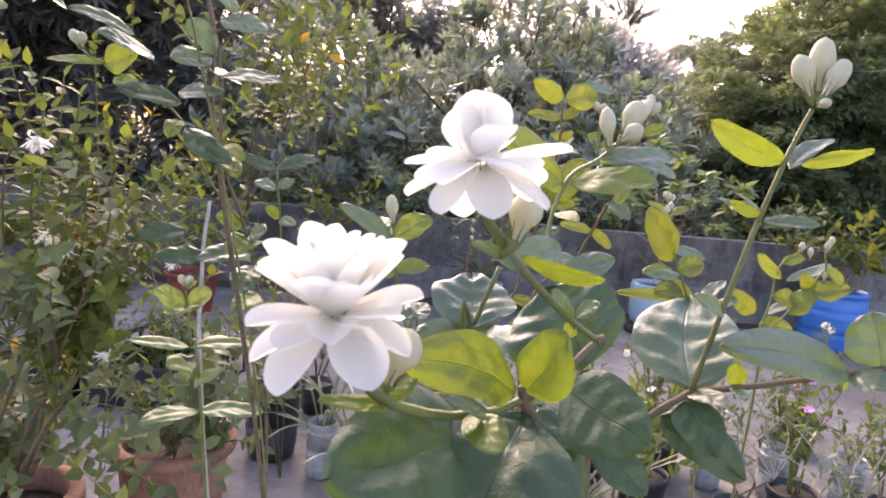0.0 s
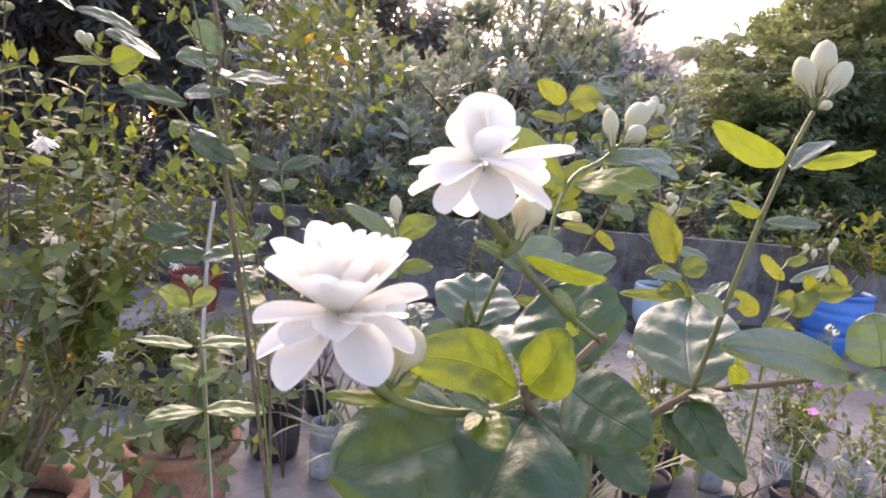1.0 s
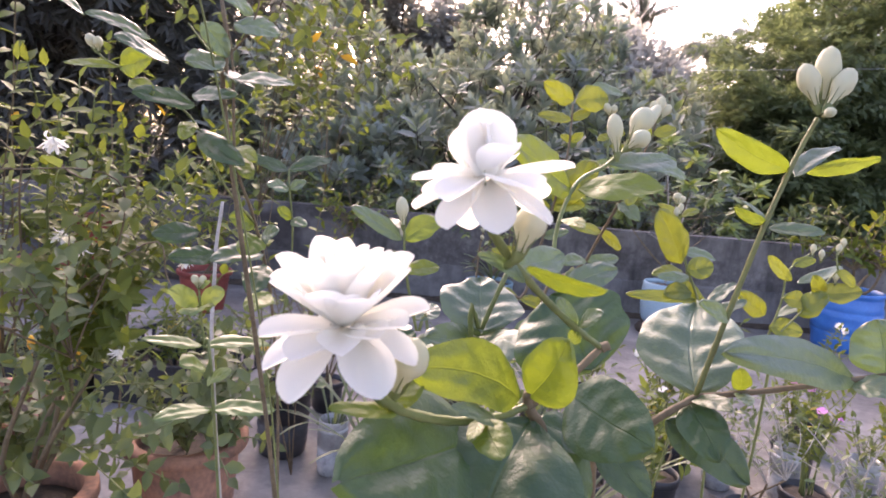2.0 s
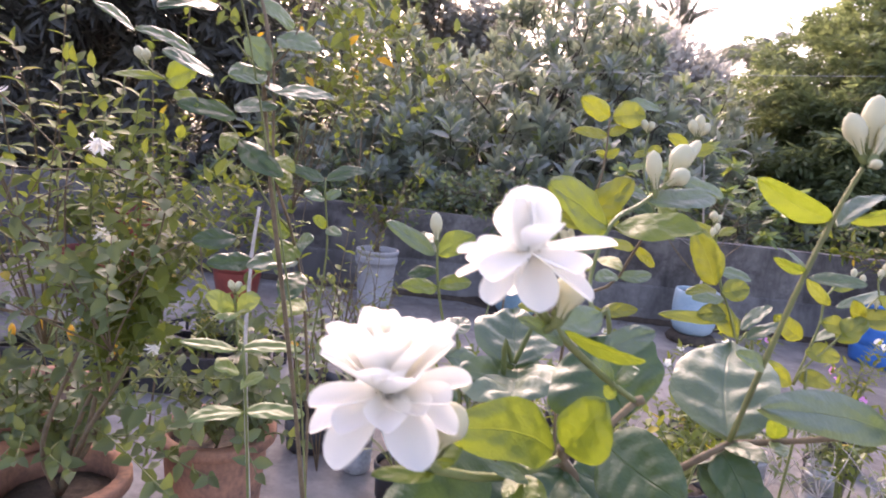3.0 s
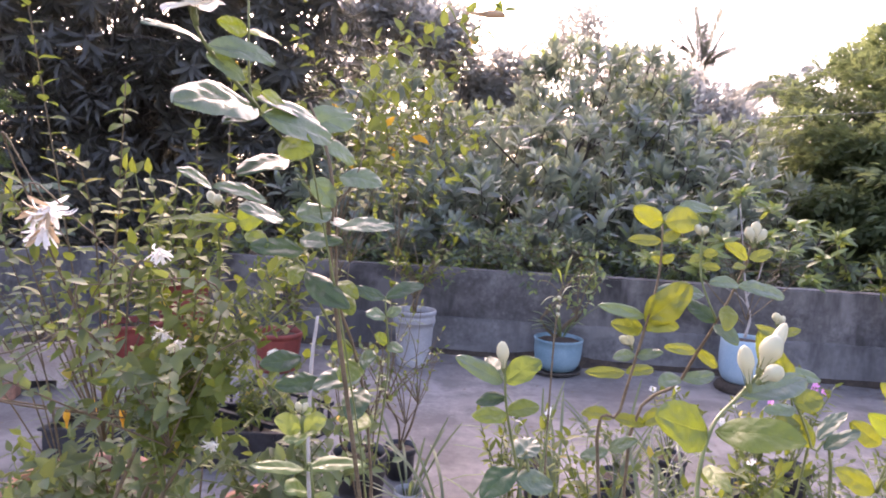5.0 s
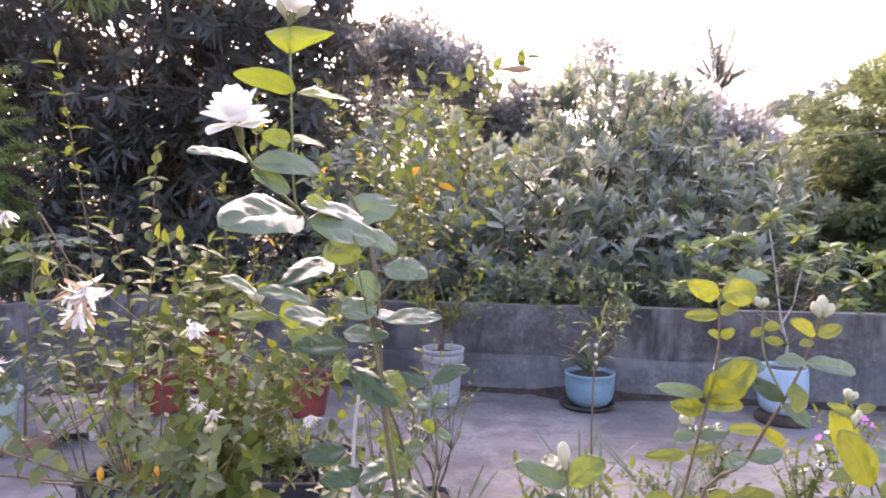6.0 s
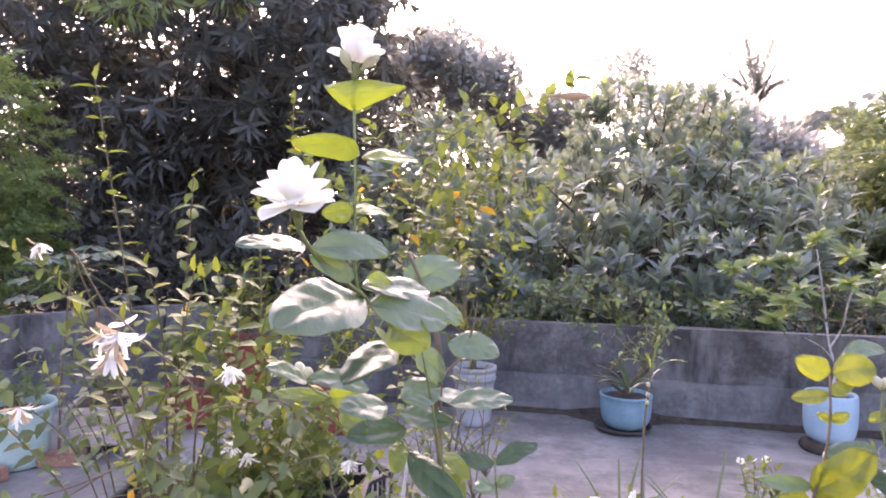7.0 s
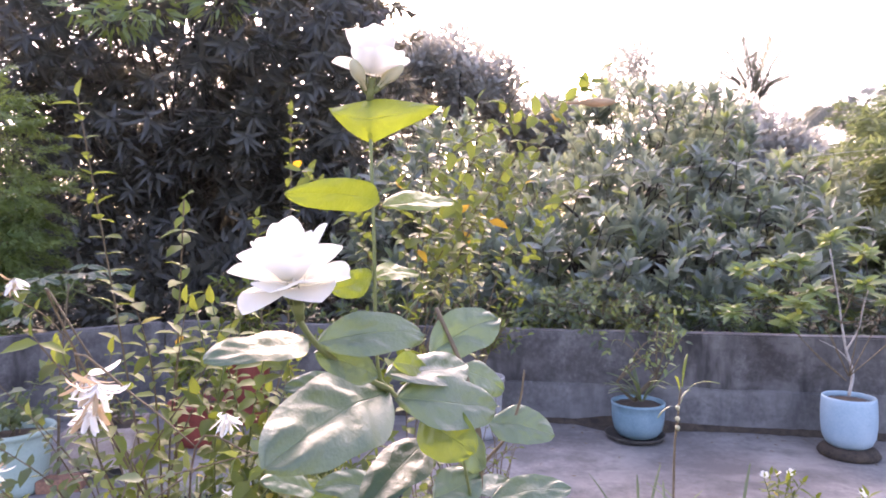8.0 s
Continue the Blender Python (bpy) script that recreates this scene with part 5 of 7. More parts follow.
for k, (bx, by, hg, fl) in enumerate(((1.05, 2.7, 0.34, PETAL), (1.3, 2.95, 0.4, PINK), (1.52, 2.55, 0.33, PINK), (1.75, 2.85, 0.38, PETAL), (0.8, 2.95, 0.3, PETAL))):
    periwinkle((bx, by, 0.14), hg, 171 + 5 * k, fl)
for k, (bx, by) in enumerate(((1.42, 2.4), (1.2, 2.45), (1.66, 2.35))):
    bushy("seedling_plant", (bx, by, 0.13), (bx - 0.12, by - 0.1, 0.25), (bx + 0.12, by + 0.1, 0.42), 9, SHRUB_PALE, 0.03, 0.015, 0.03, "young seedling in a cut bottle", 191 + k, GREEN_STEM, 0.4, 0.0018)

# Leafy seedlings filling the second tray.
for k, (bx, by) in enumerate(((-1.24, 2.84), (-1.1, 2.95), (-0.95, 2.92), (-1.02, 2.83), (-1.4, 2.9))):
    bushy("seedling_plant", (bx, by, 0.1), (bx - 0.13, by - 0.12, 0.2), (bx + 0.13, by + 0.12, 0.42), 12, SHRUB_LEAF if k % 2 else SHRUB_PALE, 0.045, 0.022, 0.034, "leafy seedling crowded in a black tray", 801 + 3 * k, GREEN_STEM, 0.35, 0.002)

# Young plants crowded in nursery pots on the near floor.
for k, (bx, by, hg) in enumerate(((0.36, 1.95, 0.6), (0.62, 2.12, 0.56), (0.14, 2.2, 0.52), (0.88, 2.2, 0.52), (1.12, 2.02, 0.58), (1.36, 2.16, 0.54), (1.6, 2.1, 0.52), (0.5, 2.45, 0.46), (1.02, 2.48, 0.44), (0.75, 1.85, 0.62), (1.3, 1.85, 0.62), (1.85, 2.2, 0.5))):
    pot("nursery_pot", (bx, by, 0), wall_profile(0.06, 0.078, 0.16, 0.004, 0.003), BLACK_PLASTIC, "small black plastic nursery pot", soil=(0.07, 0.14), group="nursery pots")
    if k % 3 == 2:
        periwinkle((bx, by, 0.14), hg - 0.12, 300 + 7 * k, PINK if k % 2 else PETAL)
    elif k % 3 == 1:
        bushy("twiggy_plant", (bx, by, 0.14), (bx - 0.16, by - 0.12, hg * 0.6), (bx + 0.16, by + 0.12, hg), 14, SHRUB_PALE, 0.032, 0.013, 0.04, "young twiggy plant with narrow pale leaves", 320 + 3 * k, PALE_STEM, 0.5, 0.0022)
    else:
        bushy("seedling_plant", (bx, by, 0.14), (bx - 0.15, by - 0.12, hg * 0.6), (bx + 0.15, by + 0.12, hg), 12, SHRUB_LEAF, 0.045, 0.022, 0.035, "young leafy seedling in a nursery pot", 320 + 3 * k, GREEN_STEM, 0.4, 0.0025)

# Narrow-leaved seedlings standing upright in nursery pots.
for k, (bx, by) in enumerate(((0.2, 2.0), (0.46, 2.26), (0.3, 2.42), (-0.06, 2.12), (0.72, 2.34), (0.52, 1.82))):
    pot("nursery_pot", (bx, by, 0), wall_profile(0.05, 0.066, 0.15, 0.004, 0.003), BLACK_PLASTIC, "small black plastic nursery pot", soil=(0.058, 0.13), group="nursery pots")
    g = thing("spiky_grass", (bx, by, 0.13), "upright tuft of narrow grey-green leaves", "plant", "grass tufts")
    blades(g, (bx, by, 0.13), 12, 0.42, 0.012, GRASS_LEAF, 701 + k, 0.45)

# Thin upright stalk topped by a spray of yellowing straps.
stalk = thing("lily_stalk", (0.211, 1.7, 0.0), "tall thin brown stalk with yellowing strap leaves on top", "plant")
stem(stalk, [(0.211, 1.7, 0.0), (0.211, 1.7, 0.820), (0.220, 1.7, 0.988), (0.225, 1.7, 1.042)], 0.003, 0.0016, BROWN_STEM, "stem", 6)
blades(stalk, (0.225, 1.7, 1.042), 4, 0.08, 0.006, VINE_LEAF, 401, 0.6)
blades(stalk, (0.220, 1.7, 1.008), 2, 0.07, 0.005, GRASS_LEAF, 403, 2.2)
for dz in (0.01, -0.012, -0.03):
    bud(stalk, (0.220, 1.698, 0.988 + dz), (0.216, 1.688, 1.000 + dz), 0.005)

# Lobed-leaf seedling by the side wall and small marigold spikes.
pap = thing("papaya_plant", (-2.75, 3.3, 0), "young papaya with blue-green lobed leaves", "plant")
stem(pap, [(-2.75, 3.3, 0), (-2.74, 3.32, 0.6), (-2.7, 3.35, 1.1)], 0.008, 0.005, BROWN_STEM, "stem")
rngp = np.random.default_rng(197)
for k in range(9):
    w = k * 2.4
    c = np.array((-2.7, 3.35, 1.08)) + (0.26 * math.cos(w), 0.22 * math.sin(w), rngp.uniform(-0.15, 0.12))
    stem(pap, [(-2.7, 3.35, 1.0 + 0.01 * k), (c + (-2.7, 3.35, 1.05)) / 2 + (0, 0, 0.03), c], 0.003, 0.002, GREEN_STEM, "stalk", 5)
    lobes = [leaf_data(c, c + 0.11 * np.array((math.cos(w + a), math.sin(w + a), -0.25)), 0.045, (0, -0.5, 0.8), 0.2, 0.1, 0.6, seed=a) for a in (-1.7, -0.85, 0, 0.85, 1.7)]
    vv, ff, uu = [], [], []
    for a, b, u in lobes:
        ff += [tuple(i + len(vv) for i in g) for g in b]
        vv += a
        uu += u
    finish("leaf", vv, ff, JASMINE_OLD, pap, "blue-green lobed leaf", uvs=uu)
mari = thing("marigold_plant", (-1.19, 2.07, 0.0), "small plant with upright orange flower spikes", "flowering plant")
leafy_stems(mari, [((-1.19, 2.07, 0.0), (-1.19 + dx, 2.07 + dy, 0.3 + dz)) for dx, dy, dz in ((-0.15, 0, 0.1), (-0.05, 0.05, 0.14), (0.05, -0.05, 0.12), (0.12, 0.03, 0.15), (0.2, 0, 0.1), (0, 0, 0.05))],
            SHRUB_LEAF, 0.04, 0.016, 0.02, 0.2, GREEN_STEM, 0.003, 0.0015, 199)
for dx, dz in ((-0.15, 0.1), (-0.05, 0.14), (0.05, 0.12), (0.12, 0.15), (0.2, 0.1)):
    v, f = bud_data((-1.19 + dx, 2.07, 0.3 + dz), (0, 0, 1), 0.07, 0.012)
    finish("spike", v, f, ORANGE, mari, "orange flower spike")

# ---- jasmine plants near the camera ----
def grow_pot(at):
    return pot("grow_pot", at, wall_profile(0.11, 0.14, 0.26, 0.01, 0.006), BLACK_PLASTIC, "black plastic grow pot of a jasmine", soil=(0.128, 0.22), group="grow pots")


def jasmine_flower(plant, base, axis, size, label, whorls, seed, point=0.5, stray=8):
    """Double jasmine bloom: a short green tube, then whorls (count, tilt, length, width, curve, cup, rise)."""
    base = np.asarray(base, float)
    ax = unit(axis)
    centre = base + ax * size * 0.22
    fl = finish("flower", *tube_data([base - ax * size * 0.1, base + ax * size * 0.1, centre - ax * size * 0.03], size * 0.045, size * 0.055, 8), GREEN_STEM, plant, label)
    calyx(fl, base, ax, size * 0.2, size * 0.065)
    for k, (count, tilt, length, width, curve, cup, rise, *turn) in enumerate(whorls):
        whorl(fl, centre, ax, count, tilt, length * size, width * size, curve, cup, turn[0] if turn else 37 * k + seed * 11, PETAL, point, seed * 10 + k, rise * size, stray)
    return fl


def folded_pair(plant, node, reach, height, mat):
    """Two young leaves still clasped together: a flat upper margin, the blades narrowing to the node below."""
    side, up, fore = np.array((0.979, 0.203, 0)), np.array((0, 0, 1)), np.array((0.203, -0.979, 0))
    n, m = 32, 10
    verts, faces, uvs = [], [], []
    for i in range(n + 1):
        u = -1 + 2 * i / n
        x = -abs(reach[0] * u) if u < 0 else reach[1] * u
        deep = height * (1 - abs(u) ** 1.25) ** 0.9 + 0.0004
        for j in range(m + 1):
            v = j / m
            z = height * (1.0 + 0.07 * math.sin(3 * u + 1)) - deep * v
            bulge = 0.004 * math.sin(math.pi * v) * (1 - u * u) - 0.005 * u * u + 0.0006 * math.sin(9 * u + 4 * v)
            verts.append(np.asarray(node) + side * x + up * z + fore * bulge)
            uvs.append((v, 0.5 + 0.5 * u))
    for i in range(n):
        for j in range(m):
            k = i * (m + 1) + j
            faces.append((k, k + 1, k + m + 2, k + m + 1))
    return finish("leaf", verts, faces, mat, plant, "folded pair of lime-green leaves", uvs=uvs)


grow_pot((0.24, 0.62, 0))
A = thing("jasmine_shrub", (0.24, 0.62, 0.22), "double-flowered jasmine shrub with glossy rounded leaves", "shrub", "jasmine shrubs")

stem(A, [(0.24, 0.62, 0.2), (0.25, 0.52, 0.7), (0.2138, 0.4320, 1.0314), (0.1849, 0.3502, 1.0937), (0.1769, 0.3323, 1.1091)], 0.0026, 0.0013, BROWN_STEM, "stem")
stem(A, [(0.1769, 0.3323, 1.1091), (0.1866, 0.3383, 1.1147), (0.1948, 0.3420, 1.1221)], 0.0011, 0.0009, BROWN_STEM, "stem")
stem(A, [(0.1948, 0.3420, 1.1221), (0.1859, 0.3354, 1.1289), (0.1756, 0.3246, 1.1385), (0.1670, 0.3128, 1.1482), (0.1627, 0.3046, 1.1543), (0.1611, 0.3002, 1.1586)], 0.0008, 0.0011, GREEN_STEM, "stem")
stem(A, [(0.1948, 0.3420, 1.1221), (0.1967, 0.3417, 1.1231)], 0.0014, 0.0012, BROWN_STEM, "spur")
stem(A, [(0.1769, 0.3323, 1.1091), (0.1760, 0.3299, 1.1134)], 0.0013, 0.001, BROWN_STEM, "spur")
stem(A, [(0.1769, 0.3323, 1.1095), (0.1697, 0.3242, 1.1095), (0.1595, 0.3124, 1.1126), (0.1506, 0.3030, 1.1176), (0.1456, 0.2928, 1.1245), (0.1436, 0.2914, 1.1288)], 0.0009, 0.0011, GREEN_STEM, "stem")
stem(A, [(0.24, 0.62, 0.2), (0.3, 0.56, 0.7), (0.2232, 0.4415, 1.0264), (0.2208, 0.3978, 1.0718), (0.2265, 0.3851, 1.0875), (0.2377, 0.3864, 1.0952)], 0.0017, 0.0012, BROWN_STEM, "stem")
stem(A, [(0.2377, 0.3864, 1.0952), (0.2446, 0.3884, 1.1215), (0.2524, 0.3900, 1.1510), (0.2589, 0.3928, 1.1691), (0.2633, 0.3945, 1.1800), (0.2663, 0.3955, 1.1864)], 0.00095, 0.0007, OLIVE_STEM, "stem")
stem(A, [(0.2377, 0.3864, 1.0952), (0.2573, 0.3852, 1.0994), (0.2802, 0.3833, 1.1055), (0.3012, 0.3842, 1.1102)], 0.0012, 0.0009, BROWN_STEM, "stem")
stem(A, [(0.24, 0.62, 0.2), (0.25, 0.56, 0.8), (0.2044, 0.4222, 1.1004), (0.1939, 0.4056, 1.1246), (0.1914, 0.4129, 1.1392), (0.1986, 0.4259, 1.1581), (0.2128, 0.4425, 1.1662), (0.2223, 0.4489, 1.1747)], 0.001, 0.0007, GREEN_STEM, "stem")
stem(A, [(0.24, 0.62, 0.2), (0.2, 0.56, 0.8), (0.1659, 0.4201, 1.0888), (0.1688, 0.4172, 1.1031), (0.1760, 0.4156, 1.1252)], 0.0012, 0.0009, GREEN_STEM, "stem")
leaf(A, (0.2593, 0.3929, 1.1691), (0.2326, 0.3861, 1.1793), 0.0094, (0.30, -0.75, -0.60), JASMINE_YOUNG, 0.30, 0.12)
leaf(A, (0.2611, 0.3928, 1.1687), (0.2811, 0.4069, 1.1799), 0.0073, (-0.30, -0.50, 0.80), JASMINE_BACK, 0.20, 0.12)
leaf(A, (0.2664, 0.3970, 1.1690), (0.2932, 0.4022, 1.1748), 0.0073, (0.10, -0.75, -0.65), JASMINE_YOUNG, 0.30, 0.12)
leaf(A, (0.2535, 0.3902, 1.1525), (0.2407, 0.3846, 1.1565), 0.0038, (0.30, -0.80, -0.50), JASMINE_YOUNG, 0.18, 0.12)
leaf(A, (0.2538, 0.3903, 1.1532), (0.2469, 0.3952, 1.1594), 0.0036, (0.50, -0.60, 0.60), JASMINE_BACK, 0.18, 0.12)
leaf(A, (0.2542, 0.3901, 1.1515), (0.2697, 0.3863, 1.1522), 0.0060, (0.00, -0.60, 0.80), JASMINE_BACK, 0.30, 0.12)
leaf(A, (0.1714, 0.3141, 1.1427), (0.1613, 0.3110, 1.1484), 0.0033, (0.30, -0.80, 0.50), JASMINE_BACK, 0.30, 0.12)
leaf(A, (0.1692, 0.3208, 1.1446), (0.1810, 0.3277, 1.1472), 0.0075, (0.00, -0.80, 0.60), JASMINE_BACK, 0.18, 0.12)
leaf(A, (0.1709, 0.3144, 1.1451), (0.1853, 0.3053, 1.1433), 0.0052, (0.10, -0.80, -0.55), JASMINE_YOUNG, 0.30, 0.12)
leaf(A, (0.1802, 0.3178, 1.1415), (0.1915, 0.3225, 1.1462), 0.0061, (-0.20, -0.80, 0.55), JASMINE_BACK, 0.18, 0.12)
leaf(A, (0.1872, 0.3354, 1.1288), (0.1817, 0.3343, 1.1356), 0.0046, (0.45, -0.86, 0.23), JASMINE_BACK)
leaf(A, (0.1872, 0.3354, 1.1288), (0.1913, 0.3311, 1.1338), 0.0044, (-0.85, -0.39, 0.35), JASMINE_BACK)
leaf(A, (0.1886, 0.3368, 1.1246), (0.1851, 0.3351, 1.1275), 0.0033, (0.41, -0.91, 0.00), JASMINE_YOUNG)
leaf(A, (0.1980, 0.3609, 1.1100), (0.1861, 0.3756, 1.1276), 0.0350, (-0.16, -0.81, 0.57), JASMINE_OLD)
leaf(A, (0.1899, 0.3521, 1.1061), (0.2065, 0.3315, 1.1023), 0.0214, (-0.56, -0.56, 0.61), JASMINE_OLD)
leaf(A, (0.1757, 0.3297, 1.1121), (0.1521, 0.2995, 1.1283), 0.0142, (0.82, -0.50, 0.26), JASMINE_YOUNG)
leaf(A, (0.1763, 0.3297, 1.1122), (0.1820, 0.3202, 1.1290), 0.0138, (-0.70, -0.70, -0.16), JASMINE_YOUNG)
leaf(A, (0.1655, 0.3174, 1.1117), (0.1689, 0.3040, 1.1103), 0.0084, (-0.31, -0.18, 0.94), JASMINE_YOUNG)
leaf(A, (0.1655, 0.3174, 1.1117), (0.1625, 0.3072, 1.1117), 0.0039, (-0.14, 0.04, 0.99), JASMINE_YOUNG)
leaf(A, (0.1696, 0.3222, 1.1099), (0.1594, 0.3035, 1.1204), 0.0047, (0.77, -0.06, 0.64), JASMINE_BACK)
leaf(A, (0.1486, 0.3002, 1.1197), (0.1390, 0.2840, 1.1264), 0.0045, (0.56, 0.01, 0.83), JASMINE_YOUNG)
leaf(A, (0.1475, 0.3002, 1.1199), (0.1516, 0.3041, 1.1251), 0.0073, (-0.27, -0.66, 0.70), JASMINE_YOUNG)
leaf(A, (0.1673, 0.3357, 1.0989), (0.1410, 0.2934, 1.1087), 0.0274, (0.73, -0.31, 0.61), JASMINE_OLD)
leaf(A, (0.1785, 0.3366, 1.1045), (0.1638, 0.3036, 1.0882), 0.0357, (0.01, -0.45, 0.89), JASMINE_OLD)
leaf(A, (0.1893, 0.3555, 1.0950), (0.1959, 0.3427, 1.0773), 0.0138, (0.35, -0.70, 0.63), JASMINE_OLD)
leaf(A, (0.2021, 0.3649, 1.0893), (0.2165, 0.3531, 1.0772), 0.0129, (0.08, -0.66, 0.74), JASMINE_OLD)
leaf(A, (0.1822, 0.3461, 1.1000), (0.2001, 0.3501, 1.0920), 0.0138, (0.45, -0.35, 0.82), JASMINE_OLD)
leaf(A, (0.1689, 0.4171, 1.1020), (0.1677, 0.4447, 1.1172), 0.0322, (0.06, -0.48, 0.88), JASMINE_BACK)
leaf(A, (0.1703, 0.4218, 1.0997), (0.1656, 0.3912, 1.0986), 0.0391, (-0.25, 0.00, 0.97), JASMINE_BACK)
leaf(A, (0.1684, 0.4214, 1.0975), (0.1497, 0.4020, 1.1037), 0.0141, (0.65, -0.42, 0.63), JASMINE_BACK)
leaf(A, (0.2395, 0.3915, 1.0953), (0.2505, 0.4305, 1.1182), 0.0354, (-0.19, -0.45, 0.87), JASMINE_BACK)
leaf(A, (0.2473, 0.3904, 1.1212), (0.2318, 0.3763, 1.1288), 0.0064, (0.72, -0.59, 0.37), JASMINE_BACK)
leaf(A, (0.2872, 0.3836, 1.1073), (0.2313, 0.3500, 1.1226), 0.0146, (0.54, -0.65, 0.53), JASMINE_BACK)
leaf(A, (0.2942, 0.3839, 1.1087), (0.2901, 0.3864, 1.1256), 0.0198, (-0.37, -0.93, 0.05), JASMINE_BACK)
leaf(A, (0.2837, 0.3834, 1.1061), (0.2927, 0.3735, 1.1070), 0.0107, (-0.37, -0.25, 0.90), JASMINE_BACK)
leaf(A, (0.2515, 0.3860, 1.0985), (0.2491, 0.3832, 1.1068), 0.0061, (-0.24, -0.90, -0.37), JASMINE_YOUNG)
leaf(A, (0.2515, 0.3860, 1.0985), (0.2502, 0.3768, 1.0980), 0.0055, (-0.01, -0.06, 1.00), JASMINE_BACK)
leaf(A, (0.2355, 0.3870, 1.0932), (0.2408, 0.3693, 1.0825), 0.0141, (-0.31, -0.56, 0.77), JASMINE_OLD)
leaf(A, (0.2300, 0.3870, 1.0866), (0.2556, 0.3778, 1.0714), 0.0169, (0.07, -0.80, 0.59), JASMINE_OLD)
leaf(A, (0.2363, 0.3873, 1.0947), (0.2429, 0.3717, 1.0980), 0.0071, (-0.45, -0.01, 0.89), JASMINE_OLD)
bud(A, (0.2661, 0.3959, 1.1890), (0.2606, 0.3980, 1.2029), 0.0035)
bud(A, (0.2691, 0.3992, 1.1903), (0.2703, 0.4021, 1.2095), 0.0041)
bud(A, (0.2676, 0.3939, 1.1889), (0.2761, 0.3980, 1.2024), 0.0035)
bud(A, (0.2658, 0.3915, 1.1869), (0.2656, 0.3857, 1.1882), 0.0017)
bud(A, (0.2169, 0.4431, 1.1698), (0.2142, 0.4456, 1.1865), 0.0033)
bud(A, (0.2223, 0.4489, 1.1747), (0.2289, 0.4514, 1.1902), 0.0047)
bud(A, (0.2195, 0.4415, 1.1729), (0.2274, 0.4397, 1.1799), 0.0037)
bud(A, (0.2233, 0.4491, 1.1759), (0.2378, 0.4670, 1.1928), 0.0030)
leaf(A, (0.1983, 0.4258, 1.1570), (0.1730, 0.3924, 1.1721), 0.0173, (0.82, -0.49, 0.28), JASMINE_YOUNG)
leaf(A, (0.1997, 0.4259, 1.1576), (0.2272, 0.4135, 1.1610), 0.0148, (-0.33, -0.52, 0.79), JASMINE_YOUNG)
leaf(A, (0.2149, 0.4427, 1.1675), (0.2480, 0.4639, 1.1716), 0.0117, (0.27, -0.58, 0.77), JASMINE_BACK)
leaf(A, (0.1966, 0.4192, 1.1471), (0.1979, 0.3988, 1.1463), 0.0073, (-0.24, -0.05, 0.97), JASMINE_YOUNG)
bud(A, (0.1688, 0.3110, 1.1481), (0.1718, 0.3126, 1.1584), 0.0034)
stem(A, [(0.1670, 0.3131, 1.1457), (0.1688, 0.3110, 1.1480)], 0.0008, 0.0009, GREEN_STEM, "stalk", 6, 4)

jasmine_flower(A, (0.1615, 0.3001, 1.1577), (-0.13, 0.03, 1.00), 0.0238, "open white double jasmine flower with an upright cup of petals", ((6, 122, 0.54, 0.34, 0.0, 0.4, 0.0, 60), (7, 102, 0.54, 0.33, 0.1, 0.45, 0.03, 85), (3, 84, 0.34, 0.3, 0.2, 0.45, 0.05, 20), (3, 26, 0.3, 0.38, 0.6, 0.5, 0.04, 95), (3, 16, 0.42, 0.48, 0.5, 0.55, 0.03, 40), (3, 8, 0.45, 0.44, 0.35, 0.55, 0.04, 95)), 3, 0.38)
jasmine_flower(A, (0.1400, 0.2929, 1.1317), (-0.14, -0.24, 0.96), 0.0237, "full white double jasmine flower with layered rounded petals", ((6, 116, 0.58, 0.36, -0.1, 0.4, 0.0, 68), (7, 94, 0.6, 0.33, 0.05, 0.45, 0.02, 92), (7, 72, 0.6, 0.32, 0.05, 0.5, 0.03, 65), (7, 52, 0.6, 0.31, 0.1, 0.55, 0.04, 95), (7, 35, 0.58, 0.3, 0.15, 0.6, 0.05, 70), (6, 20, 0.56, 0.29, 0.2, 0.6, 0.06, 90), (4, 7, 0.52, 0.26, 0.2, 0.6, 0.06, 40)), 5, 0.48, stray=12)
bud(A, (0.1475, 0.2987, 1.1229), (0.1513, 0.2974, 1.1341), 0.0038)

grow_pot((-0.02, 0.86, 0))
B2 = thing("jasmine_shrub", (-0.02, 0.86, 0.22), "tall jasmine shrub with puckered grey-green leaves and two blooms", "shrub", "jasmine shrubs")

stem(B2, [(-0.02, 0.86, 0.2), (0.0, 0.8, 0.7), (-0.0388, 0.7181, 1.1604), (-0.0365, 0.7045, 1.2134), (-0.0376, 0.7020, 1.2498), (-0.0467, 0.7090, 1.2786), (-0.0652, 0.7212, 1.3129)], 0.0026, 0.0012, BROWN_STEM, "stem")
stem(B2, [(-0.0365, 0.7047, 1.2247), (-0.0219, 0.7051, 1.2417), (-0.0140, 0.7072, 1.2624), (-0.0115, 0.7081, 1.2800)], 0.001, 0.0006, BROWN_STEM, "twig")
stem(B2, [(-0.02, 0.86, 0.2), (0.0, 0.78, 0.8), (-0.0431, 0.6783, 1.2443), (-0.0518, 0.6261, 1.2751), (-0.0585, 0.5996, 1.2928), (-0.0614, 0.5921, 1.3060), (-0.0602, 0.5854, 1.3562), (-0.0614, 0.5860, 1.3938), (-0.0615, 0.5864, 1.4137)], 0.001, 0.0007, GREEN_STEM, "stem")
stem(B2, [(-0.0585, 0.5996, 1.2928), (-0.0625, 0.5634, 1.3085), (-0.0672, 0.5443, 1.3208), (-0.0698, 0.5348, 1.3314)], 0.0013, 0.001, GREEN_STEM, "stem")
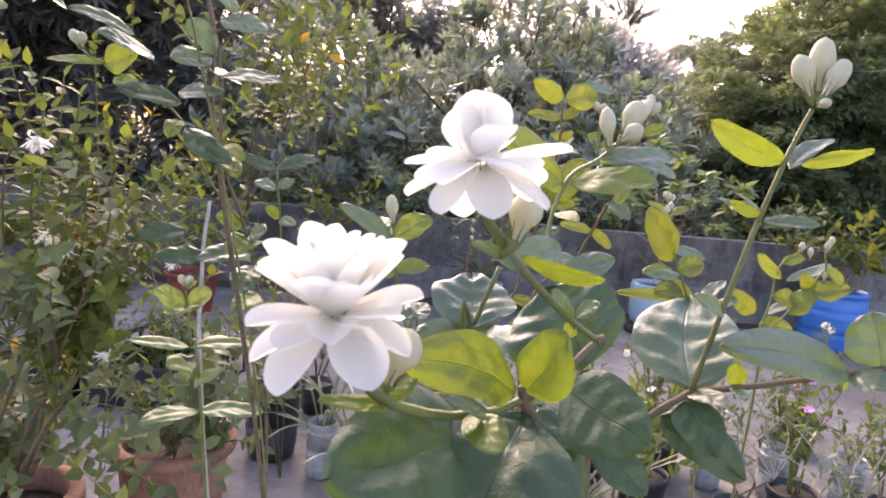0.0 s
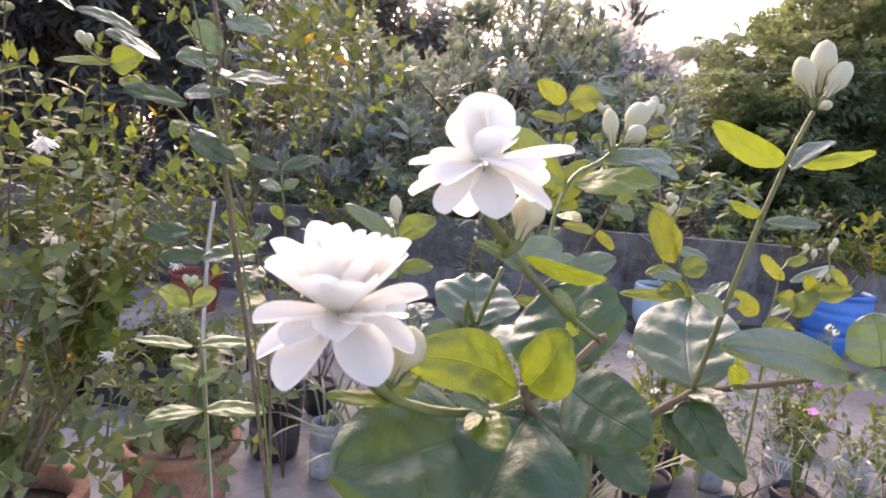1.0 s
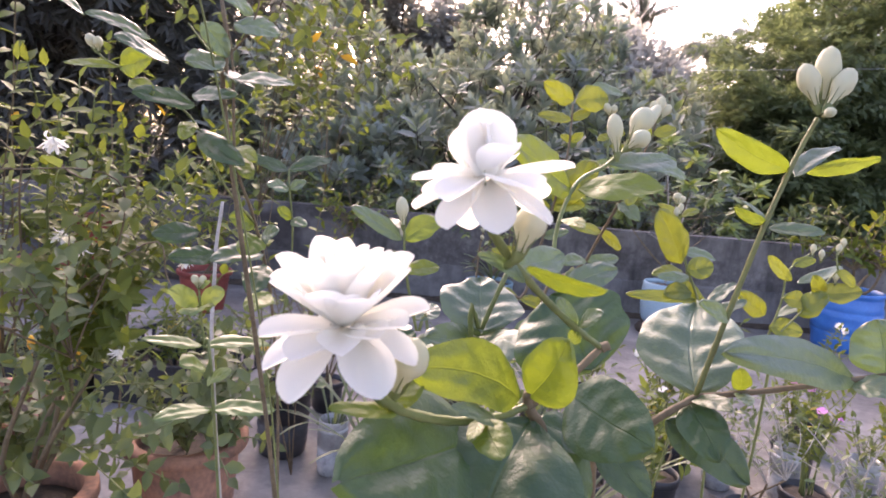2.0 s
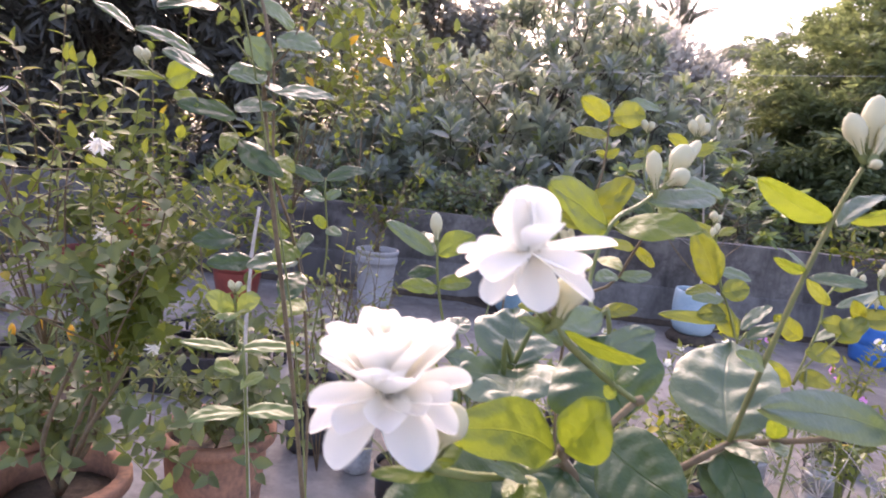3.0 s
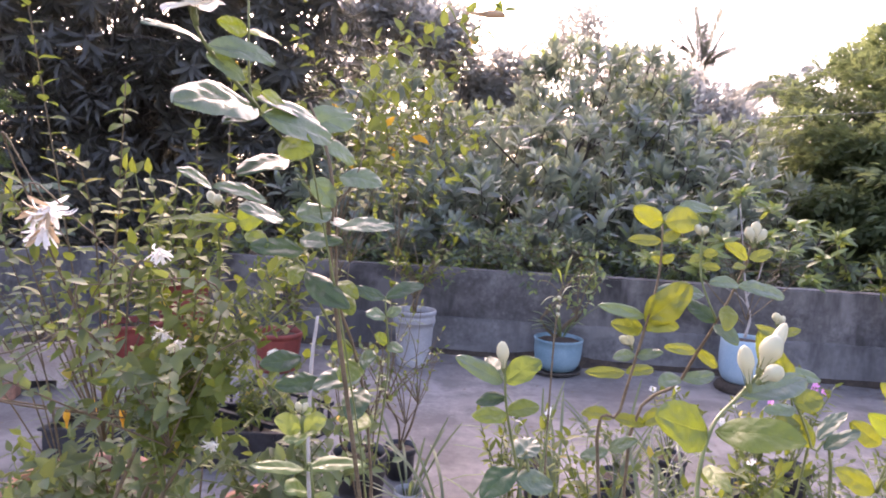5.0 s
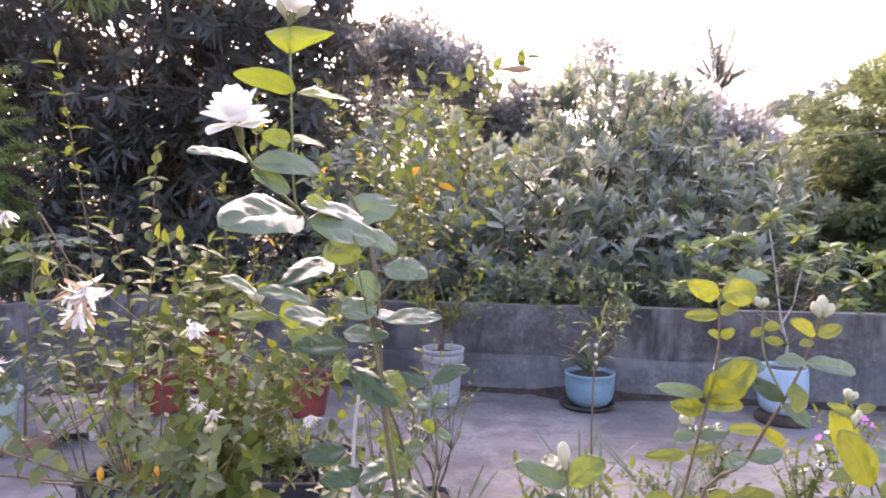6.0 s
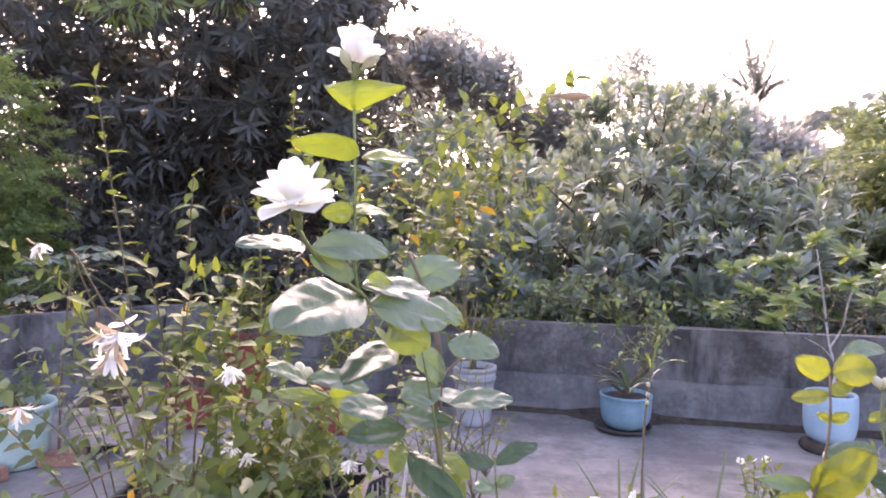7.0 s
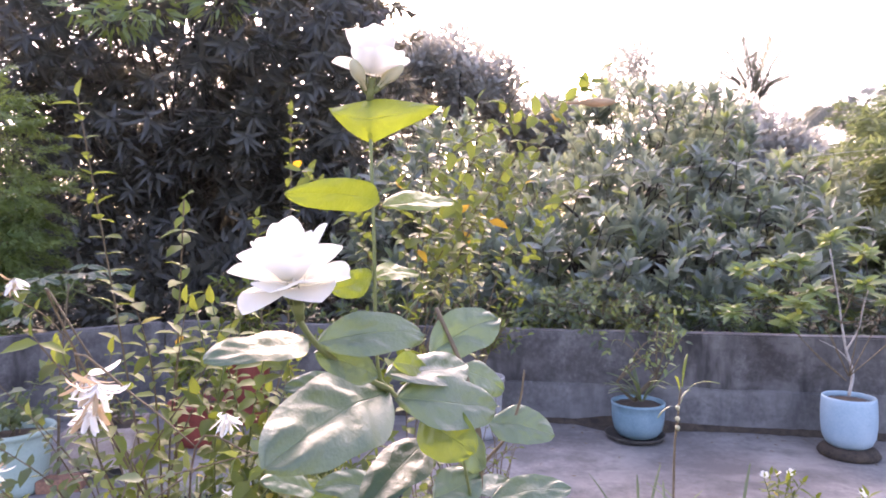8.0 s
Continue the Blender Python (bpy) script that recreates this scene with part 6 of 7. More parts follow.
folded_pair(B2, (-0.0615, 0.5860, 1.3925), (-0.0170, 0.0272), 0.0165, JASMINE_YOUNG)
leaf(B2, (-0.0567, 0.5864, 1.3695), (-0.0725, 0.5371, 1.3692), 0.0129, (0.83, -0.26, -0.49), JASMINE_YOUNG)
leaf(B2, (-0.0562, 0.5865, 1.3699), (-0.0360, 0.6286, 1.3736), 0.0138, (0.24, -0.60, 0.75), JASMINE_YOUNG)
leaf(B2, (-0.0615, 0.5898, 1.3404), (-0.0646, 0.5554, 1.3383), 0.0112, (0.99, -0.09, -0.05), JASMINE_YOUNG)
leaf(B2, (-0.0615, 0.5898, 1.3409), (-0.0512, 0.6226, 1.3408), 0.0105, (0.39, -0.55, 0.71), JASMINE_YOUNG)
leaf(B2, (-0.0674, 0.5392, 1.3243), (-0.0804, 0.5008, 1.3254), 0.0151, (0.46, -0.13, 0.88), JASMINE_BACK)
leaf(B2, (-0.0663, 0.5445, 1.3221), (-0.0372, 0.5791, 1.3200), 0.0170, (0.68, -0.55, 0.48), JASMINE_BACK)
leaf(B2, (-0.0684, 0.5470, 1.3175), (-0.0525, 0.5674, 1.3060), 0.0127, (0.82, -0.53, 0.20), JASMINE_BACK)
leaf(B2, (-0.0579, 0.5977, 1.2938), (-0.0741, 0.5247, 1.2885), 0.0352, (0.62, -0.19, 0.76), JASMINE_BACK)
leaf(B2, (-0.0723, 0.6038, 1.2912), (-0.0965, 0.5816, 1.2973), 0.0137, (0.54, -0.38, 0.75), JASMINE_BACK)
leaf(B2, (-0.0585, 0.5998, 1.3010), (-0.0356, 0.6656, 1.2935), 0.0198, (0.67, -0.15, 0.73), JASMINE_BACK)
leaf(B2, (-0.0559, 0.6031, 1.2897), (-0.0178, 0.6434, 1.2773), 0.0256, (0.67, -0.45, 0.59), JASMINE_BACK)
leaf(B2, (-0.0518, 0.6261, 1.2744), (-0.0257, 0.6129, 1.2644), 0.0237, (-0.18, -0.80, 0.57), JASMINE_YOUNG)
leaf(B2, (-0.0570, 0.6032, 1.3039), (-0.0468, 0.6276, 1.2943), 0.0114, (0.90, -0.24, 0.36), JASMINE_YOUNG)
leaf(B2, (-0.0643, 0.7055, 1.2885), (-0.0289, 0.7439, 1.3056), 0.0294, (0.50, -0.69, 0.52), JASMINE_BACK)
leaf(B2, (-0.0483, 0.7086, 1.2786), (-0.0243, 0.7286, 1.2633), 0.0196, (0.72, -0.49, 0.49), JASMINE_BACK)
leaf(B2, (-0.0313, 0.7034, 1.2513), (0.0056, 0.7037, 1.2459), 0.0237, (0.11, -0.70, 0.70), JASMINE_BACK)
leaf(B2, (-0.0503, 0.6363, 1.2617), (-0.0657, 0.5869, 1.2491), 0.0225, (0.30, -0.32, 0.90), JASMINE_OLD)
leaf(B2, (-0.0564, 0.6749, 1.2173), (-0.0358, 0.6997, 1.2223), 0.0240, (0.45, -0.52, 0.73), JASMINE_BACK)
leaf(B2, (-0.0715, 0.6516, 1.2285), (-0.1024, 0.6250, 1.2395), 0.0165, (0.59, -0.39, 0.71), JASMINE_BACK)
leaf(B2, (-0.1024, 0.6249, 1.2368), (-0.1175, 0.6017, 1.2504), 0.0125, (0.78, -0.15, 0.61), JASMINE_BACK)
leaf(B2, (-0.0296, 0.7007, 1.2089), (0.0147, 0.7201, 1.2117), 0.0197, (0.16, -0.49, 0.86), JASMINE_BACK)
leaf(B2, (-0.0358, 0.6995, 1.2121), (-0.0216, 0.7329, 1.2068), 0.0146, (0.60, -0.13, 0.79), JASMINE_BACK)
leaf(B2, (-0.0629, 0.6633, 1.2157), (-0.0783, 0.6194, 1.2253), 0.0204, (0.72, -0.10, 0.69), JASMINE_BACK)
leaf(B2, (-0.0640, 0.6014, 1.2898), (-0.0738, 0.5808, 1.2811), 0.0159, (0.23, -0.47, 0.85), JASMINE_OLD)
leaf(B2, (-0.0494, 0.6872, 1.2472), (-0.0326, 0.7004, 1.2249), 0.0201, (0.73, -0.67, 0.15), JASMINE_BACK)
jasmine_flower(B2, (-0.0693, 0.5349, 1.3335), (-0.05, -0.29, 1.01), 0.036, "wide open white jasmine flower with pointed petals", ((5, 102, 0.46, 0.46, -0.1, 0.3, 0), (5, 76, 0.52, 0.46, 0.1, 0.35, 0.03), (5, 50, 0.54, 0.42, 0.05, 0.35, 0.05), (4, 28, 0.52, 0.36, 0.1, 0.4, 0.07), (3, 10, 0.48, 0.28, 0.1, 0.4, 0.08)), 7, 0.68)
jasmine_flower(B2, (-0.0615, 0.5864, 1.4126), (0.12, -0.05, 1.00), 0.031, "white jasmine flower opening above two cupped leaves", ((6, 84, 0.5, 0.42, 0.5, 0.5, 0), (5, 44, 0.54, 0.5, 0.5, 0.6, 0.06), (5, 20, 0.55, 0.5, 0.4, 0.6, 0.08)), 9, 0.4)
bud(B2, (-0.0626, 0.5861, 1.4126), (-0.0652, 0.5756, 1.4232), 0.0028)
bud(B2, (-0.0594, 0.5868, 1.4137), (-0.0492, 0.5892, 1.4247), 0.0033)
stem(B2, [(-0.02, 0.86, 0.2), (-0.0217, 0.8544, 0.7647), (-0.0272, 0.8270, 0.9830), (-0.0335, 0.7813, 1.0821), (-0.0427, 0.7496, 1.1399), (-0.0448, 0.7417, 1.2207), (-0.0520, 0.7383, 1.2653), (-0.0580, 0.7333, 1.2992)], 0.0019, 0.001, BROWN_STEM, "stem")
stem(B2, [(-0.0335, 0.7813, 1.0821), (-0.0509, 0.7464, 1.1196), (-0.0658, 0.7140, 1.1730), (-0.0901, 0.6968, 1.1942), (-0.1126, 0.6888, 1.2095)], 0.0011, 0.0008, GREEN_STEM, "stem")
stem(B2, [(-0.0412, 0.7396, 1.2068), (-0.0618, 0.7235, 1.2350), (-0.0726, 0.7156, 1.2503)], 0.001, 0.0007, GREEN_STEM, "stem")
leaf(B2, (-0.0604, 0.7060, 1.1864), (-0.0912, 0.6661, 1.1921), 0.0196, (0.66, -0.42, 0.63), JASMINE_OLD)
leaf(B2, (-0.0700, 0.7174, 1.1955), (-0.0260, 0.6978, 1.1972), 0.0168, (-0.32, -0.65, 0.69), JASMINE_OLD)
leaf(B2, (-0.0616, 0.7132, 1.1674), (-0.0157, 0.6897, 1.1432), 0.0209, (0.01, -0.71, 0.71), JASMINE_OLD)
leaf(B2, (-0.0658, 0.7140, 1.1730), (-0.0650, 0.6916, 1.1589), 0.0144, (0.30, -0.50, 0.81), JASMINE_YOUNG)
leaf(B2, (-0.1148, 0.6887, 1.2093), (-0.0859, 0.6803, 1.2187), 0.0219, (-0.27, -0.96, -0.03), JASMINE_YOUNG)
leaf(B2, (-0.1149, 0.6889, 1.2106), (-0.1585, 0.6887, 1.2118), 0.0121, (0.02, -0.63, 0.77), JASMINE_YOUNG)
leaf(B2, (-0.1054, 0.6875, 1.2006), (-0.0822, 0.6761, 1.1908), 0.0149, (-0.03, -0.68, 0.73), JASMINE_YOUNG)
bud(B2, (-0.1331, 0.6902, 1.2199), (-0.1407, 0.6921, 1.2330), 0.0043)
bud(B2, (-0.1309, 0.6901, 1.2192), (-0.1299, 0.6869, 1.2312), 0.0039)
stem(B2, [(-0.1126, 0.6888, 1.2095), (-0.1252, 0.6893, 1.2140), (-0.1346, 0.6905, 1.2219)], 0.0009, 0.0007, GREEN_STEM, "stem")
leaf(B2, (-0.0439, 0.7519, 1.1546), (-0.0191, 0.7303, 1.1446), 0.0124, (-0.26, -0.64, 0.72), JASMINE_YOUNG)
leaf(B2, (-0.0431, 0.7504, 1.1448), (-0.0227, 0.7281, 1.1301), 0.0176, (0.00, -0.55, 0.83), JASMINE_YOUNG)
leaf(B2, (-0.0335, 0.7813, 1.0821), (-0.0473, 0.7524, 1.0919), 0.0203, (0.88, -0.29, 0.37), JASMINE_YOUNG)
leaf(B2, (-0.0304, 0.7897, 1.0705), (-0.0378, 0.7575, 1.0585), 0.0247, (0.41, -0.40, 0.82), JASMINE_YOUNG)
leaf(B2, (-0.0304, 0.7897, 1.0705), (-0.0119, 0.7810, 1.0785), 0.0210, (-0.54, -0.69, 0.49), JASMINE_BACK)
leaf(B2, (-0.0293, 0.7972, 1.0529), (-0.0655, 0.7561, 1.0512), 0.0255, (0.38, -0.37, 0.85), JASMINE_BACK)
leaf(B2, (-0.0268, 0.7956, 1.0422), (-0.0272, 0.7523, 1.0238), 0.0260, (0.14, -0.39, 0.91), JASMINE_OLD)
leaf(B2, (-0.0264, 0.8110, 1.0107), (-0.0348, 0.7692, 1.0029), 0.0253, (0.30, -0.23, 0.93), JASMINE_YOUNG)
leaf(B2, (-0.0860, 0.7794, 1.0725), (-0.1164, 0.7485, 1.0712), 0.0215, (0.53, -0.55, 0.64), JASMINE_OLD)
leaf(B2, (-0.0683, 0.7766, 1.0529), (-0.0996, 0.7459, 1.0526), 0.0215, (0.52, -0.54, 0.66), JASMINE_OLD)
stem(B2, [(-0.0185, 0.8219, 0.9490), (-0.0025, 0.7986, 1.0605), (-0.0049, 0.7876, 1.1212), (-0.0062, 0.7900, 1.1369)], 0.0012, 0.0008, GREEN_STEM, "stem")
leaf(B2, (-0.0061, 0.7898, 1.1359), (-0.0366, 0.7710, 1.1472), 0.0150, (0.57, -0.58, 0.58), JASMINE_OLD)
leaf(B2, (-0.0061, 0.7898, 1.1359), (0.0280, 0.8124, 1.1490), 0.0169, (0.17, -0.68, 0.71), JASMINE_OLD)
leaf(B2, (-0.0046, 0.7872, 1.1186), (-0.0190, 0.7674, 1.1222), 0.0148, (0.64, -0.34, 0.69), JASMINE_BACK)
leaf(B2, (-0.0046, 0.7872, 1.1186), (0.0107, 0.7886, 1.1267), 0.0125, (-0.22, -0.80, 0.56), JASMINE_BACK)
leaf(B2, (-0.0032, 0.7928, 1.0887), (-0.0137, 0.7842, 1.0995), 0.0124, (0.76, -0.59, 0.27), JASMINE_YOUNG)
leaf(B2, (-0.0032, 0.7928, 1.0887), (0.0141, 0.7824, 1.0859), 0.0124, (-0.26, -0.63, 0.73), JASMINE_BACK)

E2 = thing("jasmine_shrub", (-0.09, 0.98, 0.0), "upright young jasmine stem with paired pale leaves", "shrub", "jasmine shrubs")
cane = thing("support_cane", (-0.12, 1.1, 0.0), "thin white weathered support cane", "plant cane")

stem(E2, [(-0.09, 0.98, 0.0), (-0.0648, 0.7737, 0.8799), (-0.0731, 0.7632, 0.9696), (-0.0777, 0.7590, 1.0241)], 0.0018, 0.001, GREEN_STEM, "stem")
stem(cane, [(-0.12, 1.1, 0.0), (-0.1019, 0.8746, 0.8222), (-0.1151, 0.8950, 1.0078), (-0.1118, 0.9047, 1.0875)], 0.0026, 0.002, PALE_STEM, "cane")
leaf(E2, (-0.0778, 0.7618, 1.0053), (-0.0922, 0.7324, 1.0249), 0.0203, (0.93, -0.31, 0.22), SAPLING_LEAF)
leaf(E2, (-0.0778, 0.7618, 1.0053), (-0.0516, 0.7513, 1.0227), 0.0206, (-0.49, -0.84, 0.23), SAPLING_LEAF)
leaf(E2, (-0.0775, 0.7615, 1.0021), (-0.0731, 0.7271, 1.0074), 0.0317, (-0.21, 0.12, 0.97), SAPLING_LEAF)
leaf(E2, (-0.0739, 0.7628, 0.9668), (-0.1152, 0.7300, 0.9809), 0.0183, (0.42, -0.15, 0.90), SAPLING_LEAF)
leaf(E2, (-0.0739, 0.7628, 0.9668), (-0.0192, 0.7981, 0.9630), 0.0210, (0.22, -0.23, 0.95), SAPLING_LEAF)
leaf(E2, (-0.0677, 0.7707, 0.9001), (-0.0131, 0.8006, 0.8928), 0.0243, (0.25, -0.23, 0.94), SAPLING_LEAF)
leaf(E2, (-0.0677, 0.7707, 0.9001), (-0.1058, 0.7320, 0.9039), 0.0216, (0.26, -0.16, 0.95), SAPLING_LEAF)
leaf(E2, (-0.0714, 0.7653, 0.9431), (-0.0804, 0.7309, 0.9593), 0.0211, (0.75, 0.11, 0.66), SAPLING_LEAF)
leaf(E2, (-0.0704, 0.7641, 0.9322), (-0.0412, 0.7439, 0.9504), 0.0184, (-0.67, -0.41, 0.61), SAPLING_LEAF)
bud(E2, (-0.0774, 0.7587, 1.0214), (-0.0811, 0.7549, 1.0348), 0.0038)
bud(E2, (-0.0769, 0.7588, 1.0215), (-0.0714, 0.7558, 1.0346), 0.0038)
leaf(E2, (-0.0771, 0.7591, 1.0241), (-0.0645, 0.7510, 1.0306), 0.0080, (-0.61, -0.74, 0.27), SAPLING_LEAF)

C2 = thing("jasmine_shrub", (0.2, 0.95, 0.0), "young jasmine stem with pale paired leaves and a bud", "shrub", "jasmine shrubs")

stem(C2, [(0.2, 0.95, 0.0), (0.1464, 0.7205, 0.9367), (0.1303, 0.6882, 1.0204), (0.1197, 0.6729, 1.0712), (0.1159, 0.6697, 1.1076)], 0.0018, 0.001, GREEN_STEM, "stem")
leaf(C2, (0.1168, 0.6686, 1.0969), (0.0826, 0.6368, 1.1226), 0.0156, (0.76, -0.56, 0.33), JASMINE_BACK)
leaf(C2, (0.1177, 0.6686, 1.0969), (0.1441, 0.6803, 1.1137), 0.0200, (0.03, -0.84, 0.54), JASMINE_YOUNG)
leaf(C2, (0.1153, 0.6686, 1.0989), (0.1014, 0.6959, 1.1099), 0.0172, (-0.14, -0.43, 0.89), JASMINE_OLD)
leaf(C2, (0.1197, 0.6729, 1.0712), (0.0950, 0.6506, 1.0749), 0.0150, (0.52, -0.46, 0.72), JASMINE_YOUNG)
leaf(C2, (0.1197, 0.6729, 1.0712), (0.1449, 0.6861, 1.0758), 0.0165, (0.18, -0.61, 0.78), JASMINE_YOUNG)
leaf(C2, (0.1186, 0.6742, 1.0834), (0.0948, 0.6712, 1.0780), 0.0123, (-0.07, -0.71, 0.70), JASMINE_OLD)
leaf(C2, (0.1281, 0.6891, 1.0295), (0.1446, 0.7120, 1.0380), 0.0217, (0.05, -0.38, 0.92), JASMINE_BACK)
leaf(C2, (0.1289, 0.6881, 1.0203), (0.1039, 0.6634, 1.0037), 0.0249, (-0.01, -0.55, 0.83), JASMINE_OLD)
leaf(C2, (0.1311, 0.6873, 1.0113), (0.1623, 0.7094, 1.0013), 0.0238, (0.55, -0.45, 0.70), JASMINE_BACK)
leaf(C2, (0.1380, 0.7045, 0.9803), (0.1189, 0.6811, 0.9691), 0.0299, (0.09, -0.49, 0.87), JASMINE_OLD)
bud(C2, (0.1156, 0.6694, 1.1055), (0.1128, 0.6689, 1.1288), 0.0052)
stem(C2, [(0.2, 0.95, 0.0), (0.1553, 0.7596, 0.9175), (0.1554, 0.7865, 0.9743), (0.1640, 0.8147, 1.0350)], 0.0012, 0.0008, GREEN_STEM, "stem")

grow_pot((0.36, 1.02, 0))
D2 = thing("jasmine_shrub", (0.36, 1.02, 0.22), "bright jasmine shrub with yellow-green young leaves and buds", "shrub", "jasmine shrubs")

stem(D2, [(0.36, 1.02, 0.2), (0.2173, 0.8361, 0.9416), (0.2317, 0.8297, 1.0289), (0.2481, 0.8233, 1.1126), (0.2574, 0.8190, 1.1700), (0.2577, 0.8209, 1.2194)], 0.002, 0.0009, BROWN_STEM, "stem")
stem(D2, [(0.36, 1.02, 0.2), (0.2471, 0.8596, 0.9329), (0.2912, 0.8355, 1.0664), (0.3099, 0.8027, 1.1320), (0.3222, 0.7877, 1.1777), (0.3298, 0.7815, 1.2145)], 0.002, 0.0009, BROWN_STEM, "stem")
stem(D2, [(0.3099, 0.8027, 1.1320), (0.2953, 0.8141, 1.1725), (0.2961, 0.8226, 1.2153)], 0.0012, 0.0008, GREEN_STEM, "stem")
leaf(D2, (0.2587, 0.8212, 1.2221), (0.2268, 0.7998, 1.2355), 0.0198, (0.53, -0.84, -0.09), JASMINE_GOLD)
leaf(D2, (0.2603, 0.8214, 1.2222), (0.2919, 0.8230, 1.2271), 0.0261, (0.01, -0.97, 0.23), JASMINE_GOLD)
leaf(D2, (0.2736, 0.8364, 1.2358), (0.3155, 0.8623, 1.2374), 0.0155, (0.39, -0.67, 0.63), JASMINE_BACK)
leaf(D2, (0.2587, 0.8220, 1.2056), (0.2237, 0.7971, 1.2063), 0.0123, (0.51, -0.70, 0.51), JASMINE_GOLD)
leaf(D2, (0.2587, 0.8220, 1.2056), (0.2758, 0.8249, 1.2143), 0.0125, (-0.15, -0.81, 0.57), JASMINE_GOLD)
leaf(D2, (0.2585, 0.8202, 1.1837), (0.2688, 0.8121, 1.1922), 0.0097, (-0.66, -0.75, 0.08), JASMINE_GOLD)
leaf(D2, (0.2585, 0.8202, 1.1837), (0.2485, 0.8193, 1.1889), 0.0087, (0.29, -0.86, 0.41), JASMINE_GOLD)
leaf(D2, (0.2476, 0.8241, 1.1237), (0.2822, 0.8017, 1.1656), 0.0333, (-0.57, -0.82, 0.03), JASMINE_GOLD)
leaf(D2, (0.2557, 0.8197, 1.1559), (0.3161, 0.8658, 1.1514), 0.0202, (0.47, -0.54, 0.70), JASMINE_OLD)
leaf(D2, (0.2502, 0.8249, 1.1294), (0.1999, 0.7890, 1.1436), 0.0140, (0.59, -0.62, 0.51), JASMINE_BACK)
leaf(D2, (0.2479, 0.8237, 1.1182), (0.2127, 0.7894, 1.1265), 0.0189, (0.68, -0.59, 0.45), JASMINE_GOLD)
leaf(D2, (0.2479, 0.8237, 1.1182), (0.2769, 0.8078, 1.1246), 0.0170, (-0.50, -0.72, 0.47), JASMINE_GOLD)
leaf(D2, (0.2349, 0.8284, 1.0704), (0.1932, 0.8030, 1.0750), 0.0132, (0.47, -0.66, 0.59), JASMINE_GOLD)
leaf(D2, (0.2349, 0.8284, 1.0704), (0.2650, 0.8427, 1.0729), 0.0136, (0.27, -0.70, 0.66), JASMINE_GOLD)
leaf(D2, (0.2416, 0.8257, 1.0889), (0.2646, 0.8092, 1.0976), 0.0121, (-0.63, -0.64, 0.44), JASMINE_BACK)
leaf(D2, (0.2416, 0.8257, 1.0889), (0.2211, 0.8326, 1.0827), 0.0125, (-0.41, -0.76, 0.51), JASMINE_BACK)
leaf(D2, (0.2271, 0.8336, 1.0213), (0.1933, 0.8096, 1.0304), 0.0145, (0.57, -0.59, 0.56), JASMINE_GOLD)
leaf(D2, (0.2271, 0.8336, 1.0213), (0.2637, 0.8479, 1.0129), 0.0149, (0.41, -0.71, 0.57), JASMINE_GOLD)
leaf(D2, (0.2236, 0.8353, 0.9847), (0.2478, 0.8198, 1.0049), 0.0146, (-0.70, -0.62, 0.36), JASMINE_BACK)
leaf(D2, (0.2236, 0.8353, 0.9847), (0.1963, 0.8409, 0.9738), 0.0150, (-0.38, -0.70, 0.60), JASMINE_BACK)
bud(D2, (0.2385, 0.8259, 1.0972), (0.2251, 0.8199, 1.1075), 0.0045)
bud(D2, (0.2386, 0.8257, 1.0944), (0.2343, 0.8214, 1.1111), 0.0039)
bud(D2, (0.2952, 0.8221, 1.2098), (0.2977, 0.8182, 1.2211), 0.0038)
bud(D2, (0.2952, 0.8221, 1.2098), (0.2880, 0.8170, 1.2219), 0.0038)
leaf(D2, (0.2970, 0.8210, 1.1936), (0.3104, 0.8179, 1.1956), 0.0099, (-0.26, -0.86, 0.43), JASMINE_GOLD)
leaf(D2, (0.2970, 0.8210, 1.1936), (0.2840, 0.8137, 1.1873), 0.0089, (0.09, -0.74, 0.67), JASMINE_GOLD)
leaf(D2, (0.2974, 0.8202, 1.1827), (0.3137, 0.8172, 1.1812), 0.0097, (-0.09, -0.81, 0.58), JASMINE_GOLD)
bud(D2, (0.3286, 0.7807, 1.2070), (0.3296, 0.7796, 1.2288), 0.0050)
bud(D2, (0.3286, 0.7807, 1.2070), (0.3219, 0.7781, 1.2236), 0.0045)
bud(D2, (0.3296, 0.7809, 1.2070), (0.3379, 0.7801, 1.2220), 0.0045)
leaf(D2, (0.3263, 0.7814, 1.1941), (0.3018, 0.7672, 1.2086), 0.0120, (0.49, -0.87, -0.03), JASMINE_GOLD)
leaf(D2, (0.3263, 0.7815, 1.1951), (0.3468, 0.7828, 1.2030), 0.0120, (-0.15, -0.84, 0.52), JASMINE_GOLD)
leaf(D2, (0.3251, 0.7839, 1.1886), (0.3124, 0.7770, 1.1863), 0.0081, (0.22, -0.64, 0.73), JASMINE_GOLD)
leaf(D2, (0.3225, 0.7871, 1.1700), (0.2929, 0.7733, 1.1732), 0.0138, (0.38, -0.67, 0.64), JASMINE_BACK)
leaf(D2, (0.3225, 0.7871, 1.1700), (0.3746, 0.8134, 1.1594), 0.0175, (0.46, -0.68, 0.57), JASMINE_BACK)
leaf(D2, (0.3164, 0.7949, 1.1500), (0.3096, 0.7722, 1.1309), 0.0156, (0.05, -0.65, 0.76), JASMINE_GOLD)
leaf(D2, (0.3099, 0.8027, 1.1320), (0.2855, 0.8210, 1.1489), 0.0182, (-0.10, -0.74, 0.66), JASMINE_OLD)
leaf(D2, (0.3074, 0.8021, 1.1293), (0.3247, 0.7832, 1.1163), 0.0156, (-0.17, -0.66, 0.73), JASMINE_BACK)
leaf(D2, (0.2998, 0.8240, 1.0988), (0.2647, 0.7997, 1.1056), 0.0130, (0.56, -0.67, 0.49), JASMINE_GOLD)
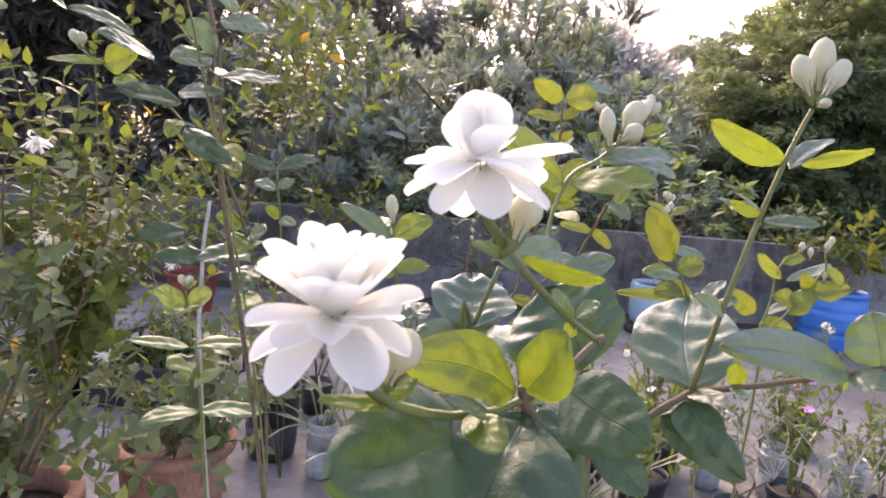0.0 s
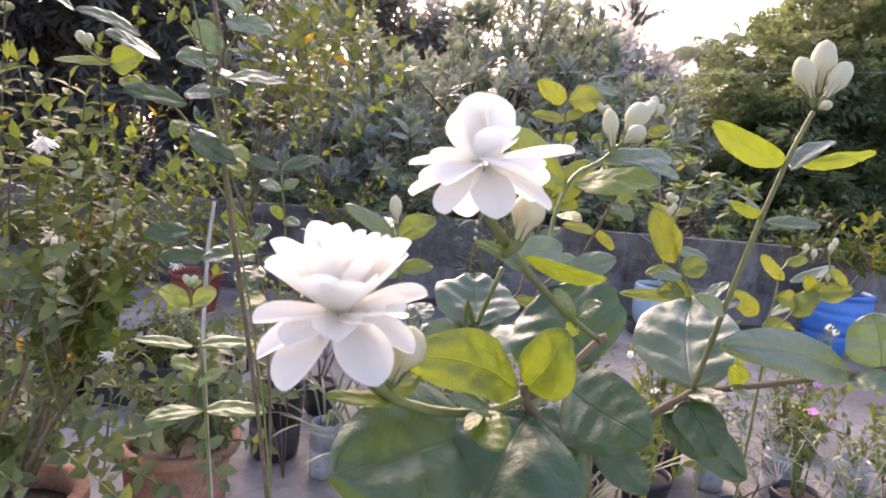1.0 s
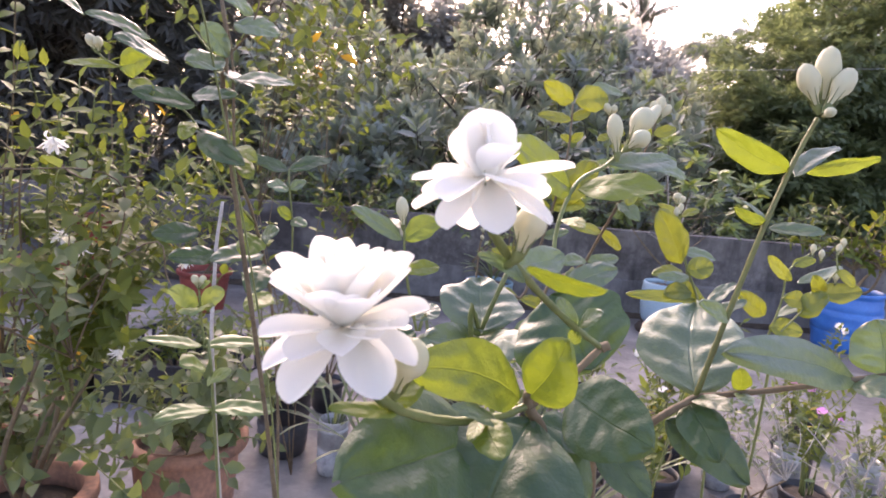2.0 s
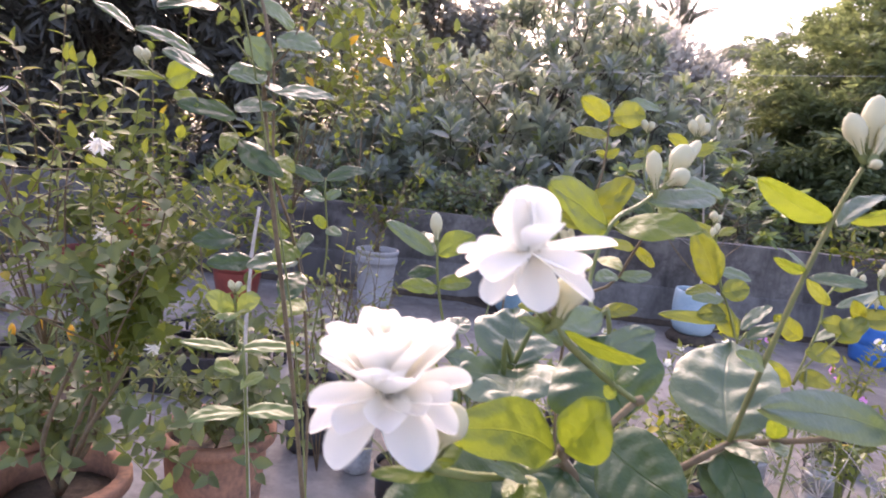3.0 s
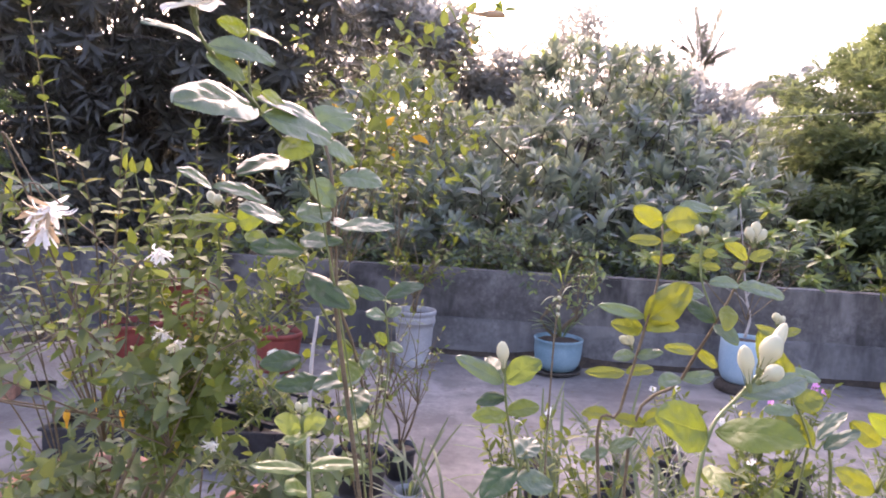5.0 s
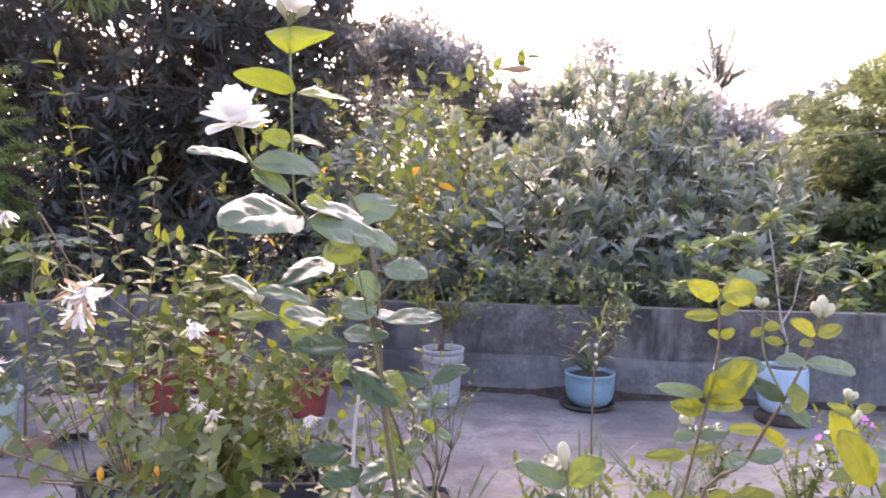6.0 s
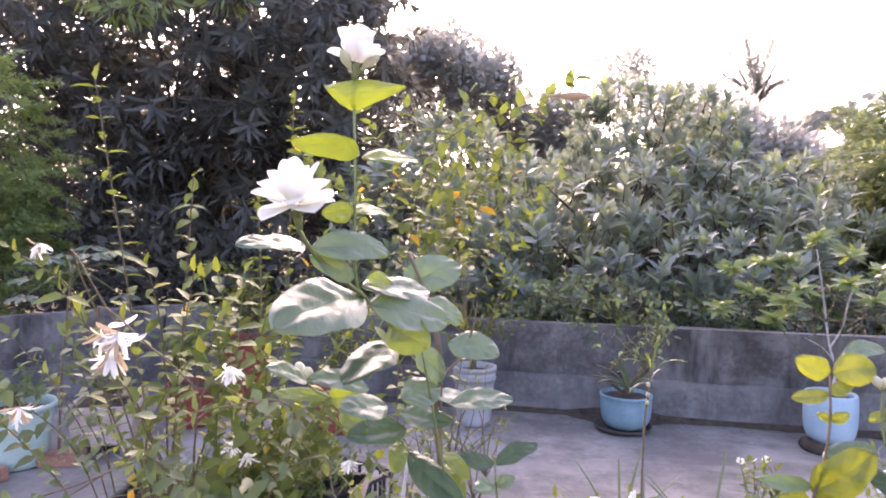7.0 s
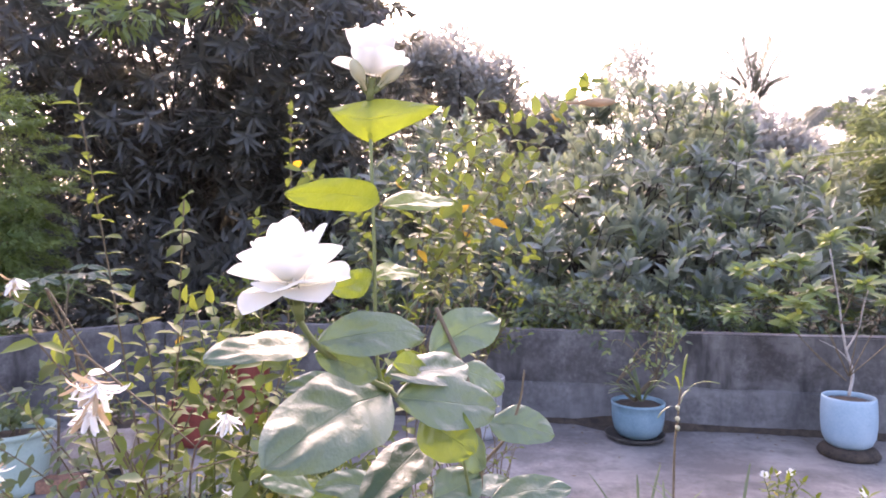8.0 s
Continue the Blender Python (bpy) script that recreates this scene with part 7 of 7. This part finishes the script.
leaf(D2, (0.2998, 0.8240, 1.0988), (0.3256, 0.8361, 1.0801), 0.0132, (0.49, -0.87, 0.12), JASMINE_GOLD)
leaf(D2, (0.2912, 0.8355, 1.0664), (0.2643, 0.8117, 1.0662), 0.0153, (0.45, -0.51, 0.73), JASMINE_BACK)
leaf(D2, (0.2912, 0.8355, 1.0664), (0.3278, 0.8508, 1.0702), 0.0157, (0.22, -0.70, 0.68), JASMINE_BACK)
leaf(D2, (0.2782, 0.8409, 1.0286), (0.3119, 0.8258, 1.0367), 0.0166, (-0.45, -0.68, 0.58), JASMINE_GOLD)
leaf(D2, (0.2782, 0.8409, 1.0286), (0.2579, 0.8471, 1.0127), 0.0169, (-0.56, -0.71, 0.44), JASMINE_GOLD)
stem(D2, [(0.36, 1.02, 0.2), (0.4227, 0.8638, 0.9477), (0.3958, 0.8273, 1.0427), (0.3742, 0.8089, 1.1022), (0.3667, 0.8103, 1.1337)], 0.0015, 0.0008, GREEN_STEM, "stem")
leaf(D2, (0.3735, 0.8102, 1.1207), (0.3440, 0.7971, 1.1326), 0.0094, (0.50, -0.77, 0.39), JASMINE_GOLD)
leaf(D2, (0.3725, 0.8101, 1.1207), (0.3890, 0.8129, 1.1291), 0.0095, (-0.27, -0.62, 0.74), JASMINE_GOLD)
leaf(D2, (0.3759, 0.8078, 1.0863), (0.3455, 0.7918, 1.1260), 0.0243, (0.24, -0.95, -0.20), JASMINE_GOLD)
leaf(D2, (0.3775, 0.8080, 1.0864), (0.4119, 0.8123, 1.0821), 0.0179, (0.17, -0.60, 0.78), JASMINE_BACK)
leaf(D2, (0.3825, 0.8173, 1.0674), (0.3494, 0.8026, 1.0644), 0.0159, (0.17, -0.54, 0.82), JASMINE_GOLD)
bud(D2, (0.3668, 0.8102, 1.1311), (0.3647, 0.8108, 1.1432), 0.0042)
bud(D2, (0.3678, 0.8103, 1.1311), (0.3727, 0.8117, 1.1403), 0.0032)

F2 = thing("jasmine_shrub", (0.55, 1.05, 0.0), "spreading jasmine shrub with yellow-green leaves", "shrub", "jasmine shrubs")

stem(F2, [(0.55, 1.05, 0.0), (0.4632, 0.7822, 0.9242), (0.4431, 0.7629, 0.9976), (0.4706, 0.7601, 1.0439), (0.5000, 0.7621, 1.0879)], 0.0016, 0.0008, GREEN_STEM, "stem")
stem(F2, [(0.4431, 0.7629, 0.9976), (0.4570, 0.7663, 1.0517), (0.4595, 0.7661, 1.0837), (0.4859, 0.7698, 1.1062)], 0.0012, 0.0008, GREEN_STEM, "stem")
stem(F2, [(0.55, 1.05, 0.0), (0.4176, 0.7846, 0.9423), (0.3758, 0.7386, 1.0412), (0.3515, 0.7308, 1.0909), (0.3374, 0.7306, 1.1238)], 0.0016, 0.0008, GREEN_STEM, "stem")
leaf(F2, (0.3495, 0.7300, 1.0860), (0.3232, 0.7214, 1.1307), 0.0258, (0.14, -0.98, -0.11), JASMINE_GOLD)
leaf(F2, (0.3547, 0.7294, 1.0816), (0.3749, 0.7256, 1.0889), 0.0200, (-0.32, -0.83, 0.46), JASMINE_GOLD)
leaf(F2, (0.3630, 0.7315, 1.0621), (0.3371, 0.7261, 1.0611), 0.0157, (0.16, -0.84, 0.52), JASMINE_GOLD)
leaf(F2, (0.3783, 0.7386, 1.0414), (0.3491, 0.7327, 1.0706), 0.0195, (0.23, -0.97, 0.03), JASMINE_GOLD)
leaf(F2, (0.3702, 0.7358, 1.0567), (0.3045, 0.7204, 1.0595), 0.0114, (0.22, -0.85, 0.49), JASMINE_GOLD)
leaf(F2, (0.4449, 0.7644, 1.0405), (0.4132, 0.7522, 1.0618), 0.0185, (0.35, -0.94, -0.01), JASMINE_GOLD)
leaf(F2, (0.4484, 0.7629, 1.0305), (0.4770, 0.7579, 1.0291), 0.0187, (-0.13, -0.86, 0.49), JASMINE_GOLD)
leaf(F2, (0.4629, 0.7646, 1.0738), (0.4381, 0.7626, 1.0955), 0.0120, (0.10, -0.99, 0.02), JASMINE_GOLD)
leaf(F2, (0.4616, 0.7669, 1.0889), (0.4800, 0.7630, 1.0954), 0.0101, (-0.34, -0.82, 0.47), JASMINE_GOLD)
leaf(F2, (0.4706, 0.7601, 1.0439), (0.4886, 0.7538, 1.0679), 0.0212, (-0.67, -0.66, 0.33), JASMINE_GOLD)
leaf(F2, (0.4842, 0.7635, 1.0653), (0.5243, 0.7599, 1.0722), 0.0203, (-0.16, -0.84, 0.52), JASMINE_GOLD)
leaf(F2, (0.4800, 0.7619, 1.0548), (0.4565, 0.7621, 1.0580), 0.0167, (0.05, -0.91, 0.41), JASMINE_GOLD)
leaf(F2, (0.4898, 0.7629, 1.0607), (0.4773, 0.7559, 1.0820), 0.0138, (0.02, -0.95, -0.30), JASMINE_GOLD)
leaf(F2, (0.4431, 0.7629, 0.9976), (0.4058, 0.7556, 1.0182), 0.0187, (0.30, -0.93, 0.21), JASMINE_GOLD)
leaf(F2, (0.4448, 0.7645, 1.0081), (0.4715, 0.7539, 1.0032), 0.0159, (-0.24, -0.83, 0.51), JASMINE_GOLD)
leaf(F2, (0.5000, 0.7621, 1.0879), (0.5133, 0.7552, 1.0749), 0.0101, (-0.22, -0.94, 0.27), JASMINE_GOLD)
leaf(F2, (0.3594, 0.7336, 1.0762), (0.3295, 0.7232, 1.0758), 0.0119, (0.19, -0.58, 0.79), JASMINE_BACK)
leaf(F2, (0.3801, 0.7398, 1.0490), (0.4074, 0.7536, 1.0713), 0.0146, (-0.46, -0.38, 0.80), JASMINE_BACK)
leaf(F2, (0.3857, 0.7388, 1.0421), (0.4187, 0.7515, 1.0572), 0.0146, (-0.24, -0.41, 0.88), JASMINE_BACK)
leaf(F2, (0.4527, 0.7646, 1.0411), (0.5008, 0.7835, 1.0623), 0.0141, (-0.25, -0.37, 0.89), JASMINE_BACK)
leaf(F2, (0.4680, 0.7647, 1.0742), (0.5198, 0.7879, 1.0902), 0.0129, (-0.09, -0.42, 0.90), JASMINE_BACK)
bud(F2, (0.4859, 0.7658, 1.0933), (0.4859, 0.7665, 1.1046), 0.0028)
bud(F2, (0.4778, 0.7664, 1.0977), (0.4779, 0.7671, 1.1090), 0.0028)
bud(F2, (0.5008, 0.7669, 1.0996), (0.5008, 0.7676, 1.1109), 0.0028)
bud(F2, (0.5044, 0.7678, 1.1050), (0.5044, 0.7685, 1.1162), 0.0028)
bud(F2, (0.5003, 0.7630, 1.0742), (0.5003, 0.7637, 1.0855), 0.0028)
bud(F2, (0.3527, 0.7687, 1.1205), (0.3530, 0.7694, 1.1318), 0.0028)
bud(F2, (0.3560, 0.7693, 1.1243), (0.3563, 0.7700, 1.1356), 0.0028)
stem(F2, [(0.5000, 0.7621, 1.0879), (0.4985, 0.7650, 1.1002), (0.5014, 0.7673, 1.1089)], 0.0008, 0.0006, GREEN_STEM, "stem")
